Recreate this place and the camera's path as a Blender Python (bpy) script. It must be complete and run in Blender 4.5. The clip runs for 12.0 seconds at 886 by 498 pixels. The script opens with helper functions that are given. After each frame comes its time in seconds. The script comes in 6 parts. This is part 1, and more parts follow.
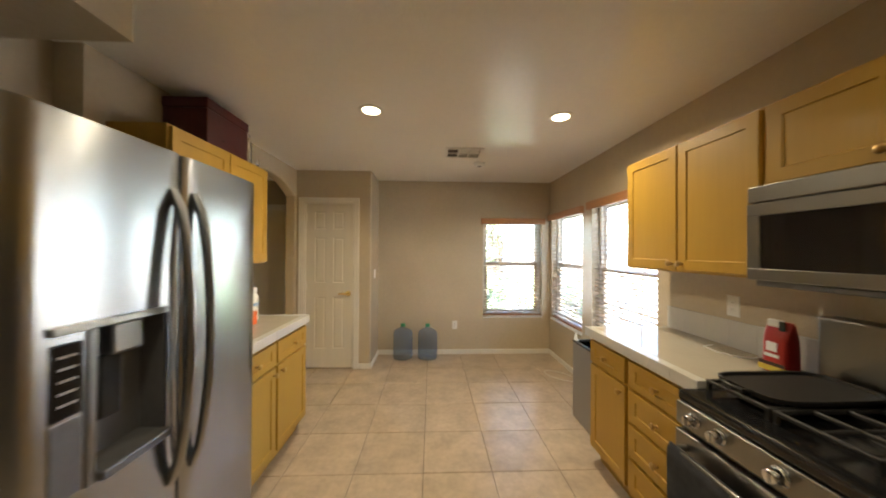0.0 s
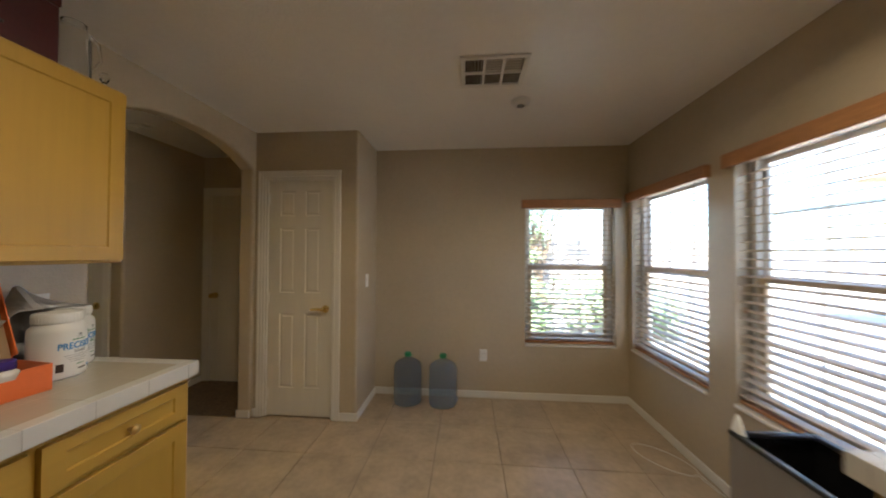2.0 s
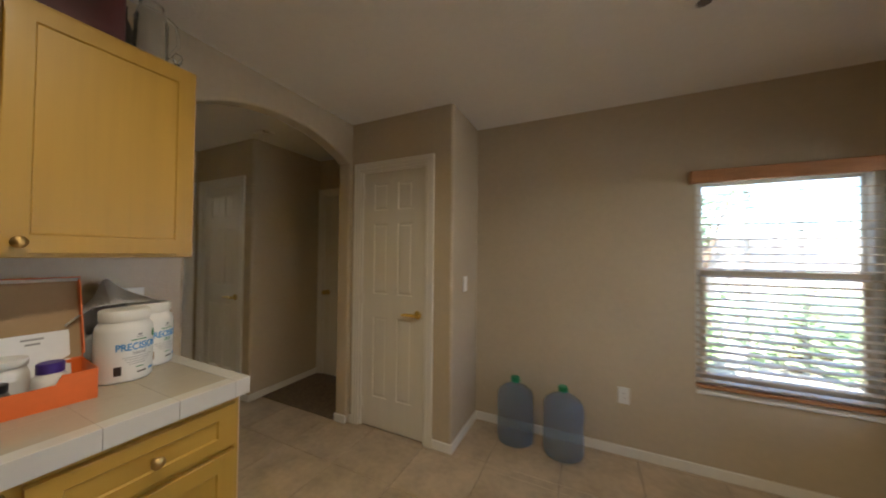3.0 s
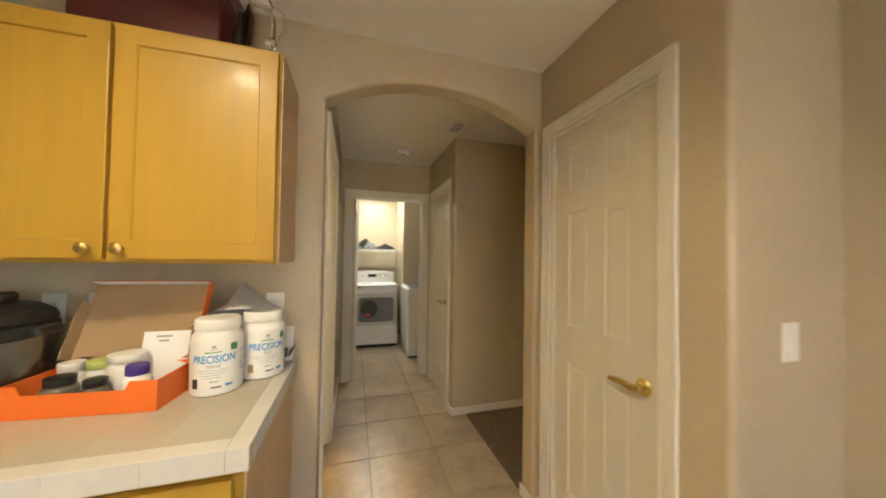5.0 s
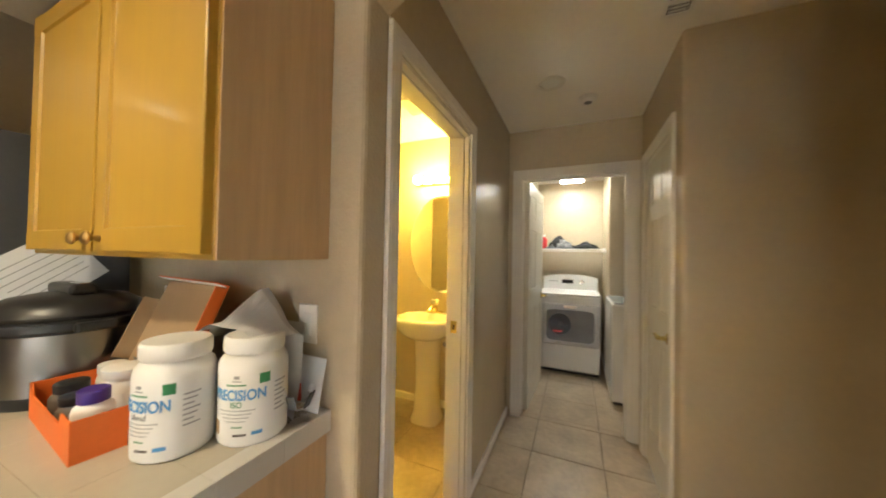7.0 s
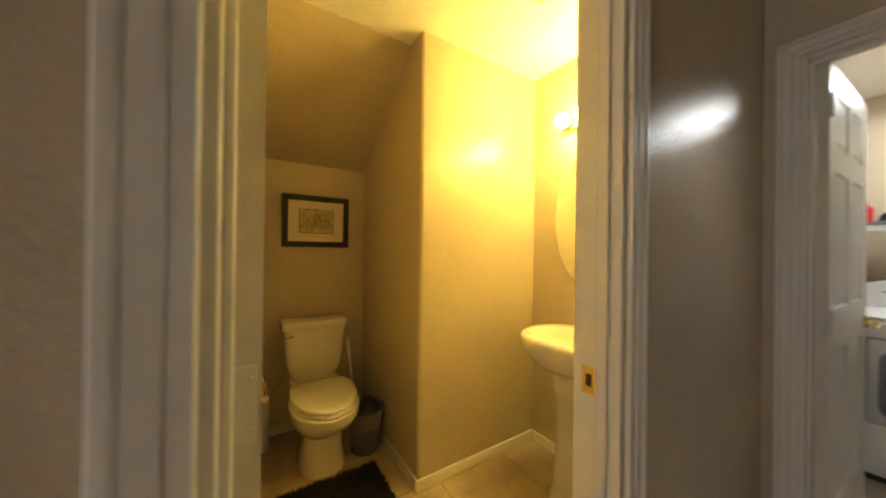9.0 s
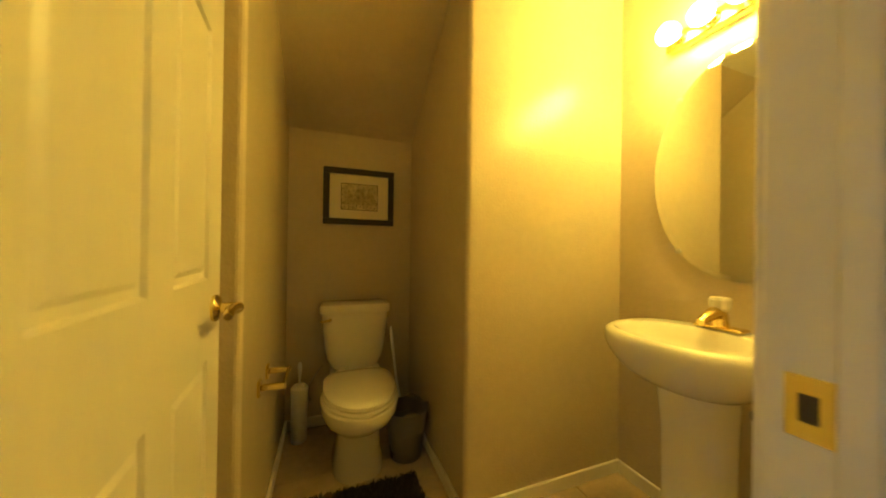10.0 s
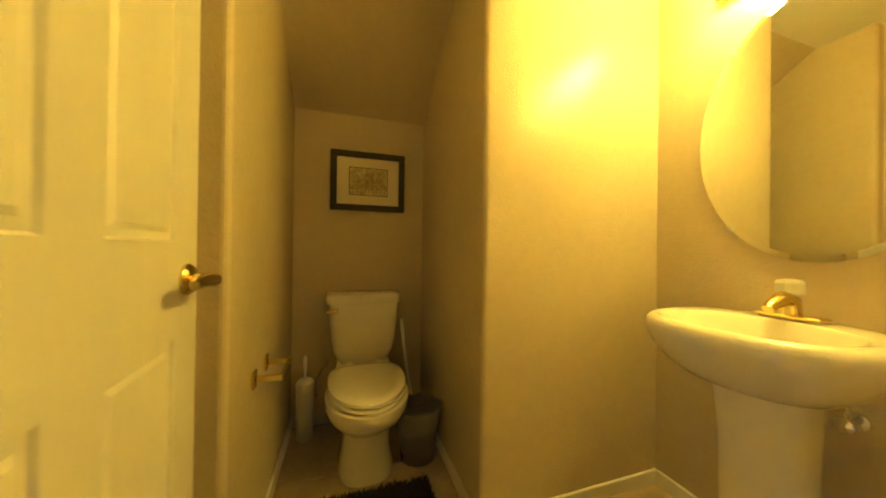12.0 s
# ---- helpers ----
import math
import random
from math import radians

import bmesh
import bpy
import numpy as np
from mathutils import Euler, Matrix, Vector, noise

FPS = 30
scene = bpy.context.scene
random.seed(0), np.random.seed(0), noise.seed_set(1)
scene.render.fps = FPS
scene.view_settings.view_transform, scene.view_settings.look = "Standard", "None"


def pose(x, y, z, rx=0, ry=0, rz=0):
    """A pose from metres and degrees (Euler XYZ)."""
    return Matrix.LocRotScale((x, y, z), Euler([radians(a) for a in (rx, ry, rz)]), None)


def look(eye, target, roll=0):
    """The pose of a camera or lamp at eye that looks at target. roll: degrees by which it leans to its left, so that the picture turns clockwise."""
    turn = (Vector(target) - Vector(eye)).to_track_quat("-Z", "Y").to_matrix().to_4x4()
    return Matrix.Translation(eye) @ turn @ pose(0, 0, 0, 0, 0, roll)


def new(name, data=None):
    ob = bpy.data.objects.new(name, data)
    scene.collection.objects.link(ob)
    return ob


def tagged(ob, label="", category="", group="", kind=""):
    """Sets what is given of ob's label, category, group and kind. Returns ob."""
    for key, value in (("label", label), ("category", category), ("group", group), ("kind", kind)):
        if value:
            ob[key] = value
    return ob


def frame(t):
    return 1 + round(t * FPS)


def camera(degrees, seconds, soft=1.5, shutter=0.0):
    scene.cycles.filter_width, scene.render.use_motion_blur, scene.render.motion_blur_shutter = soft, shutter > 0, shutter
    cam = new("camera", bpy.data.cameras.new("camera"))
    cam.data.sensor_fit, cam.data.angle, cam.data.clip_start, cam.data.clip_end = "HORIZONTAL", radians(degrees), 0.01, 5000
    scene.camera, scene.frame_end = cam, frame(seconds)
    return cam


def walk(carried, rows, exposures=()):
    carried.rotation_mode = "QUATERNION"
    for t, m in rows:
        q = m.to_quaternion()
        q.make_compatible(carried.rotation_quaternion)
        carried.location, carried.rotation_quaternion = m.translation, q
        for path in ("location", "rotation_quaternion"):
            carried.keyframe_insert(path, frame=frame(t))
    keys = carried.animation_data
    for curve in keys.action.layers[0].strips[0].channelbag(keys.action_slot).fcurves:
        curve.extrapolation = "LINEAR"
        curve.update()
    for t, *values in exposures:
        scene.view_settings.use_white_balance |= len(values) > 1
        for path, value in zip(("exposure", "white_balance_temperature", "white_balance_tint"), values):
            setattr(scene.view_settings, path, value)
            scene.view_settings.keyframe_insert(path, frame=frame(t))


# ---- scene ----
cam = camera(110.9, 12.0, soft=1.9, shutter=0.5)
PATH = [
    (0, (0.351, 0.036, 1.455), (0.424, 2.035, 1.468), 0.3),
    (0.5, (0.42, 0.373, 1.419), (0.492, 2.372, 1.441), 0.4),
    (1, (0.456, 0.697, 1.408), (0.537, 2.695, 1.43), 0.4),
    (1.5, (0.496, 1.026, 1.412), (0.536, 3.025, 1.434), 0.3),
    (2, (0.522, 1.336, 1.4), (0.362, 3.329, 1.43), 0.3),
    (2.5, (0.506, 1.621, 1.38), (0.014, 3.559, 1.407), 0.3),
    (3, (0.455, 1.885, 1.375), (-0.404, 3.691, 1.41), 0.6),
    (3.2, (0.455, 1.995, 1.367), (-0.558, 3.719, 1.41), 0.5),
    (4.8, (0.234, 2.738, 1.39), (-1.636, 3.446, 1.431), 0.9),
    (5, (0.187, 2.825, 1.391), (-1.732, 3.387, 1.433), 0.9),
    (5.5, (0.026, 3.003, 1.37), (-1.965, 3.187, 1.417), 1.1),
    (6, (-0.19, 3.108, 1.387), (-2.184, 2.961, 1.426), 1.0),
    (6.5, (-0.4, 3.197, 1.376), (-2.342, 2.721, 1.411), 1.0),
    (6.7, (-0.486, 3.226, 1.377), (-2.391, 2.615, 1.41), 1.0),
    (8.3, (-1.285, 3.196, 1.336), (-2.666, 1.750, 1.343), 0.9),
    (8.5, (-1.355, 3.163, 1.332), (-2.645, 1.634, 1.330), 0.6),
    (9, (-1.521, 3.037, 1.277), (-2.596, 1.351, 1.283), 0.7),
    (9.5, (-1.654, 2.918, 1.209), (-2.527, 1.119, 1.212), 0.7),
    (10, (-1.745, 2.771, 1.129), (-2.450, 0.899, 1.136), 0.8),
    (10.5, (-1.808, 2.644, 1.075), (-2.427, 0.742, 1.081), 0.7),
    (11, (-1.845, 2.552, 1.052), (-2.444, 0.644, 1.067), 0.5),
    (11.5, (-1.829, 2.539, 1.035), (-2.441, 0.635, 1.050), 0.6),
    (12, (-1.792, 2.642, 1.048), (-2.412, 0.741, 1.058), 0.7),
]
EXPOSURES = [(0.0, 3.75, 6000, 8), (1.0, 3.3, 5750, 10), (2.0, 2.8, 5750, 10), (3.2, 2.95, 5700, 8), (4.8, 4.0, 6350, 6), (6.5, 4.15, 6300, 5), (8.5, 3.75, 5800, 16), (9.5, 3.45, 6000, 4), (10.5, 3.22, 6500, 0), (12.0, 3.55, 6200, 0)]
walk(cam, [(t, look(e, g, r)) for t, e, g, r in PATH], EXPOSURES)

# ---- world, sun, lamps ----
world = bpy.data.worlds.new("sky")
scene.world = world
world.use_nodes = True
wn = world.node_tree.nodes
sky = wn.new("ShaderNodeTexSky")
sky.sky_type = "NISHITA"
sky.sun_disc = False
sky.sun_elevation = radians(52)
sky.sun_rotation = radians(215)
wn["Background"].inputs["Strength"].default_value = 0.15
world.node_tree.links.new(sky.outputs["Color"], wn["Background"].inputs["Color"])

sun = new("sun", bpy.data.lights.new("sun", "SUN"))
sun.data.energy = 5.0
sun.data.angle = radians(0.5)
sun.data.color = (1.0, 0.95, 0.87)
sun.matrix_world = look((-4, -6, 9), (0, 0, 0))

CAN_WATTS = 1.3
VANITY = 17.0
FLUORESCENT = 2.8


def can_lamp(x, y, watts=CAN_WATTS):
    lamp = new("can_lamp", bpy.data.lights.new("can_lamp", "AREA"))
    lamp.data.shape, lamp.data.size = "DISK", 0.12
    lamp.data.energy, lamp.data.color = watts, (1.0, 0.80, 0.52)
    lamp.data.spread = radians(155)
    lamp.matrix_world = pose(x, y, 2.432)
    return lamp


# the pair at y 0.3 is unseen and assumed, added to light the near end
CANS = [(-0.08, 2.19), (1.29, 2.23), (-0.08, 0.3), (1.29, 0.3)]
for cx, cy in CANS:
    can_lamp(cx, cy, CAN_WATTS if cy > 1 else 0.3)


# ---- materials ----
def node_mat(name):
    m = bpy.data.materials.new(name)
    m.use_nodes = True
    nt = m.node_tree
    return m, nt, nt.nodes["Principled BSDF"]


def surface(name, color, rough=0.5, metal=0.0, vary=0.08, scale=6.0, grain=60.0, bump=0.0, bump_scale=None, stretch=(1, 1, 1), coat=0.0, tone=None, per_piece=0.0, rough_vary=0.08, ramp=(0.3, 0.7)):
    """Colour with variation at two scales, uneven gloss and a fine relief, at real-world size."""
    m, nt, b = node_mat(name)
    n, ln = nt.nodes, nt.links
    geo = n.new("ShaderNodeNewGeometry")
    mp = n.new("ShaderNodeMapping")
    mp.inputs["Scale"].default_value = stretch
    ln.new(geo.outputs["Position"], mp.inputs["Vector"])
    big = n.new("ShaderNodeTexNoise")
    big.inputs["Scale"].default_value, big.inputs["Detail"].default_value = scale, 4
    fine = n.new("ShaderNodeTexNoise")
    fine.inputs["Scale"].default_value, fine.inputs["Detail"].default_value = grain, 3
    for tex in (big, fine):
        ln.new(mp.outputs["Vector"], tex.inputs["Vector"])
    mix = n.new("ShaderNodeMath")
    mix.operation = "MULTIPLY_ADD"
    mix.inputs[1].default_value, mix.inputs[2].default_value = 0.35, 0.0
    ln.new(fine.outputs["Fac"], mix.inputs[0])
    add = n.new("ShaderNodeMath")
    add.operation = "MULTIPLY_ADD"
    add.inputs[1].default_value = 0.65
    ln.new(big.outputs["Fac"], add.inputs[0])
    ln.new(mix.outputs[0], add.inputs[2])
    cr = n.new("ShaderNodeValToRGB")
    dark = [c * (1 - vary * 1.6) for c in color] if tone is None else list(tone)
    light = [min(1, c * (1 + vary)) for c in color]
    cr.color_ramp.elements[0].color, cr.color_ramp.elements[1].color = (*dark, 1), (*light, 1)
    cr.color_ramp.elements[0].position, cr.color_ramp.elements[1].position = ramp
    ln.new(add.outputs[0], cr.inputs["Fac"])
    out = cr.outputs["Color"]
    if per_piece:
        info = n.new("ShaderNodeObjectInfo")
        hsv = n.new("ShaderNodeHueSaturation")
        mr = n.new("ShaderNodeMapRange")
        mr.inputs["To Min"].default_value, mr.inputs["To Max"].default_value = 1 - per_piece, 1 + per_piece
        ln.new(info.outputs["Random"], mr.inputs["Value"])
        ln.new(mr.outputs["Result"], hsv.inputs["Value"])
        ln.new(out, hsv.inputs["Color"])
        out = hsv.outputs["Color"]
    ln.new(out, b.inputs["Base Color"])
    rr = n.new("ShaderNodeMapRange")
    rr.inputs["To Min"].default_value, rr.inputs["To Max"].default_value = max(0.02, rough - rough_vary), min(1, rough + rough_vary)
    ln.new(big.outputs["Fac"], rr.inputs["Value"])
    ln.new(rr.outputs["Result"], b.inputs["Roughness"])
    b.inputs["Metallic"].default_value = metal
    b.inputs["Coat Weight"].default_value = coat
    b.inputs["Coat Roughness"].default_value = 0.15
    if bump:
        bt = n.new("ShaderNodeTexNoise")
        bt.inputs["Scale"].default_value, bt.inputs["Detail"].default_value = bump_scale or grain, 2
        ln.new(mp.outputs["Vector"], bt.inputs["Vector"])
        bp = n.new("ShaderNodeBump")
        bp.inputs["Strength"].default_value, bp.inputs["Distance"].default_value = bump, 0.004
        ln.new(bt.outputs["Fac"], bp.inputs["Height"])
        ln.new(bp.outputs["Normal"], b.inputs["Normal"])
    return m


def glow(name, color, strength):
    m, nt, b = node_mat(name)
    b.inputs["Base Color"].default_value = (0.8, 0.8, 0.8, 1)
    b.inputs["Emission Color"].default_value = (*color, 1)
    b.inputs["Emission Strength"].default_value = strength
    return m


def clear(name, color=(1, 1, 1), rough=0.0, ior=1.45, weight=1.0):
    m, nt, b = node_mat(name)
    b.inputs["Base Color"].default_value = (*color, 1)
    b.inputs["Roughness"].default_value = rough
    b.inputs["IOR"].default_value = ior
    b.inputs["Transmission Weight"].default_value = weight
    return m


def brushed(m):
    nt = m.node_tree
    b = nt.nodes["Principled BSDF"]
    tan = nt.nodes.new("ShaderNodeTangent")
    tan.direction_type, tan.axis = "RADIAL", "Z"
    nt.links.new(tan.outputs["Tangent"], b.inputs["Tangent"])
    b.inputs["Anisotropic"].default_value = 0.75
    b.inputs["Anisotropic Rotation"].default_value = 0.25
    return m


PAINT = surface("taupe_wall_paint", (0.53, 0.447, 0.322), 0.24, vary=0.05, scale=2.0, grain=30, bump=0.42, bump_scale=95, rough_vary=0.0)
CEIL = surface("ceiling_paint", (0.86, 0.825, 0.765), 0.3, vary=0.03, scale=1.5, grain=25, bump=0.5, bump_scale=70, rough_vary=0.0, coat=0.35)
TRIM = surface("white_trim_paint", (0.76, 0.73, 0.67), 0.35, vary=0.03, scale=3, grain=40, bump=0.05)
DOORP = surface("white_door_paint", (0.70, 0.66, 0.58), 0.38, vary=0.03, scale=3, grain=60, bump=0.12, bump_scale=40, stretch=(6, 6, 0.6))
TILE = surface("beige_floor_tile", (0.475, 0.378, 0.268), 0.3, vary=0.14, scale=5.5, grain=26, ramp=(0.34, 0.66), per_piece=0.05, rough_vary=0.0)
GROUT = surface("dark_grout", (0.20, 0.155, 0.115), 0.85, vary=0.2, scale=8, grain=120, bump=0.3)
# cream top tile, darkened against the edge tile to imitate dimmer light on it
CTILE = surface("dimmed_cream_tile", (0.46, 0.415, 0.335), 0.09, vary=0.025, scale=5, grain=40, bump=0.03, bump_scale=14, per_piece=0.012, rough_vary=0.0)
CEDGE = surface("white_edge_tile", (0.60, 0.58, 0.54), 0.16, vary=0.02, scale=5, grain=40, per_piece=0.012, rough_vary=0.0)
CGROUT = surface("counter_grout", (0.60, 0.57, 0.51), 0.8, vary=0.12, scale=9, grain=90)
CARPET = surface("brown_carpet", (0.20, 0.148, 0.10), 0.95, vary=0.3, scale=40, grain=300, bump=0.9, bump_scale=260)
WOODV = surface("honey_maple", (0.44, 0.260, 0.030), 0.44, vary=0.045, scale=2.0, grain=7, stretch=(9, 9, 0.5), coat=0.08, per_piece=0.03)
WOODH = surface("honey_maple_across", (0.44, 0.260, 0.030), 0.44, vary=0.045, scale=2.0, grain=7, stretch=(9, 0.5, 9), coat=0.08, per_piece=0.03)
MAPLE_SIDE = surface("pale_maple_veneer", (0.56, 0.38, 0.21), 0.45, vary=0.09, scale=3.0, grain=10, stretch=(9, 9, 0.6), bump=0.03)
# near-black that stands in for the shade inside holes and ducts
RECESS_SHADE = surface("recess_shade", (0.06, 0.04, 0.025), 0.8, vary=0.2)
STEEL = brushed(surface("brushed_steel", (0.37, 0.38, 0.395), 0.23, 1.0, vary=0.03, scale=2, grain=9, rough_vary=0.0, stretch=(3, 3, 0.3), bump=0.5, bump_scale=1.6))
STEELH = surface("brushed_steel_across", (0.26, 0.255, 0.245), 0.32, 1.0, vary=0.03, scale=2, grain=9, rough_vary=0.0)
CHROME = surface("chrome", (0.75, 0.75, 0.76), 0.1, 1.0, vary=0.02, rough_vary=0.03)
BRASS = surface("polished_brass", (0.74, 0.60, 0.24), 0.18, 1.0, vary=0.05, rough_vary=0.06)
OLDBRASS = surface("dull_brass", (0.50, 0.34, 0.13), 0.36, 1.0, vary=0.12)
BLACK = surface("black_enamel", (0.012, 0.012, 0.013), 0.16, vary=0.2, rough_vary=0.06)
IRON = surface("cast_iron", (0.022, 0.021, 0.021), 0.55, vary=0.25, grain=150, bump=0.2)
BLACKPL = surface("black_plastic", (0.02, 0.02, 0.021), 0.38, vary=0.2)
GREYPL = surface("grey_plastic", (0.14, 0.14, 0.15), 0.4, vary=0.1)
DARKGLASS = surface("smoked_glass", (0.015, 0.013, 0.013), 0.07, vary=0.1, rough_vary=0.02)
FRIDGESIDE = surface("charcoal_sheet", (0.065, 0.068, 0.075), 0.45, vary=0.08, bump=0.1, bump_scale=180)
PORCELAIN = surface("white_porcelain", (0.72, 0.69, 0.63), 0.12, vary=0.015, rough_vary=0.04, coat=0.4)
ENAMEL = surface("white_enamel", (0.80, 0.80, 0.80), 0.22, vary=0.015, rough_vary=0.04)
PLASTIC = surface("white_plastic", (0.78, 0.77, 0.74), 0.35, vary=0.02)
PAPER = surface("white_paper", (0.80, 0.80, 0.80), 0.8, vary=0.03)
ORANGE = surface("orange_card", (0.78, 0.16, 0.02), 0.5, vary=0.05, grain=70)
KRAFT = surface("brown_cardboard", (0.36, 0.245, 0.135), 0.8, vary=0.05, grain=80)
RED = surface("dark_red_box", (0.075, 0.008, 0.009), 0.45, vary=0.12)
REDBAG = surface("red_bag_foil", (0.45, 0.03, 0.025), 0.35, vary=0.15, bump=0.4, bump_scale=30)
YELLOW = surface("yellow_print", (0.62, 0.48, 0.06), 0.45, vary=0.08)
GREEN = surface("green_cap", (0.015, 0.22, 0.08), 0.4, vary=0.08)
LGREEN = surface("lime_lid", (0.45, 0.55, 0.16), 0.4, vary=0.06)
PURPLE = surface("purple_cap", (0.06, 0.03, 0.24), 0.4, vary=0.08)
BLUEPRINT = surface("blue_print", (0.08, 0.30, 0.62), 0.5, vary=0.05)
GREENPRINT = surface("green_print", (0.04, 0.24, 0.09), 0.5, vary=0.05)
GREYPRINT = surface("grey_print", (0.32, 0.32, 0.32), 0.6, vary=0.05)
DARKPRINT = surface("dark_print", (0.05, 0.03, 0.025), 0.6, vary=0.1)
WATERBLUE = surface("blue_bottle_plastic", (0.19, 0.27, 0.39), 0.08, vary=0.05, rough_vary=0.02)
WATERBLUE.node_tree.nodes["Principled BSDF"].inputs["Alpha"].default_value = 0.22
GLASS = clear("window_glass", (0.97, 0.99, 0.98), 0.0, 1.1)
JARGLASS = clear("clear_glass", (0.96, 0.97, 0.97), 0.05, 1.35)
SMOKE = surface("smoky_plastic", (0.20, 0.17, 0.14), 0.3, vary=0.1)
SMOKE.node_tree.nodes["Principled BSDF"].inputs["Alpha"].default_value = 0.75
ACRYLIC = clear("acrylic", (0.98, 0.97, 0.94), 0.08, 1.45, 0.55)
BINBAG = surface("bin_liner", (0.55, 0.53, 0.48), 0.25, vary=0.15)
BINBAG.node_tree.nodes["Principled BSDF"].inputs["Alpha"].default_value = 0.16
MIRROR = surface("mirror_silver", (0.86, 0.87, 0.86), 0.02, 1.0, vary=0.005, rough_vary=0.01)
SLAT = surface("cream_slat", (0.58, 0.48, 0.36), 0.42, vary=0.05, scale=4, grain=18, stretch=(3, 3, 3), per_piece=0.03)
OAKRAIL = surface("oak_valance", (0.42, 0.20, 0.08), 0.4, vary=0.12, scale=3, grain=12, stretch=(2, 2, 14))
SASH = surface("almond_vinyl", (0.56, 0.44, 0.29), 0.45, vary=0.03)
BLACKFRAME = surface("black_picture_frame", (0.012, 0.011, 0.012), 0.35, vary=0.2, bump=0.2, bump_scale=60)
MATBOARD = surface("cream_mat_board", (0.72, 0.65, 0.50), 0.8, vary=0.02)
PRINTBG = surface("engraving", (0.58, 0.51, 0.34), 0.8, vary=0.35, scale=26, grain=90, bump=0.0)
MATPILE = surface("dark_shag", (0.035, 0.028, 0.024), 0.9, vary=0.5, scale=60, grain=240)
FABRIC = surface("black_fabric", (0.016, 0.016, 0.018), 0.9, vary=0.3, scale=20, grain=200, bump=0.4)
TOWEL = surface("grey_towel", (0.10, 0.105, 0.125), 0.95, vary=0.2, scale=30, grain=260, bump=0.6)
LEAF = surface("leaf", (0.33, 0.42, 0.20), 0.5, vary=0.35, scale=5, grain=30, per_piece=0.1)
BARK = surface("bark", (0.16, 0.11, 0.07), 0.85, vary=0.25, grain=40, bump=0.6)
GRAVEL = surface("pale_gravel", (0.52, 0.46, 0.38), 0.9, vary=0.2, scale=3, grain=60, bump=0.5, bump_scale=50)
STUCCO = surface("pale_stucco", (0.62, 0.56, 0.48), 0.85, vary=0.06, bump=0.4, bump_scale=60)
ROOFT = surface("clay_roof", (0.36, 0.22, 0.15), 0.8, vary=0.2, per_piece=0.1)
BLOCK = surface("block_fence", (0.46, 0.40, 0.34), 0.9, vary=0.12, bump=0.4, per_piece=0.06)
CANGLOW = glow("can_lens_glow", (1.0, 0.86, 0.52), 1.3)
BULB = glow("bulb_glow", (1.0, 0.672, 0.115), VANITY)
FLUOR = glow("fluorescent_glow", (1.0, 0.98, 0.86), FLUORESCENT)
RED_MAT = surface("red_plastic", (0.55, 0.03, 0.03), 0.4, vary=0.1)


# ---- mesh helpers ----
def finish(name, bm, material, smooth=False):
    me = bpy.data.meshes.new(name)
    bmesh.ops.recalc_face_normals(bm, faces=bm.faces)
    if smooth:
        for f in bm.faces:
            f.smooth = True
    bm.to_mesh(me)
    bm.free()
    if material:
        me.materials.append(material)
    if smooth:
        me.set_sharp_from_angle(angle=radians(38))
    return me


def part(name, bm, material, parent, label="", smooth=False):
    ob = new(name, finish(name, bm, material, smooth))
    ob.parent = parent
    if label:
        tagged(ob, label)
    return ob


def thing(name, label, category, group="", m=None):
    ob = new(name)
    ob.empty_display_size = 0.1
    if m is not None:
        ob.matrix_world = m
    return tagged(ob, label, category, group)


def solo(name, bm, material, label, category, group="", m=None, smooth=False):
    ob = new(name, finish(name, bm, material, smooth))
    if m is not None:
        ob.matrix_world = m
    return tagged(ob, label, category, group)


def structure(name, bm, material, label, category, smooth=False):
    ob = new(name, finish(name, bm, material, smooth))
    return tagged(ob, label, category, kind="structure")


def box(bm, x0, x1, y0, y1, z0, z1, bevel=0.0, seg=1, m=None):
    vs = bmesh.ops.create_cube(bm, size=1.0)["verts"]
    for v in vs:
        v.co = Vector((x0 + (v.co.x + 0.5) * (x1 - x0), y0 + (v.co.y + 0.5) * (y1 - y0), z0 + (v.co.z + 0.5) * (z1 - z0)))
    if bevel:
        es = list({e for v in vs for e in v.link_edges})
        r = bmesh.ops.bevel(bm, geom=es, offset=bevel, segments=seg, affect="EDGES", profile=0.5)
        vs = list({v for f in r["faces"] for v in f.verts} | {v for v in vs if v.is_valid})
    if m is not None:
        bmesh.ops.transform(bm, matrix=m, verts=[v for v in vs if v.is_valid])
    return bm


def boxes(*specs, bevel=0.0, seg=1):
    bm = bmesh.new()
    for s in specs:
        box(bm, *s, bevel=bevel, seg=seg)
    return bm


def corner_round(bm, x, y, r=0.02, seg=4):
    es = [e for e in bm.edges if all(abs(v.co.x - x) < 1e-4 and abs(v.co.y - y) < 1e-4 for v in e.verts)]
    if es:
        bmesh.ops.bevel(bm, geom=es, offset=r, segments=seg, affect="EDGES", profile=0.5)
    return bm


def ring(bm, cx, cy, z, rx, ry, seg=28, power=2.0, tilt=0.0):
    out = []
    for i in range(seg):
        a = 2 * math.pi * i / seg
        c, s = math.cos(a), math.sin(a)
        k = 2.0 / power
        x = rx * math.copysign(abs(c) ** k, c)
        y = ry * math.copysign(abs(s) ** k, s)
        out.append(bm.verts.new((cx + x, cy + y, z + tilt * y)))
    return out


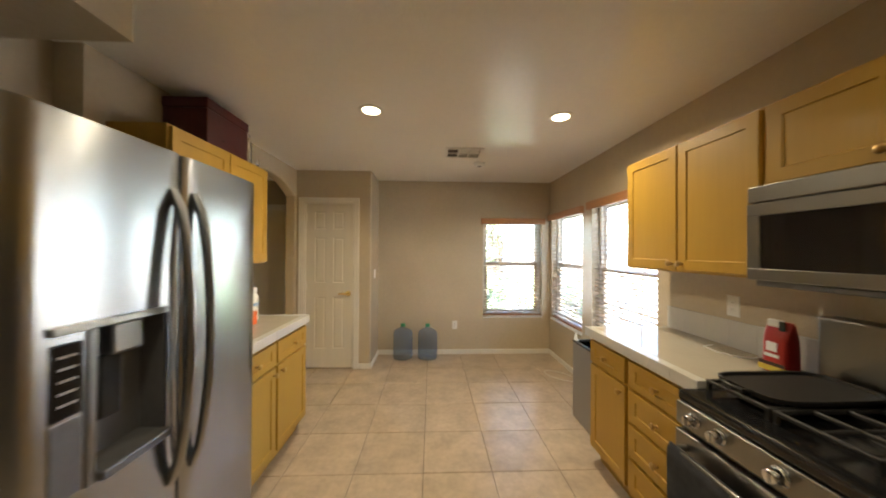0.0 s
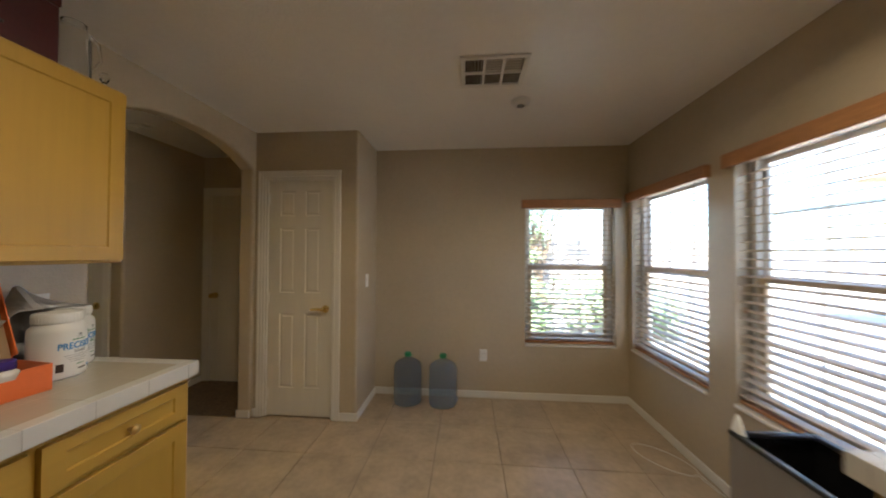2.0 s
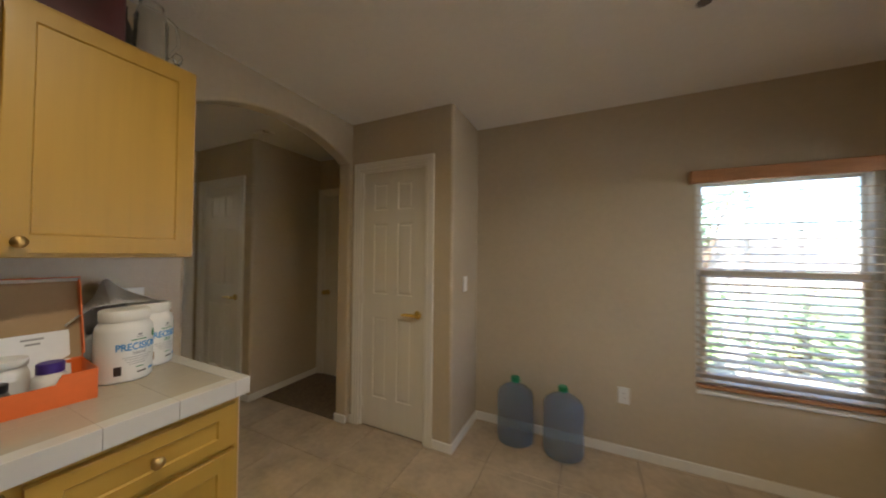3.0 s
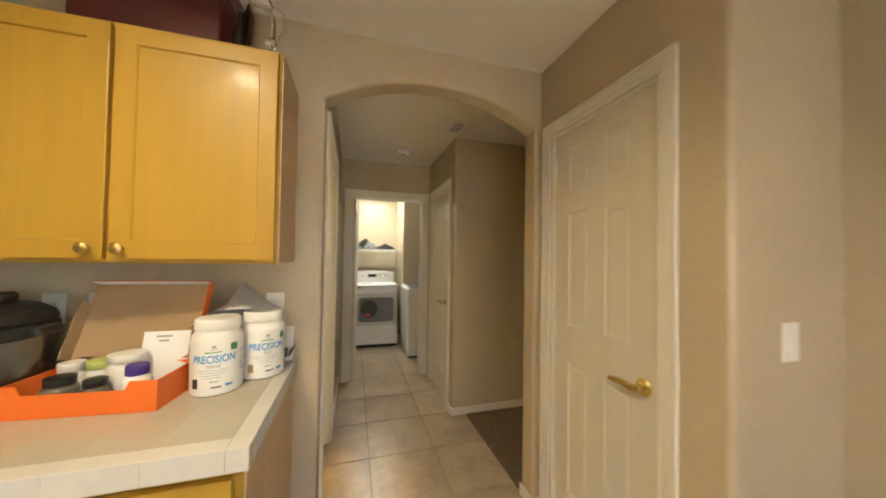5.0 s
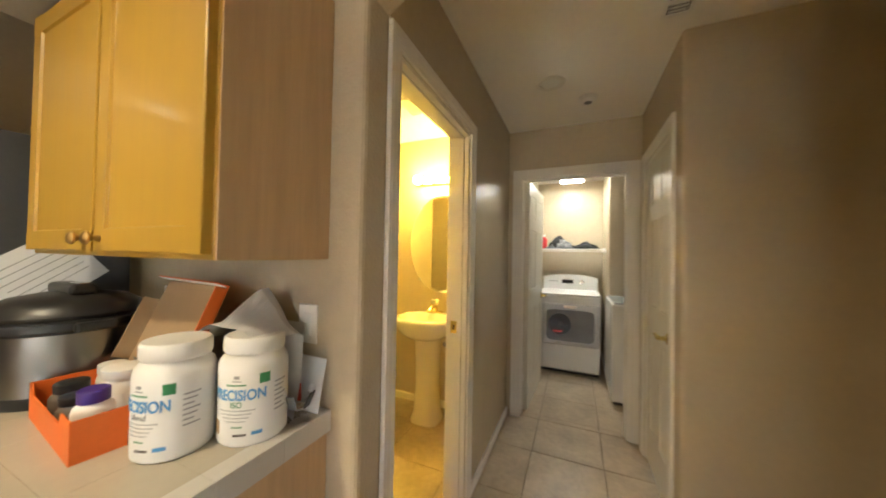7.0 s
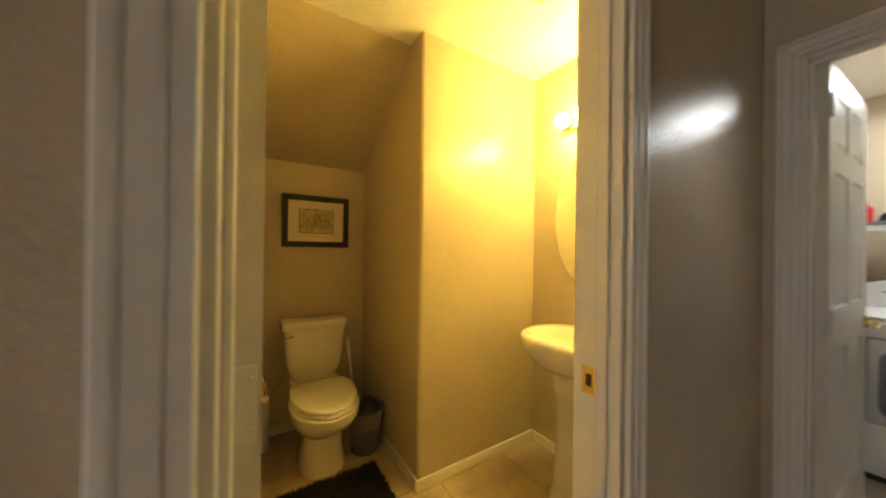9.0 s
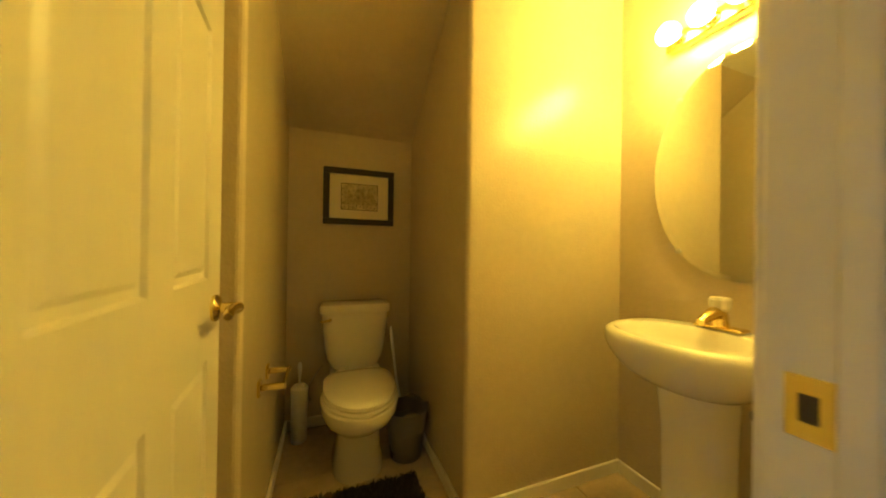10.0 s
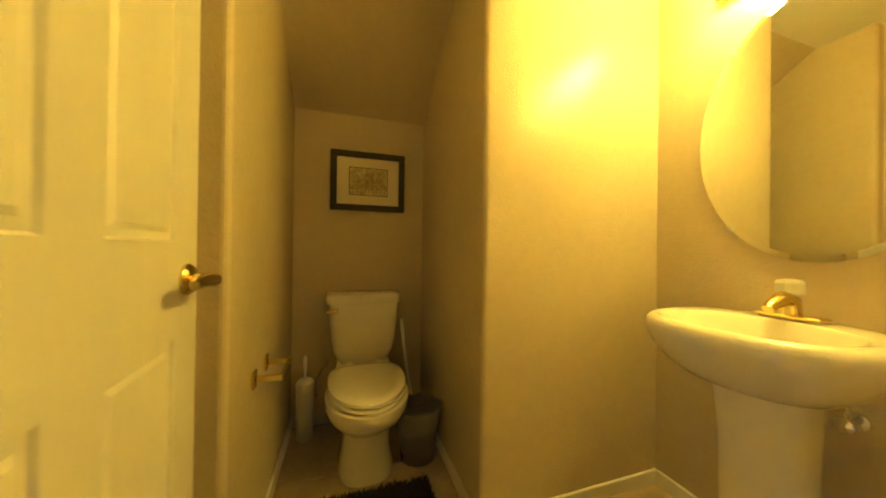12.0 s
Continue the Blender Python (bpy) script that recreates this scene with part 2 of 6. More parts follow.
def loft(sections, seg=28, power=2.0, cap0=True, cap1=True, bm=None):
    """sections: (cx, cy, z, rx, ry[, power])."""
    bm = bm or bmesh.new()
    rings = [ring(bm, *s[:5], seg=seg, power=s[5] if len(s) > 5 else power) for s in sections]
    for a, b in zip(rings, rings[1:]):
        for i in range(seg):
            bm.faces.new((a[i], a[(i + 1) % seg], b[(i + 1) % seg], b[i]))
    if cap0:
        bm.faces.new(rings[0])
    if cap1:
        bm.faces.new(rings[-1])
    return bm


def lathe(profile, seg=24, cap0=True, cap1=True, bm=None, at=(0, 0, 0), m=None):
    bm2 = bmesh.new()
    loft([(0, 0, z, r, r) for r, z in profile], seg=seg, cap0=cap0, cap1=cap1, bm=bm2)
    bmesh.ops.transform(bm2, matrix=(m if m is not None else Matrix.Translation(at)), verts=bm2.verts)
    if bm is None:
        return bm2
    me = bpy.data.meshes.new("joined")
    bm2.to_mesh(me)
    bm2.free()
    bm.from_mesh(me)
    bpy.data.meshes.remove(me)
    return bm


def tube(points, r, seg=8, bm=None, closed=False):
    """A round bar swept along points."""
    bm = bm or bmesh.new()
    pts = [Vector(p) for p in points]
    n = len(pts)
    rings = []
    last = None
    for i, p in enumerate(pts):
        d = (pts[min(i + 1, n - 1)] - pts[max(i - 1, 0)]).normalized()
        side = d.orthogonal().normalized() if last is None else (last - d * last.dot(d)).normalized()
        last = side
        up = d.cross(side)
        rad = r[i] if isinstance(r, (list, tuple)) else r
        rings.append([bm.verts.new(p + rad * (math.cos(2 * math.pi * k / seg) * side + math.sin(2 * math.pi * k / seg) * up)) for k in range(seg)])
    for a, b in zip(rings, rings[1:]):
        for k in range(seg):
            bm.faces.new((a[k], a[(k + 1) % seg], b[(k + 1) % seg], b[k]))
    bm.faces.new(rings[0])
    bm.faces.new(rings[-1])
    return bm


def panelled(w, h, t, rects, depth=0.007, lip=0.018, raise_back=0.0045, both=True):
    """A slab in the x-z plane (x 0..w, z 0..h, thickness along y) with sunk panels on its faces."""
    bm = bmesh.new()
    xs = sorted({0.0, w, *[v for r in rects for v in (r[0], r[2])]})
    zs = sorted({0.0, h, *[v for r in rects for v in (r[1], r[3])]})
    grid = {}
    for s, y in ((0, -t / 2), (1, t / 2)):
        for i, x in enumerate(xs):
            for j, z in enumerate(zs):
                grid[s, i, j] = bm.verts.new((x, y, z))
    sunk = []
    nx, nz = len(xs), len(zs)
    for s in (0, 1):
        for i in range(nx - 1):
            for j in range(nz - 1):
                f = bm.faces.new((grid[s, i, j], grid[s, i + 1, j], grid[s, i + 1, j + 1], grid[s, i, j + 1]))
                cx, cz = (xs[i] + xs[i + 1]) / 2, (zs[j] + zs[j + 1]) / 2
                if (both or s == 0) and any(r[0] < cx < r[2] and r[1] < cz < r[3] for r in rects):
                    sunk.append(f)
    for i in range(nx - 1):
        for j in (0, nz - 1):
            bm.faces.new((grid[0, i, j], grid[0, i + 1, j], grid[1, i + 1, j], grid[1, i, j]))
    for j in range(nz - 1):
        for i in (0, nx - 1):
            bm.faces.new((grid[0, i, j], grid[0, i, j + 1], grid[1, i, j + 1], grid[1, i, j]))
    bmesh.ops.recalc_face_normals(bm, faces=bm.faces)
    bmesh.ops.inset_individual(bm, faces=sunk, thickness=0.006, depth=-depth)
    bmesh.ops.inset_individual(bm, faces=sunk, thickness=lip, depth=0.0)
    if raise_back:
        bmesh.ops.inset_individual(bm, faces=sunk, thickness=lip * 0.7, depth=raise_back)
    return bm


def text_part(body, size, material, parent, m, name="lettering", depth=0.0004, bold=0.0005):
    """Built-in font lettering as a mesh part at the pose m (readable from +z of m)."""
    cu = bpy.data.curves.new("letters", "FONT")
    cu.offset = bold
    cu.body, cu.size, cu.extrude, cu.align_x, cu.align_y = body, size, depth, "CENTER", "CENTER"
    tmp = bpy.data.objects.new("letters", cu)
    me = bpy.data.meshes.new_from_object(tmp)
    bpy.data.objects.remove(tmp)
    me.materials.append(material)
    ob = new(name, me)
    ob.parent = parent
    ob.matrix_local = m
    return ob

# ---- structure: rooms (metres; x to the window side, y ahead, z up) ----
H = 2.44
XW, YN, XA = 2.04, 4.355, -1.31          # window wall, far wall, arch wall
YP, XP = 3.835, -0.40                    # pantry front and its corner
HS, HN, XL = 2.685, 3.675, -3.302        # hall south wall, hall north wall, laundry wall
YR, XR = 1.545, -1.45                     # far end and back of the refrigerator recess
YB = -2.2                                # kitchen end behind the walk
PW, PB, PA = -3.165, 1.612, 0.670         # powder room: basin wall, lit wall, alcove back
AX0, AX1 = -1.510, -2.288                 # alcove side walls


def wall(name, axis, a0, a1, r0, r1, holes=(), z1=H, label="taupe painted drywall wall with orange-peel texture", rounds=()):
    """axis 'x': a wall running along x between y=a0 and y=a1; holes: (from, to, bottom, top)."""
    bm = bmesh.new()

    def add(u0, u1, za, zb):
        if u1 - u0 < 1e-4 or zb - za < 1e-4:
            return
        if axis == "x":
            box(bm, u0, u1, a0, a1, za, zb)
        else:
            box(bm, a0, a1, u0, u1, za, zb)
    at = r0
    for h0, h1, b, t in sorted(holes):
        add(at, h0, 0, z1)
        add(h0, h1, 0, b)
        add(h0, h1, t, z1)
        at = h1
    add(at, r1, 0, z1)
    for x, y in rounds:
        corner_round(bm, x, y)
    return structure(name, bm, PAINT, label, "wall")


W1 = (1.08, 1.925, 0.53, 1.91)           # far wall window: x0, x1, z0, z1
W2 = (3.40, 4.285, 0.53, 1.955)          # window wall: y0, y1, z0, z1
W3 = (2.26, 3.20, 0.56, 1.97)
PD = (-1.215, -0.605)                    # pantry door opening
PWD = (-2.232, -1.480)                   # powder door opening
LD = (2.784, 3.603)                       # laundry door opening (y)
DH = 2.04

wall("wall_window_side", "y", XW, XW + 0.16, YB - 0.12, YN + 0.16, [W3, W2])
wall("wall_far", "x", YN, YN + 0.16, -1.43, XW, [W1])
wall("wall_kitchen_end", "x", YB - 0.12, YB, XR - 0.12, XW)
wall("wall_fridge_recess", "y", XR - 0.12, XR, YB, PA - 0.12)
structure("ceiling_soffit", boxes((XR, -0.80, YB, 1.245, 2.25, H)), PAINT, "dropped taupe soffit over the refrigerator recess", "ceiling")
wall("wall_pantry_front", "x", YP, YP + 0.12, XA, XP - 0.12, [(PD[0], PD[1], 0, DH)])
bm = boxes((XP - 0.12, XP, YP, YN, 0, H))
structure("wall_pantry_return", corner_round(bm, XP, YP), PAINT, "taupe painted drywall return with rounded corner", "wall")

# the arch wall: one outline with a segmental arch, pushed to its thickness
AY0, AY1, SPRING, CROWN = HS, 3.80, 2.11, 2.262
half, rise = (AY1 - AY0) / 2, CROWN - SPRING
outline = [(YR, 0), (AY0, 0)]
steps = 20
for i in range(steps + 1):
    u = -1 + 2 * i / steps
    outline.append(((AY0 + AY1) / 2 + half * u, SPRING + rise * (1 - abs(u) ** 2.2)))
outline += [(AY1, 0), (YN, 0), (YN, H), (YR, H)]
bm = bmesh.new()
face = bm.faces.new([bm.verts.new((XA, y, z)) for y, z in outline])
ext = bmesh.ops.extrude_face_region(bm, geom=[face])
bmesh.ops.translate(bm, vec=(-0.12, 0, 0), verts=[v for v in ext["geom"] if isinstance(v, bmesh.types.BMVert)])
rim = [e for e in bm.edges if abs(e.verts[0].co.x - e.verts[1].co.x) < 1e-5 and all(AY0 - 1e-3 <= v.co.y <= AY1 + 1e-3 and v.co.z < 2.3 for v in e.verts) and not all(v.co.z < 1e-4 for v in e.verts)]
bmesh.ops.bevel(bm, geom=rim, offset=0.018, segments=3, affect="EDGES", profile=0.5)
structure("wall_arch", bm, PAINT, "taupe painted wall pierced by a broad low arch", "wall")

# hall
wall("wall_hall_south", "x", HS - 0.115, HS, XL, XA - 0.12, [(PWD[0], PWD[1], 0, DH)])
wall("wall_laundry_front", "y", XL - 0.115, XL, HS - 0.115, 4.6, [(LD[0], LD[1], 0, DH)])
CD = (-3.16, -2.53)
wall("wall_hall_north", "x", HN, HN + 0.12, XL, -2.36 - 0.12, [(CD[0], CD[1], 0, DH)])
bm = boxes((-2.36 - 0.12, -2.36, HN, 4.6, 0, H))
structure("wall_passage_side", corner_round(bm, -2.36, HN), PAINT, "taupe painted passage wall with rounded corner", "wall")
wall("wall_passage_end", "x", 4.46, 4.6, -2.36, -1.43, [(-2.297, -1.577, 0, DH)])

# powder room
wall("wall_powder_basin", "y", PW - 0.115, PW, PB - 0.12, HS - 0.115)
bm = boxes((PW, AX1, PB - 0.12, PB, 0, H), (AX1 - 0.12, AX1, PA, PB - 0.12, 0, H))
structure("wall_powder_lit", corner_round(bm, AX1, PB), PAINT, "taupe painted wall beside the toilet alcove", "wall")
wall("wall_alcove_back", "x", PA - 0.12, PA, AX1 - 0.12, XR)
bm = boxes((AX0, XR, PA, 1.72, 0, H), (XR, XA - 0.12, YR, 1.72, 0, H))
structure("wall_alcove_side", corner_round(bm, AX0, 1.72), PAINT, "taupe painted alcove side wall with rounded corner", "wall")
bm = bmesh.new()
sl = [(1.47, H), (PA, 1.878), (PA, H)]
f = bm.faces.new([bm.verts.new((AX1, y, z)) for y, z in sl])
ext = bmesh.ops.extrude_face_region(bm, geom=[f])
bmesh.ops.translate(bm, vec=(AX0 - AX1, 0, 0), verts=[v for v in ext["geom"] if isinstance(v, bmesh.types.BMVert)])
structure("ceiling_slope", bm, PAINT, "sloping underside of stairs painted taupe", "ceiling")

# laundry room
wall("wall_laundry_back", "y", -5.51, -5.39, 2.5, 3.57)
wall("wall_laundry_south", "x", 2.585, 2.70, -5.39, XL - 0.115)
bm = boxes((-5.51, -4.62, 3.57, 3.69, 0, H))
structure("wall_laundry_nib", corner_round(bm, -4.62, 3.57), PAINT, "pale taupe nib wall beside the dryer", "wall")
wall("wall_laundry_north", "x", 4.46, 4.6, -4.74, XL - 0.115)
wall("wall_laundry_west", "y", -4.74, -4.62, 3.69, 4.46)

bm = boxes((-5.51, XW + 0.16, YB - 0.12, 4.6, H, H + 0.15))
structure("ceiling", bm, CEIL, "off-white textured drywall ceiling", "ceiling")
bm = boxes((-5.6, XW + 0.16, YB - 0.2, 4.62, -0.16, -0.005))
floor = structure("floor", bm, GROUT, "beige ceramic tile floor with dark grout", "floor")
bm = bmesh.new()
box(bm, -2.36, -1.43, 3.80, 4.46, -0.004, 0.006)
structure("floor_passage_carpet", bm, CARPET, "dark brown cut-pile carpet in the passage", "floor")


# ---- trim ----
def baseboard(name, runs, h=0.066, t=0.013):
    bm = bmesh.new()
    for x0, y0, x1, y1 in runs:
        x0, x1 = sorted((x0, x1))
        y0, y1 = sorted((y0, y1))
        box(bm, x0, x1, y0, y1, 0.0, h, bevel=0.004)
    return structure(name, bm, TRIM, "white painted baseboard", "baseboard")


T = 0.013
baseboard("baseboard_kitchen", [(XP + T, YN - T, XW, YN), (XW - T, 2.17, XW, YN - T), (XP, YP, XP + T, YN), (-0.54, YP - T, XP + T, YP), (XA, YP - T, -1.282, YP)])
baseboard("baseboard_hall", [(XL, HS, PWD[0] - 0.064, HS + T), (PWD[1] + 0.064, HS, XA, HS + T), (-2.36, HN, -2.36 + T, 4.46), (-2.47, HN - T, -2.36 + T, HN), (XA - 0.12, AY1 - T, XA, AY1)])
baseboard("baseboard_powder", [(PW, PB, AX1 + T, PB + T), (PW, PB + T, PW + T, HS - 0.115), (AX1, PA, AX1 + T, PB), (AX1, PA, AX0, PA + T), (AX0 - T, PA, AX0, 1.72)])
baseboard("baseboard_laundry", [(-5.39, 2.70, XL - 0.115, 2.70 + T), (-4.62, 3.57 - T, -5.39, 3.57)])


def casing(name, axis, u0, u1, plane, out, top=DH, w=0.062, t=0.017):
    """Door trim on a wall face. out: +1 or -1, the side on which it stands proud."""
    bm = bmesh.new()
    steps_ = ((0.0, 0.30, 0.74), (0.30, 0.74, 0.86), (0.74, 1.0, 1.0))
    for f0, f1, ft_ in steps_:
        p0, p1 = sorted((plane, plane + out * t * ft_))
        e0, e1 = w * f0 - (0.004 if f0 == 0 else 0.0), w * f1
        for a, b, z0, z1 in ((u0 - e1, u0 - e0, 0, top + e0), (u1 + e0, u1 + e1, 0, top + e0), (u0 - e1, u1 + e1, top + e0, top + e1)):
            if axis == "x":
                box(bm, a, b, p0, p1, z0, z1, bevel=0.0025)
            else:
                box(bm, p0, p1, a, b, z0, z1, bevel=0.0025)
    return structure(name, bm, TRIM, "white painted door casing", "trim")


def jamb(name, axis, u0, u1, p0, p1, top=DH, stop=None):
    """Lining of a door opening, with a stop bead at depth stop."""
    bm = bmesh.new()
    specs = [(u0 + 0.001, u0 + 0.018, p0, p1, 0, top), (u1 - 0.018, u1 - 0.001, p0, p1, 0, top), (u0 + 0.018, u1 - 0.018, p0, p1, top - 0.018, top - 0.001)]
    if stop:
        specs += [(u0 + 0.018, u0 + 0.029, *stop, 0, top - 0.018), (u1 - 0.029, u1 - 0.018, *stop, 0, top - 0.018), (u0 + 0.029, u1 - 0.029, *stop, top - 0.029, top - 0.018)]
    for a, b, c, d, z0, z1 in specs:
        if axis == "x":
            box(bm, a, b, c, d, z0, z1, bevel=0.002)
        else:
            box(bm, c, d, a, b, z0, z1, bevel=0.002)
    return structure(name, bm, TRIM, "white painted door jamb", "trim")


casing("trim_pantry", "x", *PD, YP, -1)
jamb("trim_pantry_jamb", "x", *PD, YP + 0.002, YP + 0.118, stop=(YP + 0.05, YP + 0.08))
casing("trim_powder_hall", "x", *PWD, HS, 1)
casing("trim_powder_room", "x", *PWD, HS - 0.115, -1)
jamb("trim_powder_jamb", "x", *PWD, HS - 0.113, HS - 0.002, stop=(HS - 0.055, HS - 0.028))
casing("trim_laundry", "y", *LD, XL, 1)
jamb("trim_laundry_jamb", "y", *LD, XL - 0.113, XL - 0.002, stop=(XL - 0.075, XL - 0.045))
casing("trim_closet", "x", *CD, HN, -1)
jamb("trim_closet_jamb", "x", *CD, HN + 0.002, HN + 0.118)
casing("trim_passage", "x", -2.297, -1.577, 4.46, -1)
jamb("trim_passage_jamb", "x", -2.297, -1.577, 4.462, 4.598)


# ---- doors ----
def six_panels(w, h):
    st, mid = 0.105, 0.09
    a, b = st, (w - mid) / 2
    c, d = (w + mid) / 2, w - st
    out = []
    for z0, z1 in ((0.235, 0.865), (1.045, 1.60), (1.705, h - 0.105)):
        out += [(a, z0, b, z1), (c, z0, d, z1)]
    return out


def lever(parent, x, z, y, out, toward, material=BRASS, knob=False):
    """A lever or knob on a door face at y; out: side; toward: +1 or -1 along x."""
    rot = Matrix.Rotation(radians(90 if out < 0 else -90), 4, "X")
    handle = part("door_handle", lathe([(0.031, 0.0), (0.032, 0.006), (0.026, 0.013), (0.012, 0.016), (0.011, 0.045)], 20, m=Matrix.Translation((x, y, z)) @ rot), material, parent, "polished brass lever handle", True)
    if knob:
        part("knob", lathe([(0.011, 0.04), (0.026, 0.048), (0.029, 0.06), (0.024, 0.072), (0.008, 0.076)], 20, m=Matrix.Translation((x, y, z)) @ rot), material, handle, smooth=True)
    else:
        pts = [(x - toward * 0.006, y + out * 0.047, z + 0.001)] + [(x + toward * (0.012 + 0.1 * k / 6), y + out * (0.05 - 0.004 * math.sin(k / 6 * 3)), z + 0.003 * math.sin(k / 6 * 3.1) - 0.002 * (k / 6) ** 2) for k in range(7)]
        part("lever", tube(pts, [0.012, 0.014, 0.0135, 0.013, 0.012, 0.0115, 0.011, 0.0085], 10), material, handle, smooth=True)
    return handle


def hinges(parent, x, y, h=2.03, material=TRIM):
    for z in (0.18, 1.0, h - 0.18):
        part("hinge", boxes((x - 0.016, x + 0.016, y - 0.002, y + 0.003, z - 0.045, z + 0.045), bevel=0.001), material, parent, "painted-over steel hinge")
        part("hinge_pin", lathe([(0.0065, z - 0.048), (0.0065, z + 0.048)], 10, at=(x, y - 0.004, 0)), material, parent, smooth=True)


def door(name, w, label, m, handles=(), hinge_y=None, lever_z=0.93, h=2.025, t=0.035, flip=False):
    ob = thing(name, label, "door", m=m)
    tagged(ob, kind="structure")
    part("door_leaf", panelled(w, h, t, six_panels(w, h)), DOORP, ob)
    for hx, hy, out, toward in handles:
        lever(ob, hx, lever_z, hy, out, toward)
    if hinge_y is not None:
        hinges(ob, 0.0, hinge_y)
    return ob


pw = PD[1] - PD[0] - 0.042
door("door_1", pw, "closed white six-panel pantry door with brass lever", pose(PD[0] + 0.021, YP + 0.031, 0.012), [(pw - 0.052, -0.0175, -1, -1)], hinge_y=-0.02, lever_z=0.912)
ww = PWD[1] - PWD[0] - 0.042
# powder door: hinged on the alcove side, swung wide open into the room
powder_door = door("door_2", ww, "open white six-panel powder-room door with brass levers", pose(-1.5215, 2.553, 0.012, rz=-90 + 4.1), [(ww - 0.06, -0.0175, -1, -1)], lever_z=0.972)
lw = LD[1] - LD[0] - 0.042
door("door_3", lw, "open white six-panel laundry door with brass lever", pose(XL - 0.125, LD[0] + 0.024, 0.012, rz=180 - 3) @ pose(0.0, -0.018, 0), [(lw - 0.06, -0.0175, -1, -1), (lw - 0.06, 0.0175, 1, -1)], hinge_y=-0.02)
cw = CD[1] - CD[0] - 0.042
door("door_4", cw, "closed white six-panel hall closet door with brass lever", pose(CD[0] + 0.021, HN + 0.028, 0.012), [(cw - 0.06, -0.0175, -1, -1)])
ob = thing("door_5", "closed plain pale door at the end of the passage", "door", m=pose(-2.276, 4.49, 0.003))
tagged(ob, kind="structure")
part("door_leaf", panelled(0.678, 2.02, 0.035, [(0.09, 0.15, 0.588, 1.9)], depth=0.002, lip=0.01, raise_back=0.0015), DOORP, ob)
lever(ob, 0.055, 0.93, -0.0175, -1, 1, OLDBRASS, knob=True)

for z in (0.24, 1.055, 1.80):
    hg = part("hinge", boxes((-0.0022, -0.0003, -0.011, 0.0185, z - 0.052, z + 0.052), bevel=0.0006), TRIM, powder_door, "painted-over steel hinge")
    for k in range(3):
        part("knuckle", lathe([(0.0062, z - 0.051 + 0.0345 * k), (0.0062, z - 0.019 + 0.0345 * k)], 10, at=(-0.003, 0.0225, 0)), TRIM, hg, smooth=True)
    for sy, sz in ((-0.004, -0.034), (0.008, 0.0), (-0.004, 0.034)):
        part("screw", lathe([(0.0036, 0), (0.003, 0.0007), (0.0005, 0.0009)], 8, m=Matrix.Translation((-0.0022, sy, z + sz)) @ Matrix.Rotation(radians(-90), 4, "Y")), TRIM, hg)

# strike plate in the powder jamb
ob = thing("strike_plate", "brass strike plate let into the white jamb", "strike plate")
part("plate", boxes((PWD[0] + 0.018, PWD[0] + 0.0205, HS - 0.094, HS - 0.057, 0.936, 1.003), bevel=0.001), BRASS, ob)
# dark inlay drawn for the shade inside the latch hole
part("latch_hole_shade", boxes((PWD[0] + 0.0206, PWD[0] + 0.0212, HS - 0.083, HS - 0.068, 0.955, 0.984)), RECESS_SHADE, ob)


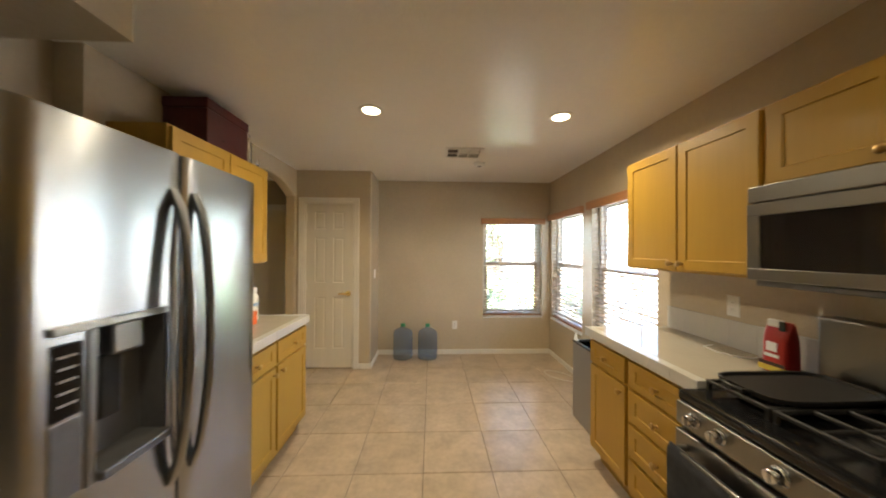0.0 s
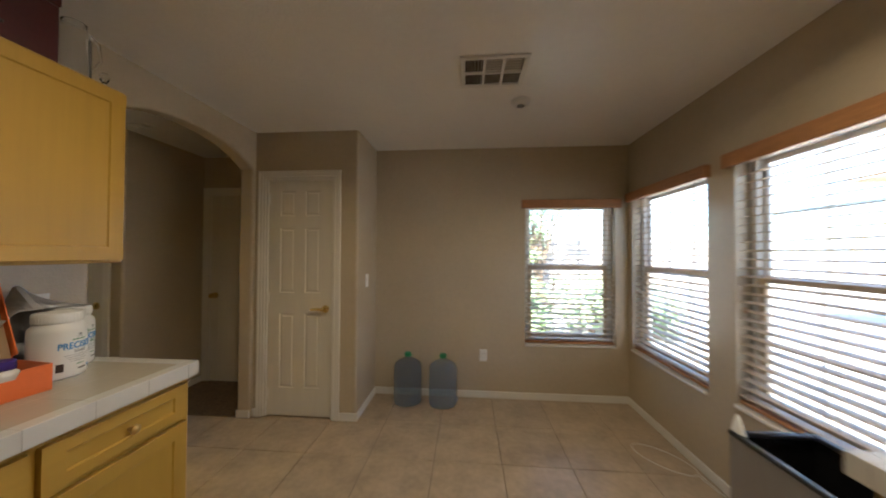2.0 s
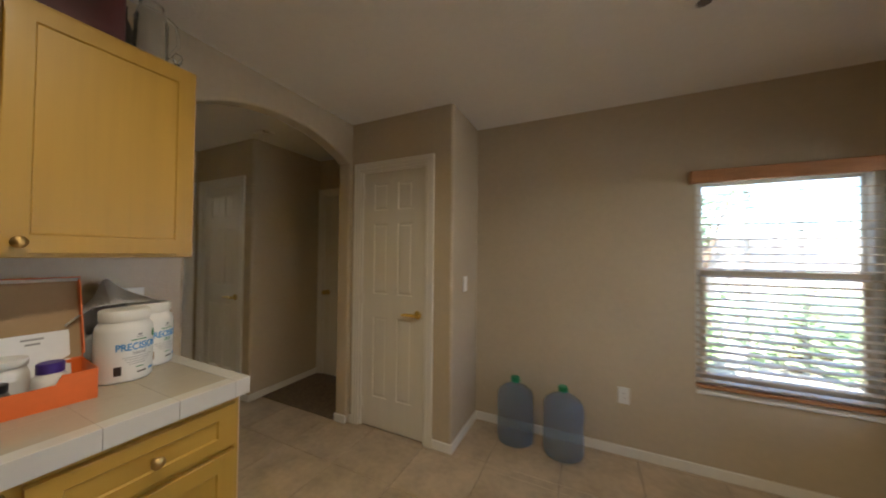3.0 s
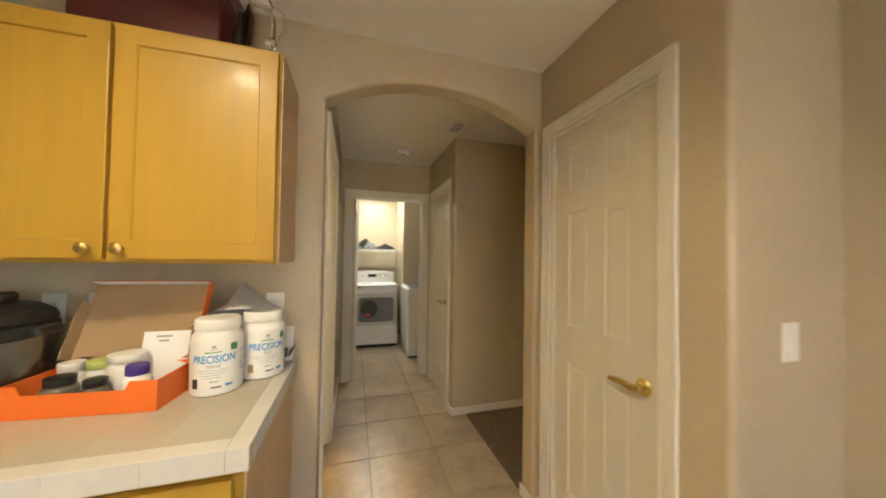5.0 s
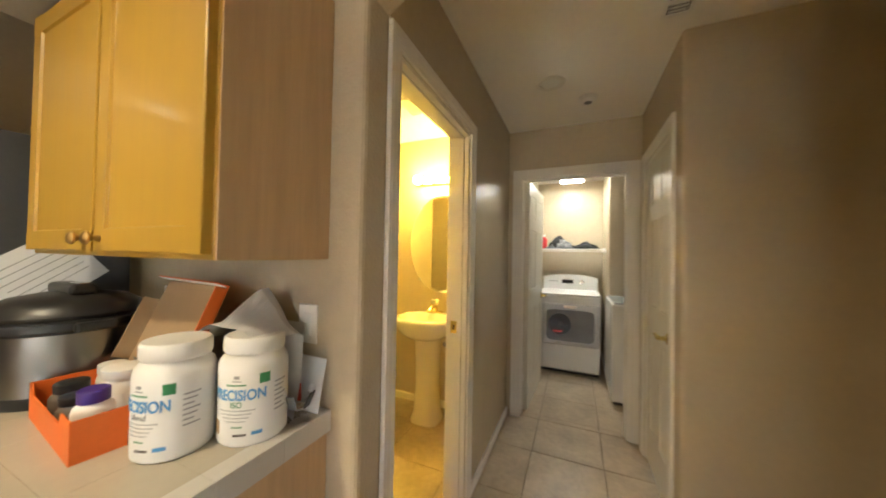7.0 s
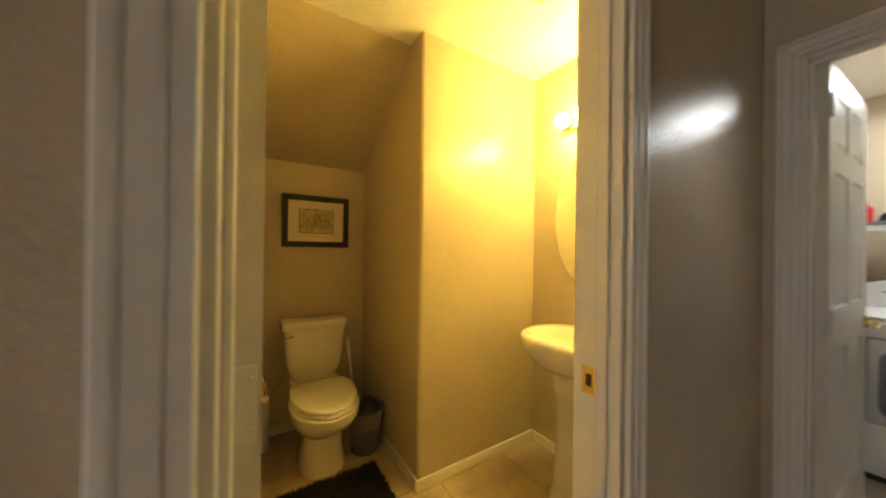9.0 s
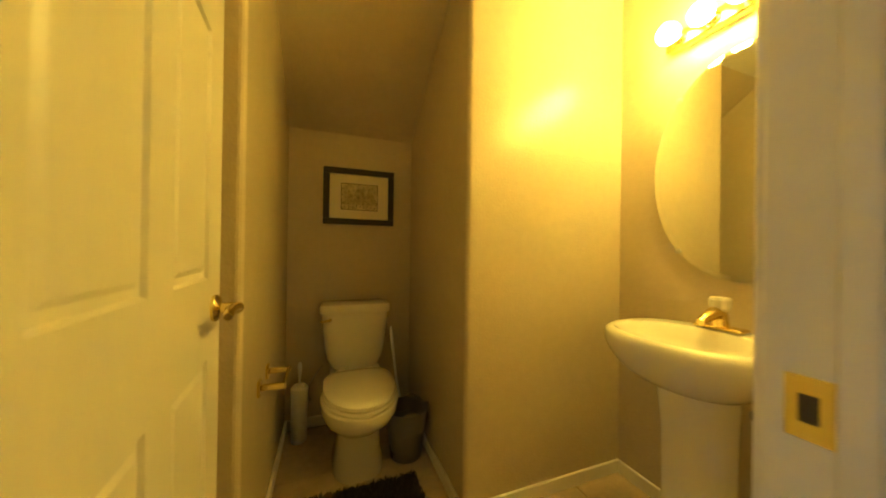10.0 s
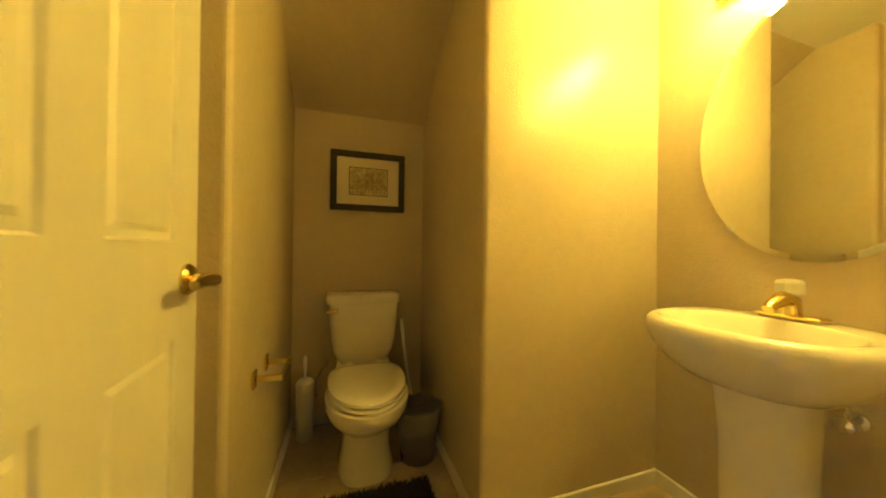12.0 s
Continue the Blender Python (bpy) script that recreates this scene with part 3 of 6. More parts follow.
# ---- windows and blinds ----
SLAT_TILT = 7.0                          # room edge of each slat hangs lower
def window(name, axis, u0, u1, z0, z1, plane, glass_at=0.10):
    """A single-hung window in a wall that faces the room at plane; local x along the wall, y outwards."""
    m = pose(u0, plane, 0) if axis == "x" else Matrix.Translation((plane, u1, 0)) @ Matrix.Rotation(radians(-90), 4, "Z")
    w = u1 - u0
    ob = thing(name, "single-hung window with almond vinyl sashes", "window", m=m)
    tagged(ob, kind="structure")
    g, f = glass_at, 0.042
    part("window_frame", boxes((0.002, f, g - 0.02, g + 0.055, z0 + 0.002, z1 - 0.002), (w - f, w - 0.002, g - 0.02, g + 0.055, z0 + 0.002, z1 - 0.002), (f, w - f, g - 0.02, g + 0.055, z0 + 0.002, z0 + f), (f, w - f, g - 0.02, g + 0.055, z1 - f, z1 - 0.002), bevel=0.004), TRIM, ob)
    zm = 1.27
    s = 0.036
    part("lower_sash", boxes((f, f + s, g - 0.015, g + 0.012, z0 + f, zm + 0.02), (w - f - s, w - f, g - 0.015, g + 0.012, z0 + f, zm + 0.02), (f + s, w - f - s, g - 0.015, g + 0.012, z0 + f, z0 + f + s), (f + s, w - f - s, g - 0.015, g + 0.012, zm - 0.02, zm + 0.02), bevel=0.004), SASH, ob)
    part("upper_sash", boxes((f, f + s * 0.7, g + 0.016, g + 0.04, zm - 0.015, z1 - f), (w - f - s * 0.7, w - f, g + 0.016, g + 0.04, zm - 0.015, z1 - f), (f + s * 0.7, w - f - s * 0.7, g + 0.016, g + 0.04, z1 - f - s * 0.7, z1 - f), (f + s * 0.7, w - f - s * 0.7, g + 0.016, g + 0.04, zm - 0.015, zm + 0.014), bevel=0.003), TRIM, ob)
    for za, zb, y in ((z0 + f + s, zm - 0.02, g - 0.003), (zm + 0.014, z1 - f - s * 0.7, g + 0.028)):
        p = part("pane", boxes((f + s * 0.7, w - f - s * 0.7, y, y + 0.004, za, zb)), GLASS, ob)
        p.visible_shadow = False
    for za, zb, y in ((z0 + f + s, zm - 0.02, g + 0.006), (zm + 0.014, z1 - f - s * 0.7, g + 0.034)):
        for k in (1, 2):
            x = f + (w - 2 * f) * k / 3
            part("muntin", boxes((x - 0.005, x + 0.005, y, y + 0.008, za, zb)), TRIM, ob)
    for zz, y in (((z0 + zm) / 2, g + 0.006), ((z1 + zm) / 2, g + 0.034)):
        part("muntin", boxes((f + 0.03, w - f - 0.03, y + 0.001, y + 0.007, zz - 0.005, zz + 0.005)), TRIM, ob)
    part("window_sill", boxes((0.001, w - 0.001, -0.018, g - 0.021, z0 - 0.018, z0 + 0.0015), bevel=0.004), TRIM, ob, "white painted sill")

    bl = thing("window_blind", "lowered cream wood-slat blind with oak valance, slats open", "blind", "blinds at the dining windows", m=m)
    part("valance", boxes((-0.035, w + 0.035, -0.048, -0.028, z1 - 0.07, z1 + 0.012), (-0.035, -0.017, -0.028, 0.0, z1 - 0.07, z1 + 0.012), (w + 0.017, w + 0.035, -0.028, 0.0, z1 - 0.07, z1 + 0.012), bevel=0.004), OAKRAIL, bl, "oak-stained wooden valance")
    part("headrail", boxes((0.006, w - 0.006, 0.012, 0.058, z1 - 0.05, z1 - 0.004)), SLAT, bl)
    pitch = 0.0475
    zb = z0 + 0.05
    count = int((z1 - 0.07 - zb) / pitch)
    me = None
    for k in range(count):
        if me is None:
            sb = bmesh.new()
            n = 4
            cols = []
            for i in range(n + 1):
                v = -1 + 2 * i / n
                zz = 0.0025 * (1 - v * v)
                cols.append([sb.verts.new((xx, 0.036 + 0.0245 * v, zz + dz)) for xx in (0.010, w - 0.010) for dz in (0.0, 0.004)])
            for a, b in zip(cols, cols[1:]):
                sb.faces.new((a[0], a[2], b[2], b[0]))
                sb.faces.new((a[1], b[1], b[3], a[3]))
                sb.faces.new((a[0], b[0], b[1], a[1]))
                sb.faces.new((a[2], a[3], b[3], b[2]))
            sb.faces.new((cols[0][0], cols[0][1], cols[0][3], cols[0][2]))
            sb.faces.new((cols[-1][0], cols[-1][2], cols[-1][3], cols[-1][1]))
            me = finish("slat", sb, SLAT)
        so = new("slat", me)
        so.parent = bl
        so.location = (random.uniform(-0.001, 0.001), 0, zb + k * pitch)
        so.rotation_euler = (0, radians(random.uniform(-0.12, 0.12)), 0)
        so.rotation_euler.x = radians(SLAT_TILT + random.uniform(-1.2, 1.2))
    part("bottom_rail", boxes((0.008, w - 0.008, 0.012, 0.060, zb - 0.040, zb - 0.020), bevel=0.004), OAKRAIL, bl)
    for x in (0.12, w / 2, w - 0.12):
        for y in (0.0095, 0.0625):
            part("ladder_cord", tube([(x, y, zb - 0.03), (x, y, z1 - 0.05)], 0.0013, 5), SLAT, bl)
    part("tilt_cord", tube([(0.06, 0.004, z1 - 0.06), (0.06, 0.003, zz), (0.061, 0.004, z0 + 0.55)], 0.0014, 5), SLAT, bl)
    part("tassel", lathe([(0.004, 0), (0.006, 0.006), (0.004, 0.03), (0.002, 0.034)], 8, at=(0.061, 0.004, z0 + 0.52)), OAKRAIL, bl, smooth=True)
    return ob


window("window_1", "x", *W1, YN)
window("window_2", "y", *W2, XW)
window("window_3", "y", *W3, XW)


# ---- kitchen cabinets ----
def knob(parent, m, material=OLDBRASS):
    """A small round cabinet knob that stands out along +y of m."""
    rot = m @ Matrix.Rotation(radians(-90), 4, "X")
    return part("knob", lathe([(0.009, 0.0), (0.008, 0.004), (0.006, 0.012), (0.009, 0.016), (0.0165, 0.021), (0.017, 0.026), (0.012, 0.031), (0.004, 0.033)], 16, m=rot), material, parent, "antique brass knob", True)


def face_frame_door(parent, y0, y1, z0, z1, x, out, name="door", material=WOODV, knob_at=None, stile=0.055, flat=False):
    """A framed door or drawer front on a cabinet whose face is the plane x; out: +1 faces +x."""
    w, h = y1 - y0, z1 - z0
    rects = [(stile, min(stile, h * 0.28), w - stile, h - min(stile, h * 0.28))]
    bm = panelled(w, h, 0.02, rects, depth=0.006, lip=0.011, raise_back=0.0, both=False)
    # local x runs so that the sunk face (-y) looks along out
    if out > 0:
        m = Matrix.Translation((x + 0.010, y0, z0)) @ Matrix.Rotation(radians(90), 4, "Z")
    else:
        m = Matrix.Translation((x - 0.010, y1, z0)) @ Matrix.Rotation(radians(-90), 4, "Z")
    bmesh.ops.transform(bm, matrix=m, verts=bm.verts)
    outer = [e for e in bm.edges if e.calc_length() > 0.1 and all(abs(v.co.x - (x + out * 0.02)) < 1e-4 for v in e.verts) and (all(abs(v.co.z - z0) < 1e-4 for v in e.verts) or all(abs(v.co.z - z1) < 1e-4 for v in e.verts) or all(abs(v.co.y - y0) < 1e-4 for v in e.verts) or all(abs(v.co.y - y1) < 1e-4 for v in e.verts))]
    bmesh.ops.bevel(bm, geom=outer, offset=0.004, segments=2, affect="EDGES", profile=0.5)
    ob = part(name, bm, material, parent)
    if knob_at:
        ky, kz = knob_at
        turn = Matrix.Rotation(radians(-90 if out > 0 else 90), 4, "Z")
        knob(ob, Matrix.Translation((x + out * 0.02, ky, kz)) @ turn)
    return ob


def carcass(parent, x0, x1, y0, y1, z0, z1, toe=None, out=1, material=WOODV):
    specs = [(x0, x1, y0, y1, z0, z1)]
    part("body", boxes(*specs, bevel=0.002), material, parent)
    if toe:
        t0, t1 = (x0, x1 - 0.06) if out > 0 else (x0 + 0.06, x1)
        part("toe_kick", boxes((t0, t1, y0 + 0.004, y1 - 0.004, 0.001, z0 - 0.001)), toe, parent)


# left run: base unit, wall unit
LB0, LB1, LS = 1.585, 2.575, 2.095
CX = -0.685
base = thing("base_cabinet", "honey maple base cabinet with two drawers over two doors", "cabinet")
carcass(base, XA + 0.002, CX, LB0, LB1, 0.10, 0.868, WOODV)
part("end_panel", boxes((XA + 0.003, CX - 0.004, LB1 + 0.0005, LB1 + 0.006, 0.10, 0.867)), MAPLE_SIDE, base, "pale maple veneer end panel")
for y0, y1, ky in ((LB0 + 0.025, LS - 0.012, LS - 0.05), (LS + 0.012, LB1 - 0.02, LS + 0.05)):
    face_frame_door(base, y0, y1, 0.705, 0.845, CX, 1, "drawer_front", WOODH, ((y0 + y1) / 2, 0.775))
    face_frame_door(base, y0, y1, 0.125, 0.685, CX, 1, "door", WOODV, (ky, 0.645))

wallcab = thing("wall_cabinet", "honey maple wall cabinet with two framed doors", "cabinet", "maple wall cabinets")
WX, WZ0, WZ1, WY0, WY1 = -1.005, 1.352, 2.105, 1.64, 2.568
carcass(wallcab, XA + 0.002, WX, WY0, WY1, WZ0, WZ1)
part("side_panel", boxes((XA + 0.003, WX - 0.003, WY1 + 0.0005, WY1 + 0.004, WZ0 + 0.001, WZ1 - 0.002)), MAPLE_SIDE, wallcab, "pale maple veneer side")
face_frame_door(wallcab, WY0 + 0.012, 2.096, WZ0 + 0.012, WZ1 - 0.014, WX, 1, "door", WOODV, (2.062, WZ0 + 0.045))
face_frame_door(wallcab, 2.108, WY1 - 0.008, WZ0 + 0.012, WZ1 - 0.014, WX, 1, "door", WOODV, (2.142, WZ0 + 0.045))


def tiled_top(name, label, x0, x1, y0, y1, top, front, end, tile=0.152, splash=None):
    """A counter covered in square white tiles, with rounded edge caps on its front (x) and its free end (y)."""
    ob = thing(name, label, "countertop")
    z0 = top - 0.055
    part("core", boxes((x0, x1, y0, y1, z0, top - 0.006)), CGROUT, ob)
    g = 0.0005
    cap = 0.042
    fx0, fx1 = (x1 - cap, x1 + 0.008) if front > 0 else (x0 - 0.008, x0 + cap)
    ix0, ix1 = (x0, x1 - cap) if front > 0 else (x0 + cap, x1)
    iy0, iy1 = y0, y1 - cap
    made = {}

    def piece(nm, sx, sy, sz, cx, cy, cz, bevel):
        key = (nm, round(sx, 4), round(sy, 4), round(sz, 4))
        if key not in made:
            made[key] = finish(nm, box(bmesh.new(), -sx / 2, sx / 2, -sy / 2, sy / 2, -sz / 2, sz / 2, bevel=bevel, seg=2), CTILE if nm == "tile" else CEDGE)
        o = new(nm, made[key])
        o.parent = ob
        o.location = (cx, cy, cz)

    ny = max(1, round((iy1 - iy0) / tile))
    ty = (iy1 - iy0) / ny
    nx = max(1, round((ix1 - ix0) / tile))
    tx = (ix1 - ix0) / nx
    for j in range(ny):
        cy = iy1 - (j + 0.5) * ty
        for i in range(nx):
            cx = ix0 + (i + 0.5) * tx
            piece("tile", tx - g, ty - g, 0.008, cx, cy, top - 0.004 + random.uniform(-0.0001, 0.0001), 0.0005)
        piece("edge_tile", fx1 - fx0 - g, ty - g, 0.058, (fx0 + fx1) / 2, cy, top - 0.028, 0.0016)
    for i in range(nx):
        cx = ix0 + (i + 0.5) * tx
        piece("edge_tile", tx - g, cap + 0.008 - g, 0.058, cx, iy1 + (cap + 0.008) / 2, top - 0.028, 0.0016)
    piece("edge_tile", fx1 - fx0 - g, cap + 0.008 - g, 0.058, (fx0 + fx1) / 2, iy1 + (cap + 0.008) / 2, top - 0.028, 0.0016)
    if splash:
        s0, s1, h = splash
        n = max(1, round((s1 - s0) / tile))
        ts = (s1 - s0) / n
        for j in range(n):
            piece("splash_tile", 0.012, ts - g, h - g, x1 - 0.006, s0 + (j + 0.5) * ts, top + h / 2 + 0.001, 0.002)
    return ob


tiled_top("countertop", "white tiled counter over maple base cabinet", XA + 0.001, -0.66, 1.575, 2.587, 0.925, 1, True)
tiled_top("countertop", "white tiled counter with tiled backsplash by the window", 1.448, XW - 0.001, 1.252, 2.158, 0.925, -1, True, splash=(1.252, 2.15, 0.15))

# right run
RX = 1.475
rb = thing("base_cabinet", "honey maple base cabinet with drawer over door", "cabinet")
carcass(rb, RX, XW - 0.002, 1.728, 2.135, 0.10, 0.868, WOODV, out=-1)
face_frame_door(rb, 1.745, 2.118, 0.705, 0.845, RX, -1, "drawer_front", WOODH, (1.93, 0.775))
face_frame_door(rb, 1.745, 2.118, 0.125, 0.685, RX, -1, "door", WOODV, (1.78, 0.64))
rd = thing("drawer_cabinet", "honey maple cabinet with a stack of four drawers", "cabinet")
carcass(rd, RX, XW - 0.002, 1.256, 1.726, 0.10, 0.868, WOODV, out=-1)
for z0, z1 in ((0.705, 0.845), (0.515, 0.685), (0.32, 0.495), (0.125, 0.30)):
    face_frame_door(rd, 1.275, 1.712, z0, z1, RX, -1, "drawer_front", WOODH, (1.493, (z0 + z1) / 2))
UX = 1.752
uc = thing("wall_cabinet", "honey maple wall cabinet with two framed doors", "cabinet", "maple wall cabinets")
carcass(uc, UX, XW - 0.002, 1.262, 2.152, 1.342, 2.072, out=-1)
face_frame_door(uc, 1.715, 2.144, 1.354, 2.06, UX, -1, "door", WOODV, (1.745, 1.39))
face_frame_door(uc, 1.276, 1.703, 1.354, 2.06, UX, -1, "door", WOODV, (1.675, 1.39))
um = thing("wall_cabinet", "short honey maple cabinet above the microwave", "cabinet", "maple wall cabinets")
carcass(um, UX, XW - 0.002, 0.485, 1.258, 1.725, 2.072, out=-1)
face_frame_door(um, 0.875, 1.248, 1.737, 2.06, UX, -1, "door", WOODV, (0.91, 1.775))
face_frame_door(um, 0.495, 0.865, 1.737, 2.06, UX, -1, "door", WOODV, (0.83, 1.775))

# ---- microwave ----
mw = thing("microwave", "stainless over-range microwave with black glass door", "microwave")
M0, M1, MXF = 0.49, 1.248, 1.672
part("body", boxes((MXF, XW - 0.003, M0, M1, 1.345, 1.722), bevel=0.003), BLACKPL, mw)
part("vent_grille", boxes((MXF - 0.02, MXF - 0.0005, M0, M1, 1.655, 1.722), bevel=0.005, seg=2), STEELH, mw)
dr = part("door", boxes((MXF - 0.024, MXF - 0.0005, 0.70, M1, 1.345, 1.392), (MXF - 0.024, MXF - 0.0005, 0.70, M1, 1.602, 1.651), (MXF - 0.024, MXF - 0.0005, M1 - 0.05, M1, 1.392, 1.602), (MXF - 0.024, MXF - 0.0005, 0.70, 0.76, 1.392, 1.602), bevel=0.003), STEELH, mw)
part("door_glass", boxes((MXF - 0.019, MXF - 0.004, 0.76, M1 - 0.05, 1.392, 1.602)), DARKGLASS, dr, "black glass pane")
part("control_panel", boxes((MXF - 0.022, MXF - 0.0005, M0, 0.697, 1.345, 1.651), bevel=0.003), DARKGLASS, mw)
part("handle", tube([(MXF - 0.03, 0.725, 1.37), (MXF - 0.055, 0.725, 1.40), (MXF - 0.06, 0.725, 1.5), (MXF - 0.055, 0.725, 1.6), (MXF - 0.03, 0.725, 1.63)], 0.011, 10), STEELH, dr, smooth=True)
part("bottom_lip", boxes((MXF - 0.008, MXF + 0.30, M0 + 0.02, M1 - 0.02, 1.322, 1.3445), bevel=0.004), GREYPL, mw)

# ---- gas range ----
rg = thing("gas_range", "stainless gas range with black cooktop and grates", "range")
R0, R1, RF = 0.486, 1.243, 1.348
part("body", boxes((RF + 0.022, 2.02, R0, R1, 0.03, 0.862), bevel=0.003), GREYPL, rg)
part("cooktop", boxes((RF + 0.002, 1.965, R0, R1, 0.863, 0.905), bevel=0.012, seg=3), BLACK, rg, "glossy black enamel cooktop")
ctl = part("control_panel", boxes((RF - 0.006, RF + 0.021, R0 + 0.002, R1 - 0.002, 0.772, 0.862), bevel=0.006, seg=2), STEELH, rg, "brushed steel control panel")
for y in (1.150, 1.050, 0.868, 0.69, 0.59):
    k = part("burner_knob", lathe([(0.026, 0), (0.026, 0.006), (0.021, 0.010), (0.020, 0.034), (0.017, 0.038), (0.004, 0.039)], 18, m=Matrix.Translation((RF - 0.006, y, 0.822)) @ Matrix.Rotation(radians(-90), 4, "Y")), CHROME, ctl, "chrome knob", True)
    part("grip", boxes((RF - 0.052, RF - 0.044, y - 0.004, y + 0.004, 0.804, 0.840), bevel=0.002), CHROME, k)
ov = part("oven_door", boxes((RF - 0.01, RF + 0.021, R0 + 0.004, R1 - 0.004, 0.20, 0.752), bevel=0.006, seg=2), STEELH, rg)
part("oven_window", boxes((RF - 0.0125, RF - 0.0102, R0 + 0.11, R1 - 0.11, 0.33, 0.60)), DARKGLASS, ov)
part("oven_handle", tube([(RF - 0.012, R1 - 0.06, 0.70), (RF - 0.05, R1 - 0.062, 0.70), (RF - 0.055, R1 - 0.10, 0.70), (RF - 0.055, R0 + 0.10, 0.70), (RF - 0.05, R0 + 0.062, 0.70), (RF - 0.012, R0 + 0.06, 0.70)], 0.012, 10), STEELH, ov, smooth=True)
part("storage_drawer", boxes((RF - 0.008, RF + 0.021, R0 + 0.004, R1 - 0.004, 0.05, 0.19), bevel=0.005), STEELH, rg)
con = part("backguard", boxes((1.945, 2.03, R0, R1, 0.906, 1.195), bevel=0.008, seg=2), STEELH, rg, "brushed steel backguard")
part("display", boxes((1.9425, 1.9448, 0.66, 1.04, 1.03, 1.15)), DARKGLASS, con)
part("display_trim", boxes((1.941, 1.9448, R0 + 0.01, R1 - 0.01, 0.91, 0.945)), BLACK, con)
for gy0, gy1 in ((R0 + 0.02, 0.735), (0.742, 0.985), (0.992, R1 - 0.02)):
    bm = bmesh.new()
    for x in (1.45, 1.92):
        box(bm, x, x + 0.014, gy0, gy1, 0.935, 0.949, bevel=0.003)
    for y in (gy0, gy1 - 0.014):
        box(bm, 1.464, 1.92, y, y + 0.014, 0.935, 0.949, bevel=0.003)
    for x in (1.57, 1.685, 1.80):
        box(bm, x, x + 0.012, gy0 + 0.014, gy1 - 0.014, 0.937, 0.951, bevel=0.003)
    ym = (gy0 + gy1) / 2
    box(bm, 1.464, 1.92, ym - 0.006, ym + 0.006, 0.936, 0.950, bevel=0.003)
    for x in (1.452, 1.918):
        for y in (gy0 + 0.002, gy1 - 0.014):
            box(bm, x, x + 0.012, y, y + 0.012, 0.9055, 0.936)
    part("grate", bm, IRON, rg, "cast iron grate")
for bx, by in ((1.57, 0.62), (1.57, 1.11), (1.80, 0.62), (1.80, 1.11), (1.685, 0.86)):
    b = part("burner", lathe([(0.05, 0.9055), (0.05, 0.914), (0.042, 0.918), (0.042, 0.922), (0.01, 0.924)], 20, at=(bx, by, 0)), GREYPL, rg, smooth=True)
    part("burner_cap", lathe([(0.036, 0.9225), (0.037, 0.929), (0.030, 0.932), (0.004, 0.933)], 20, at=(bx, by, 0)), IRON, b, smooth=True)

gr = thing("griddle", "black cast-iron griddle lying across the grates", "griddle")
part("plate", loft([(1.69, 1.11, 0.9525, 0.205, 0.118, 5), (1.69, 1.11, 0.955, 0.212, 0.124, 5), (1.69, 1.11, 0.961, 0.212, 0.124, 5)], 48), IRON, gr, smooth=True)
part("rim", loft([(1.69, 1.11, 0.9612, 0.214, 0.126, 5), (1.69, 1.11, 0.972, 0.216, 0.128, 5), (1.69, 1.11, 0.972, 0.206, 0.118, 5), (1.69, 1.11, 0.9612, 0.203, 0.115, 5)], 48, cap0=False, cap1=False), IRON, gr, smooth=True)
part("grip_handle", tube([(1.478, 1.07, 0.968), (1.445, 1.075, 0.972), (1.435, 1.11, 0.973), (1.445, 1.145, 0.972), (1.478, 1.15, 0.968)], 0.007, 8), IRON, gr, smooth=True)

tw = bmesh.new()
nu, nv = 10, 16
rows = []
for j in range(nv):
    v = j / (nv - 1)
    row = []
    for i in range(nu):
        u = i / (nu - 1)
        x = RF - 0.072 - 0.006 * math.sin(u * 9) * v - 0.004 * v
        row.append(tw.verts.new((x + (0.014 if j == 0 else 0.0), 0.955 + 0.25 * u + 0.012 * v * math.sin(5 * u), 0.715 - 0.36 * v)))
    rows.append(row)
for a, b in zip(rows, rows[1:]):
    for i in range(nu - 1):
        tw.faces.new((a[i], a[i + 1], b[i + 1], b[i]))
bmesh.ops.solidify(tw, geom=tw.faces[:], thickness=0.005)
solo("dish_towel", tw, TOWEL, "dark grey dish towel hung over the oven handle", "towel", smooth=True)

# ---- bag on the counter ----
bag = thing("coffee_bag", "red and white foil bag standing on the counter", "bag")
bx, by = 1.90, 1.335
part("pouch", loft([(bx, by, 0.926, 0.040, 0.050, 4), (bx, by, 0.95, 0.043, 0.053, 4), (bx, by, 1.07, 0.040, 0.051, 4), (bx, by, 1.105, 0.030, 0.052, 3.5), (bx + 0.003, by, 1.135, 0.014, 0.052, 3), (bx + 0.004, by + 0.004, 1.15, 0.005, 0.050, 3)], 24), REDBAG, bag, smooth=True)
part("yellow_band", boxes((bx - 0.0455, bx - 0.0437, by - 0.055, by + 0.055, 0.932, 0.955)), YELLOW, bag)
part("black_band", boxes((bx - 0.0455, bx - 0.0437, by - 0.052, by + 0.052, 0.957, 0.972)), DARKPRINT, bag)
part("white_mark", boxes((bx - 0.0455, bx - 0.0432, by - 0.028, by + 0.030, 0.995, 1.008), (bx - 0.0455, bx - 0.0432, by - 0.020, by + 0.022, 1.02, 1.06)), PAPER, bag)
part("white_flap", boxes((bx - 0.030, bx - 0.010, by - 0.026, by + 0.032, 1.126, 1.158), bevel=0.004), PAPER, bag)
part("clip", boxes((bx - 0.036, bx - 0.031, by - 0.044, by - 0.022, 1.115, 1.156)), BLACKPL, bag)
cd = thing("charging_cable", "thin pale cable trailing on the counter", "cable")
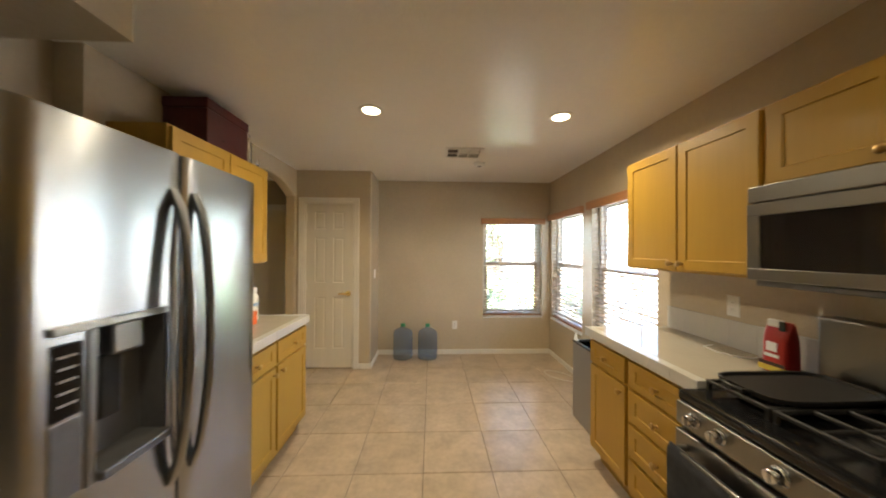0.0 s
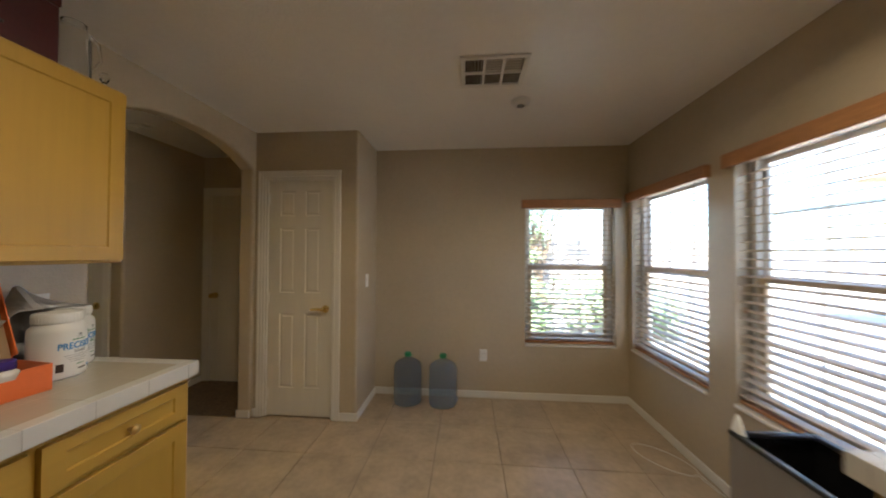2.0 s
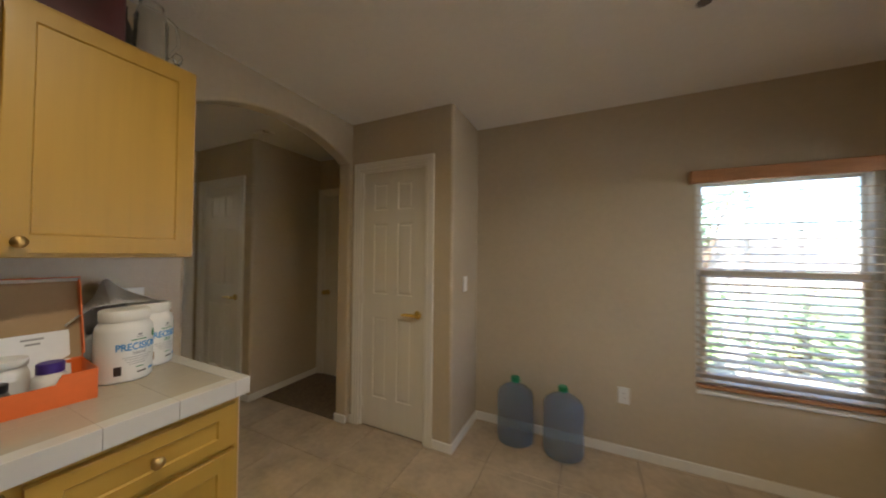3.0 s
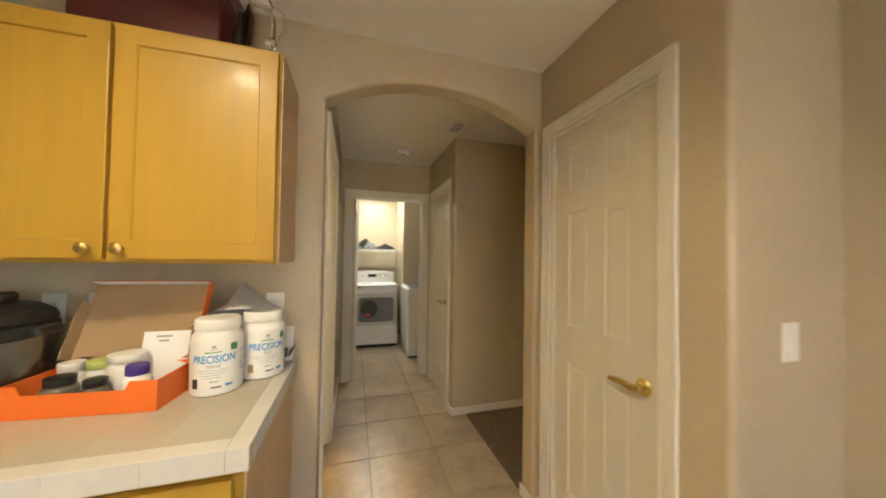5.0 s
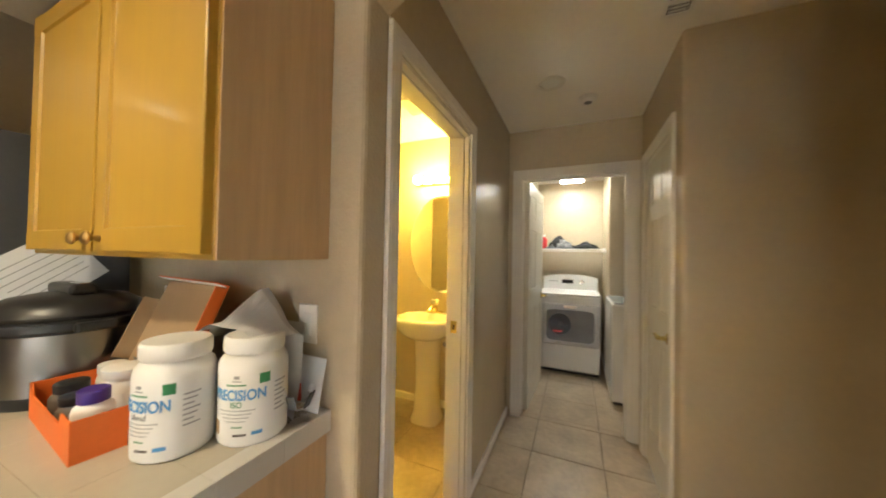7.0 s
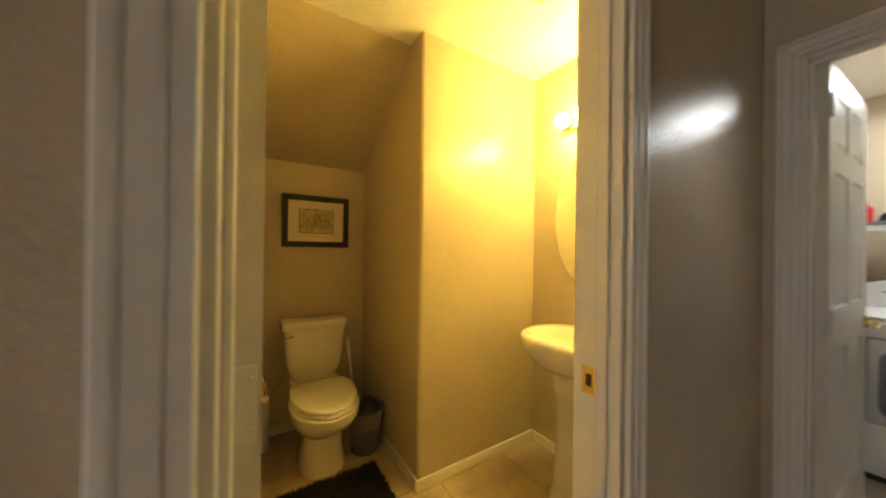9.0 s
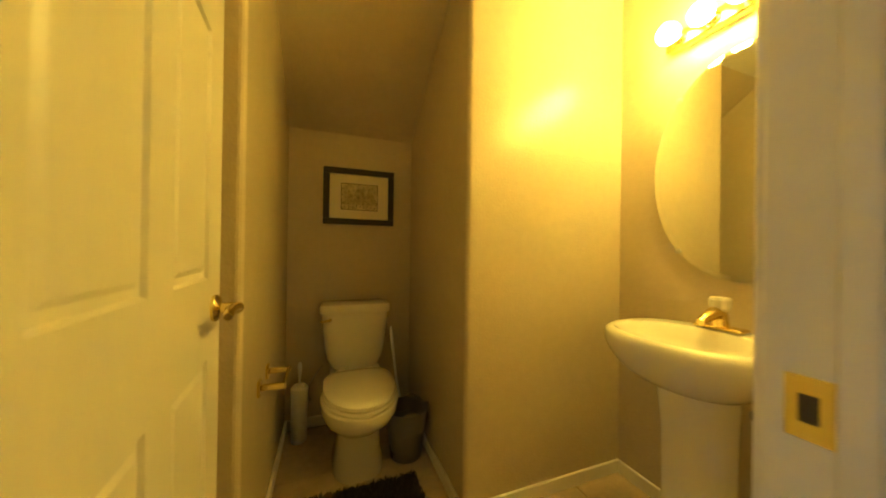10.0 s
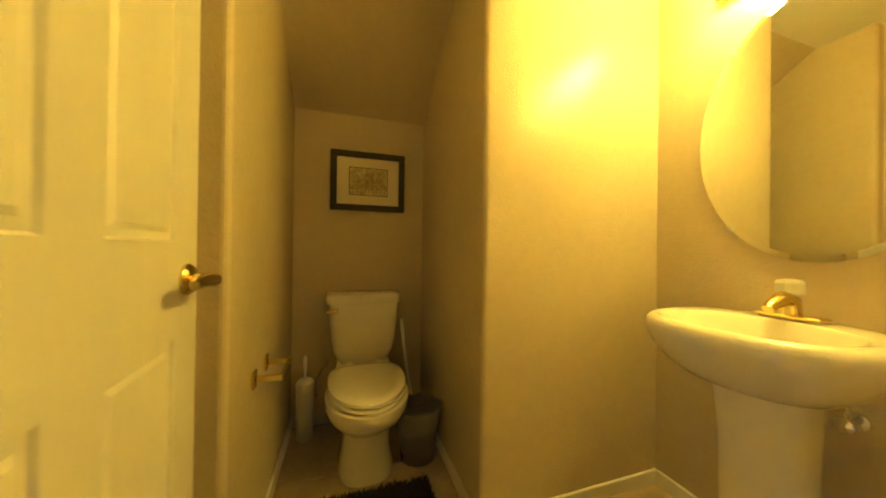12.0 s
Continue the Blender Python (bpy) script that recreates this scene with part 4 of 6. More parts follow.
part("cord", tube([(2.02, 1.52, 0.93), (1.95, 1.50, 0.929), (1.90, 1.53, 0.929), (1.86, 1.60, 0.929), (1.88, 1.70, 0.929), (1.95, 1.72, 0.929)], 0.0022, 6), PLASTIC, cd, smooth=True)


# ---- refrigerator ----
fr = thing("refrigerator", "stainless side-by-side refrigerator with ice dispenser", "refrigerator")
F0, F1, FX, FH = 0.665, 1.555, -0.505, 1.775
part("cabinet", boxes((-1.27, -0.585, F0 + 0.006, F1 - 0.004, 0.03, 1.745), bevel=0.004), FRIDGESIDE, fr, "charcoal grey fridge cabinet")
part("top_hinge", boxes((-0.66, -0.59, F1 - 0.09, F1 - 0.02, 1.7455, 1.772), bevel=0.004), GREYPL, fr)
part("top_hinge", boxes((-0.66, -0.59, F0 + 0.02, F0 + 0.09, 1.7455, 1.772), bevel=0.004), GREYPL, fr)


def bowed_door(y0, y1, z0, z1, bulge=0.012, hole=None):
    """A door slab with a gently bowed face along +x and, if given, a rectangular recess."""
    n = 14
    bm = bmesh.new()
    ys = [y0 + (y1 - y0) * i / n for i in range(n + 1)]
    zs = [z0, z1]
    if hole:
        ys = sorted(set(ys) | {hole[0], hole[1]})
        zs = [z0, hole[2], hole[3], z1]

    def fx(y):
        u = (y - (F0 + F1) / 2) / ((F1 - F0) / 2)
        e = min(y - y0, y1 - y) / 0.012
        return FX + bulge * (1 - u * u) - (0.012 * (1 - min(1, e)) ** 2)
    g = [[bm.verts.new((fx(y), y, z)) for z in zs] for y in ys]
    back = [[bm.verts.new((-0.583, y, z)) for z in (z0, z1)] for y in ys]
    sunk = []
    for i in range(len(ys) - 1):
        for j in range(len(zs) - 1):
            if hole and j == 1 and hole[0] - 1e-5 <= ys[i] and ys[i + 1] <= hole[1] + 1e-5:
                continue
            bm.faces.new((g[i][j], g[i + 1][j], g[i + 1][j + 1], g[i][j + 1]))
        bm.faces.new((back[i][0], back[i][1], back[i + 1][1], back[i + 1][0]))
        bm.faces.new((g[i][0], back[i][0], back[i + 1][0], g[i + 1][0]))
        bm.faces.new((g[i][-1], g[i + 1][-1], back[i + 1][1], back[i][1]))
    for i in (0, -1):
        bm.faces.new([*g[i], back[i][1], back[i][0]])
    return bm


YS = 1.105
HOLE = (0.845, 1.045, 0.885, 1.255)
fd = part("freezer_door", bowed_door(F0, YS - 0.003, 0.06, FH, hole=HOLE), STEEL, fr, smooth=True)
rd2 = part("fridge_door", bowed_door(YS + 0.003, F1, 0.06, FH), STEEL, fr, smooth=True)
dx = FX - 0.075
part("dispenser_back", boxes((dx, dx + 0.004, HOLE[0], HOLE[1], HOLE[2], HOLE[3])), GREYPL, fd, "dark grey dispenser recess")
for hy0, hy1 in ((HOLE[0] - 0.003, HOLE[0]), (HOLE[1], HOLE[1] + 0.003)):
    part("dispenser_side", boxes((dx, FX + 0.004, hy0, hy1, HOLE[2], HOLE[3])), GREYPL, fd)
part("dispenser_roof", boxes((dx, FX + 0.004, HOLE[0], HOLE[1], HOLE[3], HOLE[3] + 0.003)), GREYPL, fd)
part("drip_tray", boxes((dx, FX + 0.03, HOLE[0] - 0.002, HOLE[1] + 0.002, HOLE[2] - 0.02, HOLE[2] + 0.006), bevel=0.006, seg=2), GREYPL, fd)
part("ice_chute", boxes((dx + 0.004, FX - 0.008, 0.90, 0.99, 1.165, 1.253), bevel=0.008, seg=2), STEELH, fd)
part("paddle", boxes((dx + 0.006, dx + 0.016, 0.915, 0.975, 0.98, 1.16), bevel=0.004), BLACKPL, fd)
part("dispenser_trim", boxes((FX + 0.002, FX + 0.016, 0.745, HOLE[1] + 0.006, HOLE[3] + 0.001, HOLE[3] + 0.022), (FX - 0.002, FX + 0.013, HOLE[0] - 0.026, HOLE[0] - 0.003, HOLE[2] - 0.02, HOLE[3]), bevel=0.003), STEELH, fd)
part("touch_panel", boxes((FX - 0.001, FX + 0.0085, 0.748, HOLE[0] - 0.03, 1.06, 1.235), bevel=0.003), DARKGLASS, fd, "black touch panel")
part("panel_lower", boxes((FX - 0.001, FX + 0.0075, 0.748, HOLE[0] - 0.03, 0.87, 1.055), bevel=0.003), GREYPL, fd)
for i in range(5):
    z = 1.09 + 0.028 * i
    part("panel_mark", boxes((FX + 0.0086, FX + 0.0092, 0.762, 0.80, z, z + 0.006)), GREYPRINT, fd)
for yy, ob in ((YS - 0.045, fd), (YS + 0.045, rd2)):
    pts = []
    for k in range(15):
        u = k / 14
        pts.append((FX + 0.012 + 0.062 * math.sin(math.pi * min(1, max(0, u))) ** 0.55, yy, 0.70 + 0.95 * u))
    part("handle", tube(pts, [0.014] + [0.016] * 13 + [0.014], 12), STEEL, ob, "bowed stainless handle", True)
part("badge", boxes((FX - 0.004, FX + 0.001, 1.475, 1.50, 1.66, 1.668), bevel=0.001), CHROME, rd2)
part("kick_grille", boxes((-0.60, -0.575, F0 + 0.01, F1 - 0.01, 0.004, 0.055), bevel=0.003), BLACKPL, fr)

# ---- things on the wall cabinet ----
rbx = thing("storage_box", "dark red storage box on top of wall cabinet", "box")
part("box_body", boxes((-1.30, -1.03, 1.955, 2.365, 2.1065, 2.33), bevel=0.004), RED, rbx)
part("lid", boxes((-1.303, -1.026, 1.951, 2.369, 2.331, 2.395), bevel=0.004), RED, rbx)
for y in (2.10, 2.22):
    part("stud", lathe([(0.006, 0), (0.005, 0.003), (0.001, 0.004)], 10, m=Matrix.Translation((-1.03, y, 2.17)) @ Matrix.Rotation(radians(90), 4, "Y")), DARKPRINT, rbx)
dk = thing("dark_bottle", "dark brown glass bottle on top of wall cabinet", "bottle")
part("glass", lathe([(0.026, 2.1065), (0.027, 2.12), (0.027, 2.22), (0.012, 2.26), (0.011, 2.30), (0.013, 2.305)], 18, at=(-1.14, 2.392, 0)), BLACK, dk, smooth=True)
jg = thing("glass_jug", "dimpled clear glass jug on top of wall cabinet", "jug")
jx, jy = -1.115, 2.465
prof = [(0.040, 2.1065), (0.050, 2.112)]
for k in range(9):
    prof += [(0.053, 2.122 + k * 0.02), (0.050, 2.132 + k * 0.02)]
prof += [(0.044, 2.318), (0.036, 2.34), (0.038, 2.352), (0.034, 2.352), (0.040, 2.318), (0.045, 2.13), (0.035, 2.118)]
part("jug_body", lathe(prof, 20, at=(jx, jy, 0)), JARGLASS, jg, smooth=True)
part("handle", tube([(jx + 0.01, jy + 0.042, 2.33), (jx + 0.012, jy + 0.078, 2.31), (jx + 0.012, jy + 0.085, 2.24), (jx + 0.01, jy + 0.052, 2.17)], 0.006, 8), JARGLASS, jg, smooth=True)
st = solo("glass_stopper", lathe([(0.012, 2.1065), (0.013, 2.112), (0.006, 2.125), (0.015, 2.14), (0.018, 2.155), (0.012, 2.168), (0.003, 2.172)], 10, at=(-1.045, 2.522, 0)), JARGLASS, "faceted clear glass stopper on wall cabinet", "stopper")
ft = solo("storage_tin", boxes((-1.29, -1.14, 1.75, 1.93, 2.1065, 2.15), bevel=0.006), FRIDGESIDE, "grey flat tin on top of wall cabinet", "tin")

# ---- things on the left counter ----
CT = 0.9255
ip = thing("pressure_cooker", "stainless electric pressure cooker with black lid", "pressure cooker")
px, py = -1.055, 1.755
part("foot", lathe([(0.150, CT), (0.158, CT + 0.012), (0.158, CT + 0.035)], 32, at=(px, py, 0)), BLACKPL, ip, smooth=True)
part("shell", lathe([(0.157, CT + 0.0355), (0.158, CT + 0.20)], 40, at=(px, py, 0)), STEELH, ip, "brushed stainless shell", True)
part("collar", lathe([(0.163, CT + 0.2005), (0.172, CT + 0.21), (0.172, CT + 0.232), (0.164, CT + 0.238)], 40, at=(px, py, 0)), BLACKPL, ip, smooth=True)
lid = part("lid", lathe([(0.163, CT + 0.2385), (0.168, CT + 0.25), (0.160, CT + 0.272), (0.125, CT + 0.295), (0.06, CT + 0.308), (0.004, CT + 0.311)], 40, at=(px, py, 0)), BLACKPL, ip, "black domed lid", True)
part("lid_handle", boxes((px - 0.03, px + 0.03, py - 0.09, py + 0.09, CT + 0.300, CT + 0.335), bevel=0.012, seg=3), BLACKPL, lid)
part("handle_trim", boxes((px - 0.012, px + 0.012, py + 0.02, py + 0.088, CT + 0.3352, CT + 0.339), bevel=0.001), CHROME, lid)
part("side_grip", boxes((px - 0.045, px + 0.045, py + 0.160, py + 0.188, CT + 0.205, CT + 0.232), bevel=0.008, seg=2), BLACKPL, ip)
part("front_panel", boxes((px + 0.148, px + 0.166, py - 0.06, py + 0.06, CT + 0.04, CT + 0.19), bevel=0.006), BLACKPL, ip)
pan = solo("saucepan", lathe([(0.075, CT), (0.085, CT + 0.01), (0.088, CT + 0.11), (0.084, CT + 0.11), (0.08, CT + 0.012)], 28, at=(-1.21, 1.99, 0)), BLACKPL, "black non-stick saucepan behind the cooker", "pan", smooth=True)

# orange mailer box: tray, hinged lid leaning back, brown card inside
ob = thing("mailer_box", "open orange cardboard mailer box filled with bottles", "box", m=pose(-0.905, 2.285, CT, rz=-5.5))
bw, bd, bh = 0.37, 0.185, 0.09
part("bottom_panel", boxes((-bd, 0, -bw, 0, 0.0, 0.003)), ORANGE, ob)
for y in (-0.003, -bw):
    part("side_panel", boxes((-bd, 0, y, y + 0.003, 0.0031, bh)), ORANGE, ob, "orange printed card side")
part("back_panel", boxes((-bd, -bd + 0.003, -bw + 0.0031, -0.0031, 0.0031, bh)), ORANGE, ob)
bm = bmesh.new()
edge = [(-bw + 0.0031, 0.0031), (-0.0031, 0.0031), (-0.0031, bh), (-0.070, bh), (-0.082, bh * 0.72), (-bw + 0.047, bh * 0.72), (-bw + 0.035, bh), (-bw + 0.0031, bh)]
face = bm.faces.new([bm.verts.new((0.0, y, z)) for y, z in edge])
ext = bmesh.ops.extrude_face_region(bm, geom=[face])
bmesh.ops.translate(bm, vec=(-0.003, 0, 0), verts=[v for v in ext["geom"] if isinstance(v, bmesh.types.BMVert)])
bmesh.ops.recalc_face_normals(bm, faces=bm.faces)
part("front_panel", bm, ORANGE, ob, "orange card front with a lowered middle")
part("lining", boxes((-bd + 0.0035, -0.0035, -bw + 0.0035, -0.0035, 0.0032, 0.0046)), KRAFT, ob)
lm = Matrix.Translation((-bd, 0, bh)) @ Matrix.Rotation(radians(-22), 4, "Y")
ld = part("lid", box(bmesh.new(), -0.0035, 0.0, -bw, 0, 0.0, 0.275, m=lm), ORANGE, ob, "orange card lid leaning back")
part("lid_inside", box(bmesh.new(), 0.0004, 0.0022, -bw + 0.004, -0.004, 0.004, 0.27, m=lm), KRAFT, ld, "bare brown card")
part("lid_flap", box(bmesh.new(), 0.001, 0.034, -bw, 0, 0.2722, 0.2755, m=lm), ORANGE, ld)
part("flap_inside", box(bmesh.new(), 0.004, 0.036, -bw + 0.004, -0.004, 0.2695, 0.2712, m=lm), PAPER, ld)
part("side_flap", box(bmesh.new(), 0.001, 0.030, -0.0035, 0.0, 0.01, 0.265, m=lm), ORANGE, ld)
part("side_flap", box(bmesh.new(), 0.001, 0.045, -bw, -bw + 0.0035, 0.01, 0.20, m=lm), KRAFT, ld)


def bottle(name, label, x, y, r, h, cap_r, cap_h, body_mat, cap_mat, z=CT + 0.0055, band=None, lean=0.0, group=""):
    o = thing(name, label, "bottle", group, m=pose(x, y, z, 0, lean, random.uniform(0, 360)))
    part("body", lathe([(r * 0.9, 0), (r, 0.004), (r, h * 0.72), (r * 0.93, h * 0.82), (cap_r * 0.92, h * 0.9), (cap_r * 0.92, h)], 24), body_mat, o, smooth=True)
    c = part("cap", lathe([(cap_r, h * 0.93), (cap_r * 1.02, h * 0.94), (cap_r * 1.02, h + cap_h * 0.9), (cap_r * 0.92, h + cap_h), (0.002, h + cap_h)], 28), cap_mat, o, smooth=True)
    if band:
        part("label", lathe([(r + 0.0006, h * 0.18), (r + 0.0006, h * 0.62)], 24, cap0=False, cap1=False), band, o, smooth=True)
    return o


G = "bottles in the orange box"
bottle("pill_bottle", "white plastic bottle with purple cap in the box", -0.965, 2.205, 0.036, 0.095, 0.027, 0.022, PLASTIC, PURPLE, group=G)
bottle("supplement_tub", "white plastic tub with flat lid in the box", -1.046, 2.135, 0.049, 0.118, 0.046, 0.014, PLASTIC, PLASTIC, band=PAPER, group=G)
bottle("pill_bottle", "clear bottle with black cap in the box", -0.964, 2.107, 0.030, 0.068, 0.026, 0.016, SMOKE, BLACKPL, group=G)
bottle("pill_bottle", "clear plastic bottle with black cap in the box", -0.987, 2.012, 0.040, 0.072, 0.032, 0.018, SMOKE, BLACKPL, group=G)
bottle("pill_bottle", "white bottle with lime green lid in the box", -1.068, 2.055, 0.035, 0.092, 0.033, 0.016, PLASTIC, LGREEN, group=G)
bottle("pill_bottle", "white plastic bottle with white cap in the box", -1.076, 1.978, 0.034, 0.085, 0.031, 0.02, PLASTIC, PLASTIC, group=G)
cardm = pose(-1.072, 2.20, CT + 0.006, 0, -14, 0)
cb = thing("leaflet_card", "white printed card standing in the orange box", "card", m=cardm)
part("sheet", boxes((-0.001, 0.001, -0.06, 0.075, 0.0, 0.185)), PAPER, cb)
for k, (wd, zz) in enumerate(((0.045, 0.165), (0.03, 0.15))):
    part("print_bar", boxes((0.0011, 0.0016, -wd / 2, wd / 2, zz, zz + 0.006)), GREYPRINT, cb)


def tub(x, y, turn, word2, label):
    """A large white protein-powder tub with printed label facing +x before turning."""
    o = thing("protein_tub", label, "tub", "protein tubs on the counter", m=pose(x, y, CT, rz=turn))
    r, h = 0.075, 0.205
    part("body", lathe([(0.068, 0), (0.074, 0.006), (r, 0.02), (r, 0.172), (0.072, 0.188), (0.062, 0.200), (0.060, h)], 40), PLASTIC, o, smooth=True)
    l = part("lid", lathe([(0.064, 0.2065), (0.0655, 0.209), (0.0655, 0.238), (0.062, 0.243), (0.002, 0.2435)], 40), PLASTIC, o, "ribbed white screw lid", True)
    for k in range(40):
        a = 2 * math.pi * k / 40
        part("rib", boxes((0.0653, 0.0661, -0.0012, 0.0012, 0.211, 0.236)), PLASTIC, l).matrix_local = Matrix.Rotation(a, 4, "Z")

    def wrap(bm):
        for v in bm.verts:
            a = v.co.y / r
            rr = v.co.x
            v.co.x, v.co.y = rr * math.cos(a), rr * math.sin(a)
        return bm

    def patch(y0, y1, z0, z1, mat, nm="print_bar"):
        bm = bmesh.new()
        n = 8
        cols = [[bm.verts.new((rr, y0 + (y1 - y0) * i / n, z)) for rr in (r + 0.0002, r + 0.0008) for z in (z0, z1)] for i in range(n + 1)]
        for a, b in zip(cols, cols[1:]):
            bm.faces.new((a[2], b[2], b[3], a[3]))
            bm.faces.new((a[0], a[1], b[1], b[0]))
            bm.faces.new((a[1], a[3], b[3], b[1]))
            bm.faces.new((a[0], b[0], b[2], a[2]))
        return part(nm, wrap(bm), mat, o)

    def wrapped_text(body, size, z, mat, squeeze, bold):
        t = text_part(body, size, mat, o, Matrix.Identity(4), bold=bold)
        for v in t.data.vertices:
            yy, zz, dd = v.co.x * squeeze, v.co.y, v.co.z
            a = yy / r
            rr = r + 0.0010 + dd
            v.co = (rr * math.cos(a), rr * math.sin(a), z + zz)
    wrapped_text("PRECISION", 0.033, 0.119, BLUEPRINT, 0.76, 0.0007)
    wrapped_text(word2, 0.018, 0.098, GREYPRINT if word2 == "blend" else GREENPRINT, 0.95, 0.0)
    patch(-0.024, 0.020, 0.1405, 0.1435, GREENPRINT)
    patch(-0.010, 0.010, 0.150, 0.152, GREYPRINT)
    patch(-0.006, 0.006, 0.156, 0.163, GREYPRINT)
    patch(0.046, 0.068, 0.142, 0.165, GREENPRINT, "green_square")
    for k in range(7):
        patch(0.080, 0.112 - 0.006 * (k % 3), 0.135 - 0.011 * k, 0.138 - 0.011 * k, GREYPRINT)
    for k in range(4):
        patch(-0.045 + 0.006 * k, 0.04 - 0.007 * k, 0.084 - 0.008 * k, 0.0856 - 0.008 * k, GREYPRINT)
    patch(-0.01, 0.014, 0.047, 0.0495, GREENPRINT)
    patch(-0.006, 0.022, 0.028, 0.0325, DARKPRINT)
    patch(0.032, 0.054, 0.028, 0.036, BLUEPRINT)
    patch(-0.064, -0.045, 0.028, 0.058, DARKPRINT if word2 == "blend" else KRAFT, "picture_patch")
    return o


tub(-1.038, 2.386, 12, "blend", "white protein tub with blue lettering and dark print")
tub(-1.150, 2.494, 27, "ISO", "white protein tub with blue lettering and ribbed lid")

# crumpled paper behind the tubs, cards against the wall, small tangle of wire
bm = bmesh.new()
nu, nv = 20, 12
ridge = [(0.0, 1.12), (0.28, 1.19), (0.42, 1.29), (0.6, 1.235), (0.8, 1.19), (1.0, 1.155)]


def ridge_at(u):
    for (u0, z0), (u1, z1) in zip(ridge, ridge[1:]):
        if u <= u1:
            return z0 + (z1 - z0) * (u - u0) / (u1 - u0)
    return ridge[-1][1]


vs = []
for i in range(nu + 1):
    u = i / nu
    top = ridge_at(u)
    col = []
    for j in range(nv + 1):
        v = j / nv
        fold = 0.008 * math.sin(7 * u + 2.2 * v) + 0.005 * math.sin(13 * u - 5 * v)
        if v < 0.7:
            w = v / 0.7
            x, z = -1.225 - 0.02 * w, CT + 0.002 + (top - CT) * w
        else:
            w = (v - 0.7) / 0.3
            x, z = -1.245 + 0.125 * w, top - max(0.0, top - 1.178) * w
        col.append(bm.verts.new((x + fold, 2.275 + 0.275 * u + 0.01 * math.sin(4 * v), z + (0.3 * fold if v > 0.1 else 0))))
    vs.append(col)
for i in range(nu):
    for j in range(nv):
        bm.faces.new((vs[i][j], vs[i + 1][j], vs[i + 1][j + 1], vs[i][j + 1]))
bmesh.ops.solidify(bm, geom=bm.faces[:], thickness=0.0012)
solo("crumpled_paper", bm, PAPER, "crumpled white packing paper behind the tubs", "paper")
sh = solo("printed_sheet", boxes((-0.14, 0.14, -0.0006, 0.0006, -0.10, 0.10)), PAPER, "white printed sheet stuck to the fridge side", "paper", m=pose(-1.035, 1.5535, 1.275, 0, 38, 0))
for k in range(6):
    part("print_bar", boxes((-0.11, 0.10 - 0.02 * (k % 2), 0.0007, 0.0010, 0.06 - 0.022 * k, 0.0625 - 0.022 * k)), GREYPRINT, sh)
solo("leaning_card", boxes((-0.0008, 0.0008, -0.065, 0.065, 0, 0.145)), PAPER, "white card leaning against the wall on the counter", "card", m=pose(-1.272, 2.515, CT + 0.001, 0, -12, 0))
solo("leaning_card", boxes((-0.0008, 0.0008, -0.05, 0.04, 0, 0.24)), PAPER, "tall white card leaning against the wall", "card", m=pose(-1.26, 2.46, CT + 0.001, 0, -9, 0))
cup = thing("sachet_cup", "small glass goblet stuffed with sachets", "cup", m=pose(-1.232, 2.552, CT))
part("glass", lathe([(0.024, 0), (0.025, 0.003), (0.006, 0.01), (0.005, 0.022), (0.022, 0.034), (0.031, 0.062), (0.029, 0.062), (0.019, 0.037)], 20), JARGLASS, cup, smooth=True)
for k, (mt, a) in enumerate(((GREYPL, 20), (BLACKPL, 100), (PAPER, 170), (RED_MAT, 235), (GREYPL, 320))):
    s = part("sachet", boxes((-0.002, 0.002, -0.011, 0.011, 0.040, 0.086), bevel=0.001), mt, cup)
    s.matrix_local = Matrix.Rotation(radians(a), 4, "Z") @ Matrix.Translation((0.008, 0, 0)) @ Matrix.Rotation(radians(24), 4, "Y")


def outlet(name, label, m, switch=False, gang=1):
    """A wall plate; local -y looks into the room."""
    o = thing(name, label, "wall plate", m=m)
    w = 0.035 * gang + 0.0005
    part("plate", boxes((-w, w, -0.006, -0.0003, -0.057, 0.057), bevel=0.002, seg=2), PLASTIC, o)
    for g in range(gang):
        x = (g - (gang - 1) / 2) * 0.046
        if switch:
            part("rocker", boxes((x - 0.016, x + 0.016, -0.0095, -0.0062, -0.033, 0.033), bevel=0.0015), PLASTIC, o)
        else:
            for z in (-0.02, 0.02):
                s = part("socket", boxes((x - 0.016, x + 0.016, -0.0078, -0.0062, z - 0.014, z + 0.014), bevel=0.001), PLASTIC, o)
                # plug holes coloured dark for the shade inside them, not cut out
                part("slot", boxes((x - 0.007, x - 0.005, -0.0083, -0.0079, z - 0.005, z + 0.005), (x + 0.005, x + 0.007, -0.0083, -0.0079, z - 0.005, z + 0.005)), DARKPRINT, s)
    return o


TURN_L = Matrix.Rotation(radians(90), 4, "Z")
TURN_R = Matrix.Rotation(radians(-90), 4, "Z")
outlet("wall_outlet", "white duplex outlet low on the taupe wall", pose(0.68, YN, 0.41))
outlet("wall_outlet", "white duplex outlet above the window counter", Matrix.Translation((XW, 1.682, 1.156)) @ TURN_R)
outlet("light_switch", "white rocker switch on the pantry return", Matrix.Translation((XP, 4.077, 1.15)) @ TURN_L, True)
outlet("wall_outlet", "white outlet on the wall behind the cooker", Matrix.Translation((XA, 1.765, 1.17)) @ TURN_L)
outlet("wall_outlet", "white outlet on the wall behind the mailer box", Matrix.Translation((XA, 1.90, 1.17)) @ TURN_L)
outlet("light_switch", "white wall plate half hidden by paper", Matrix.Translation((XA, 2.50, 1.16)) @ TURN_L, True)


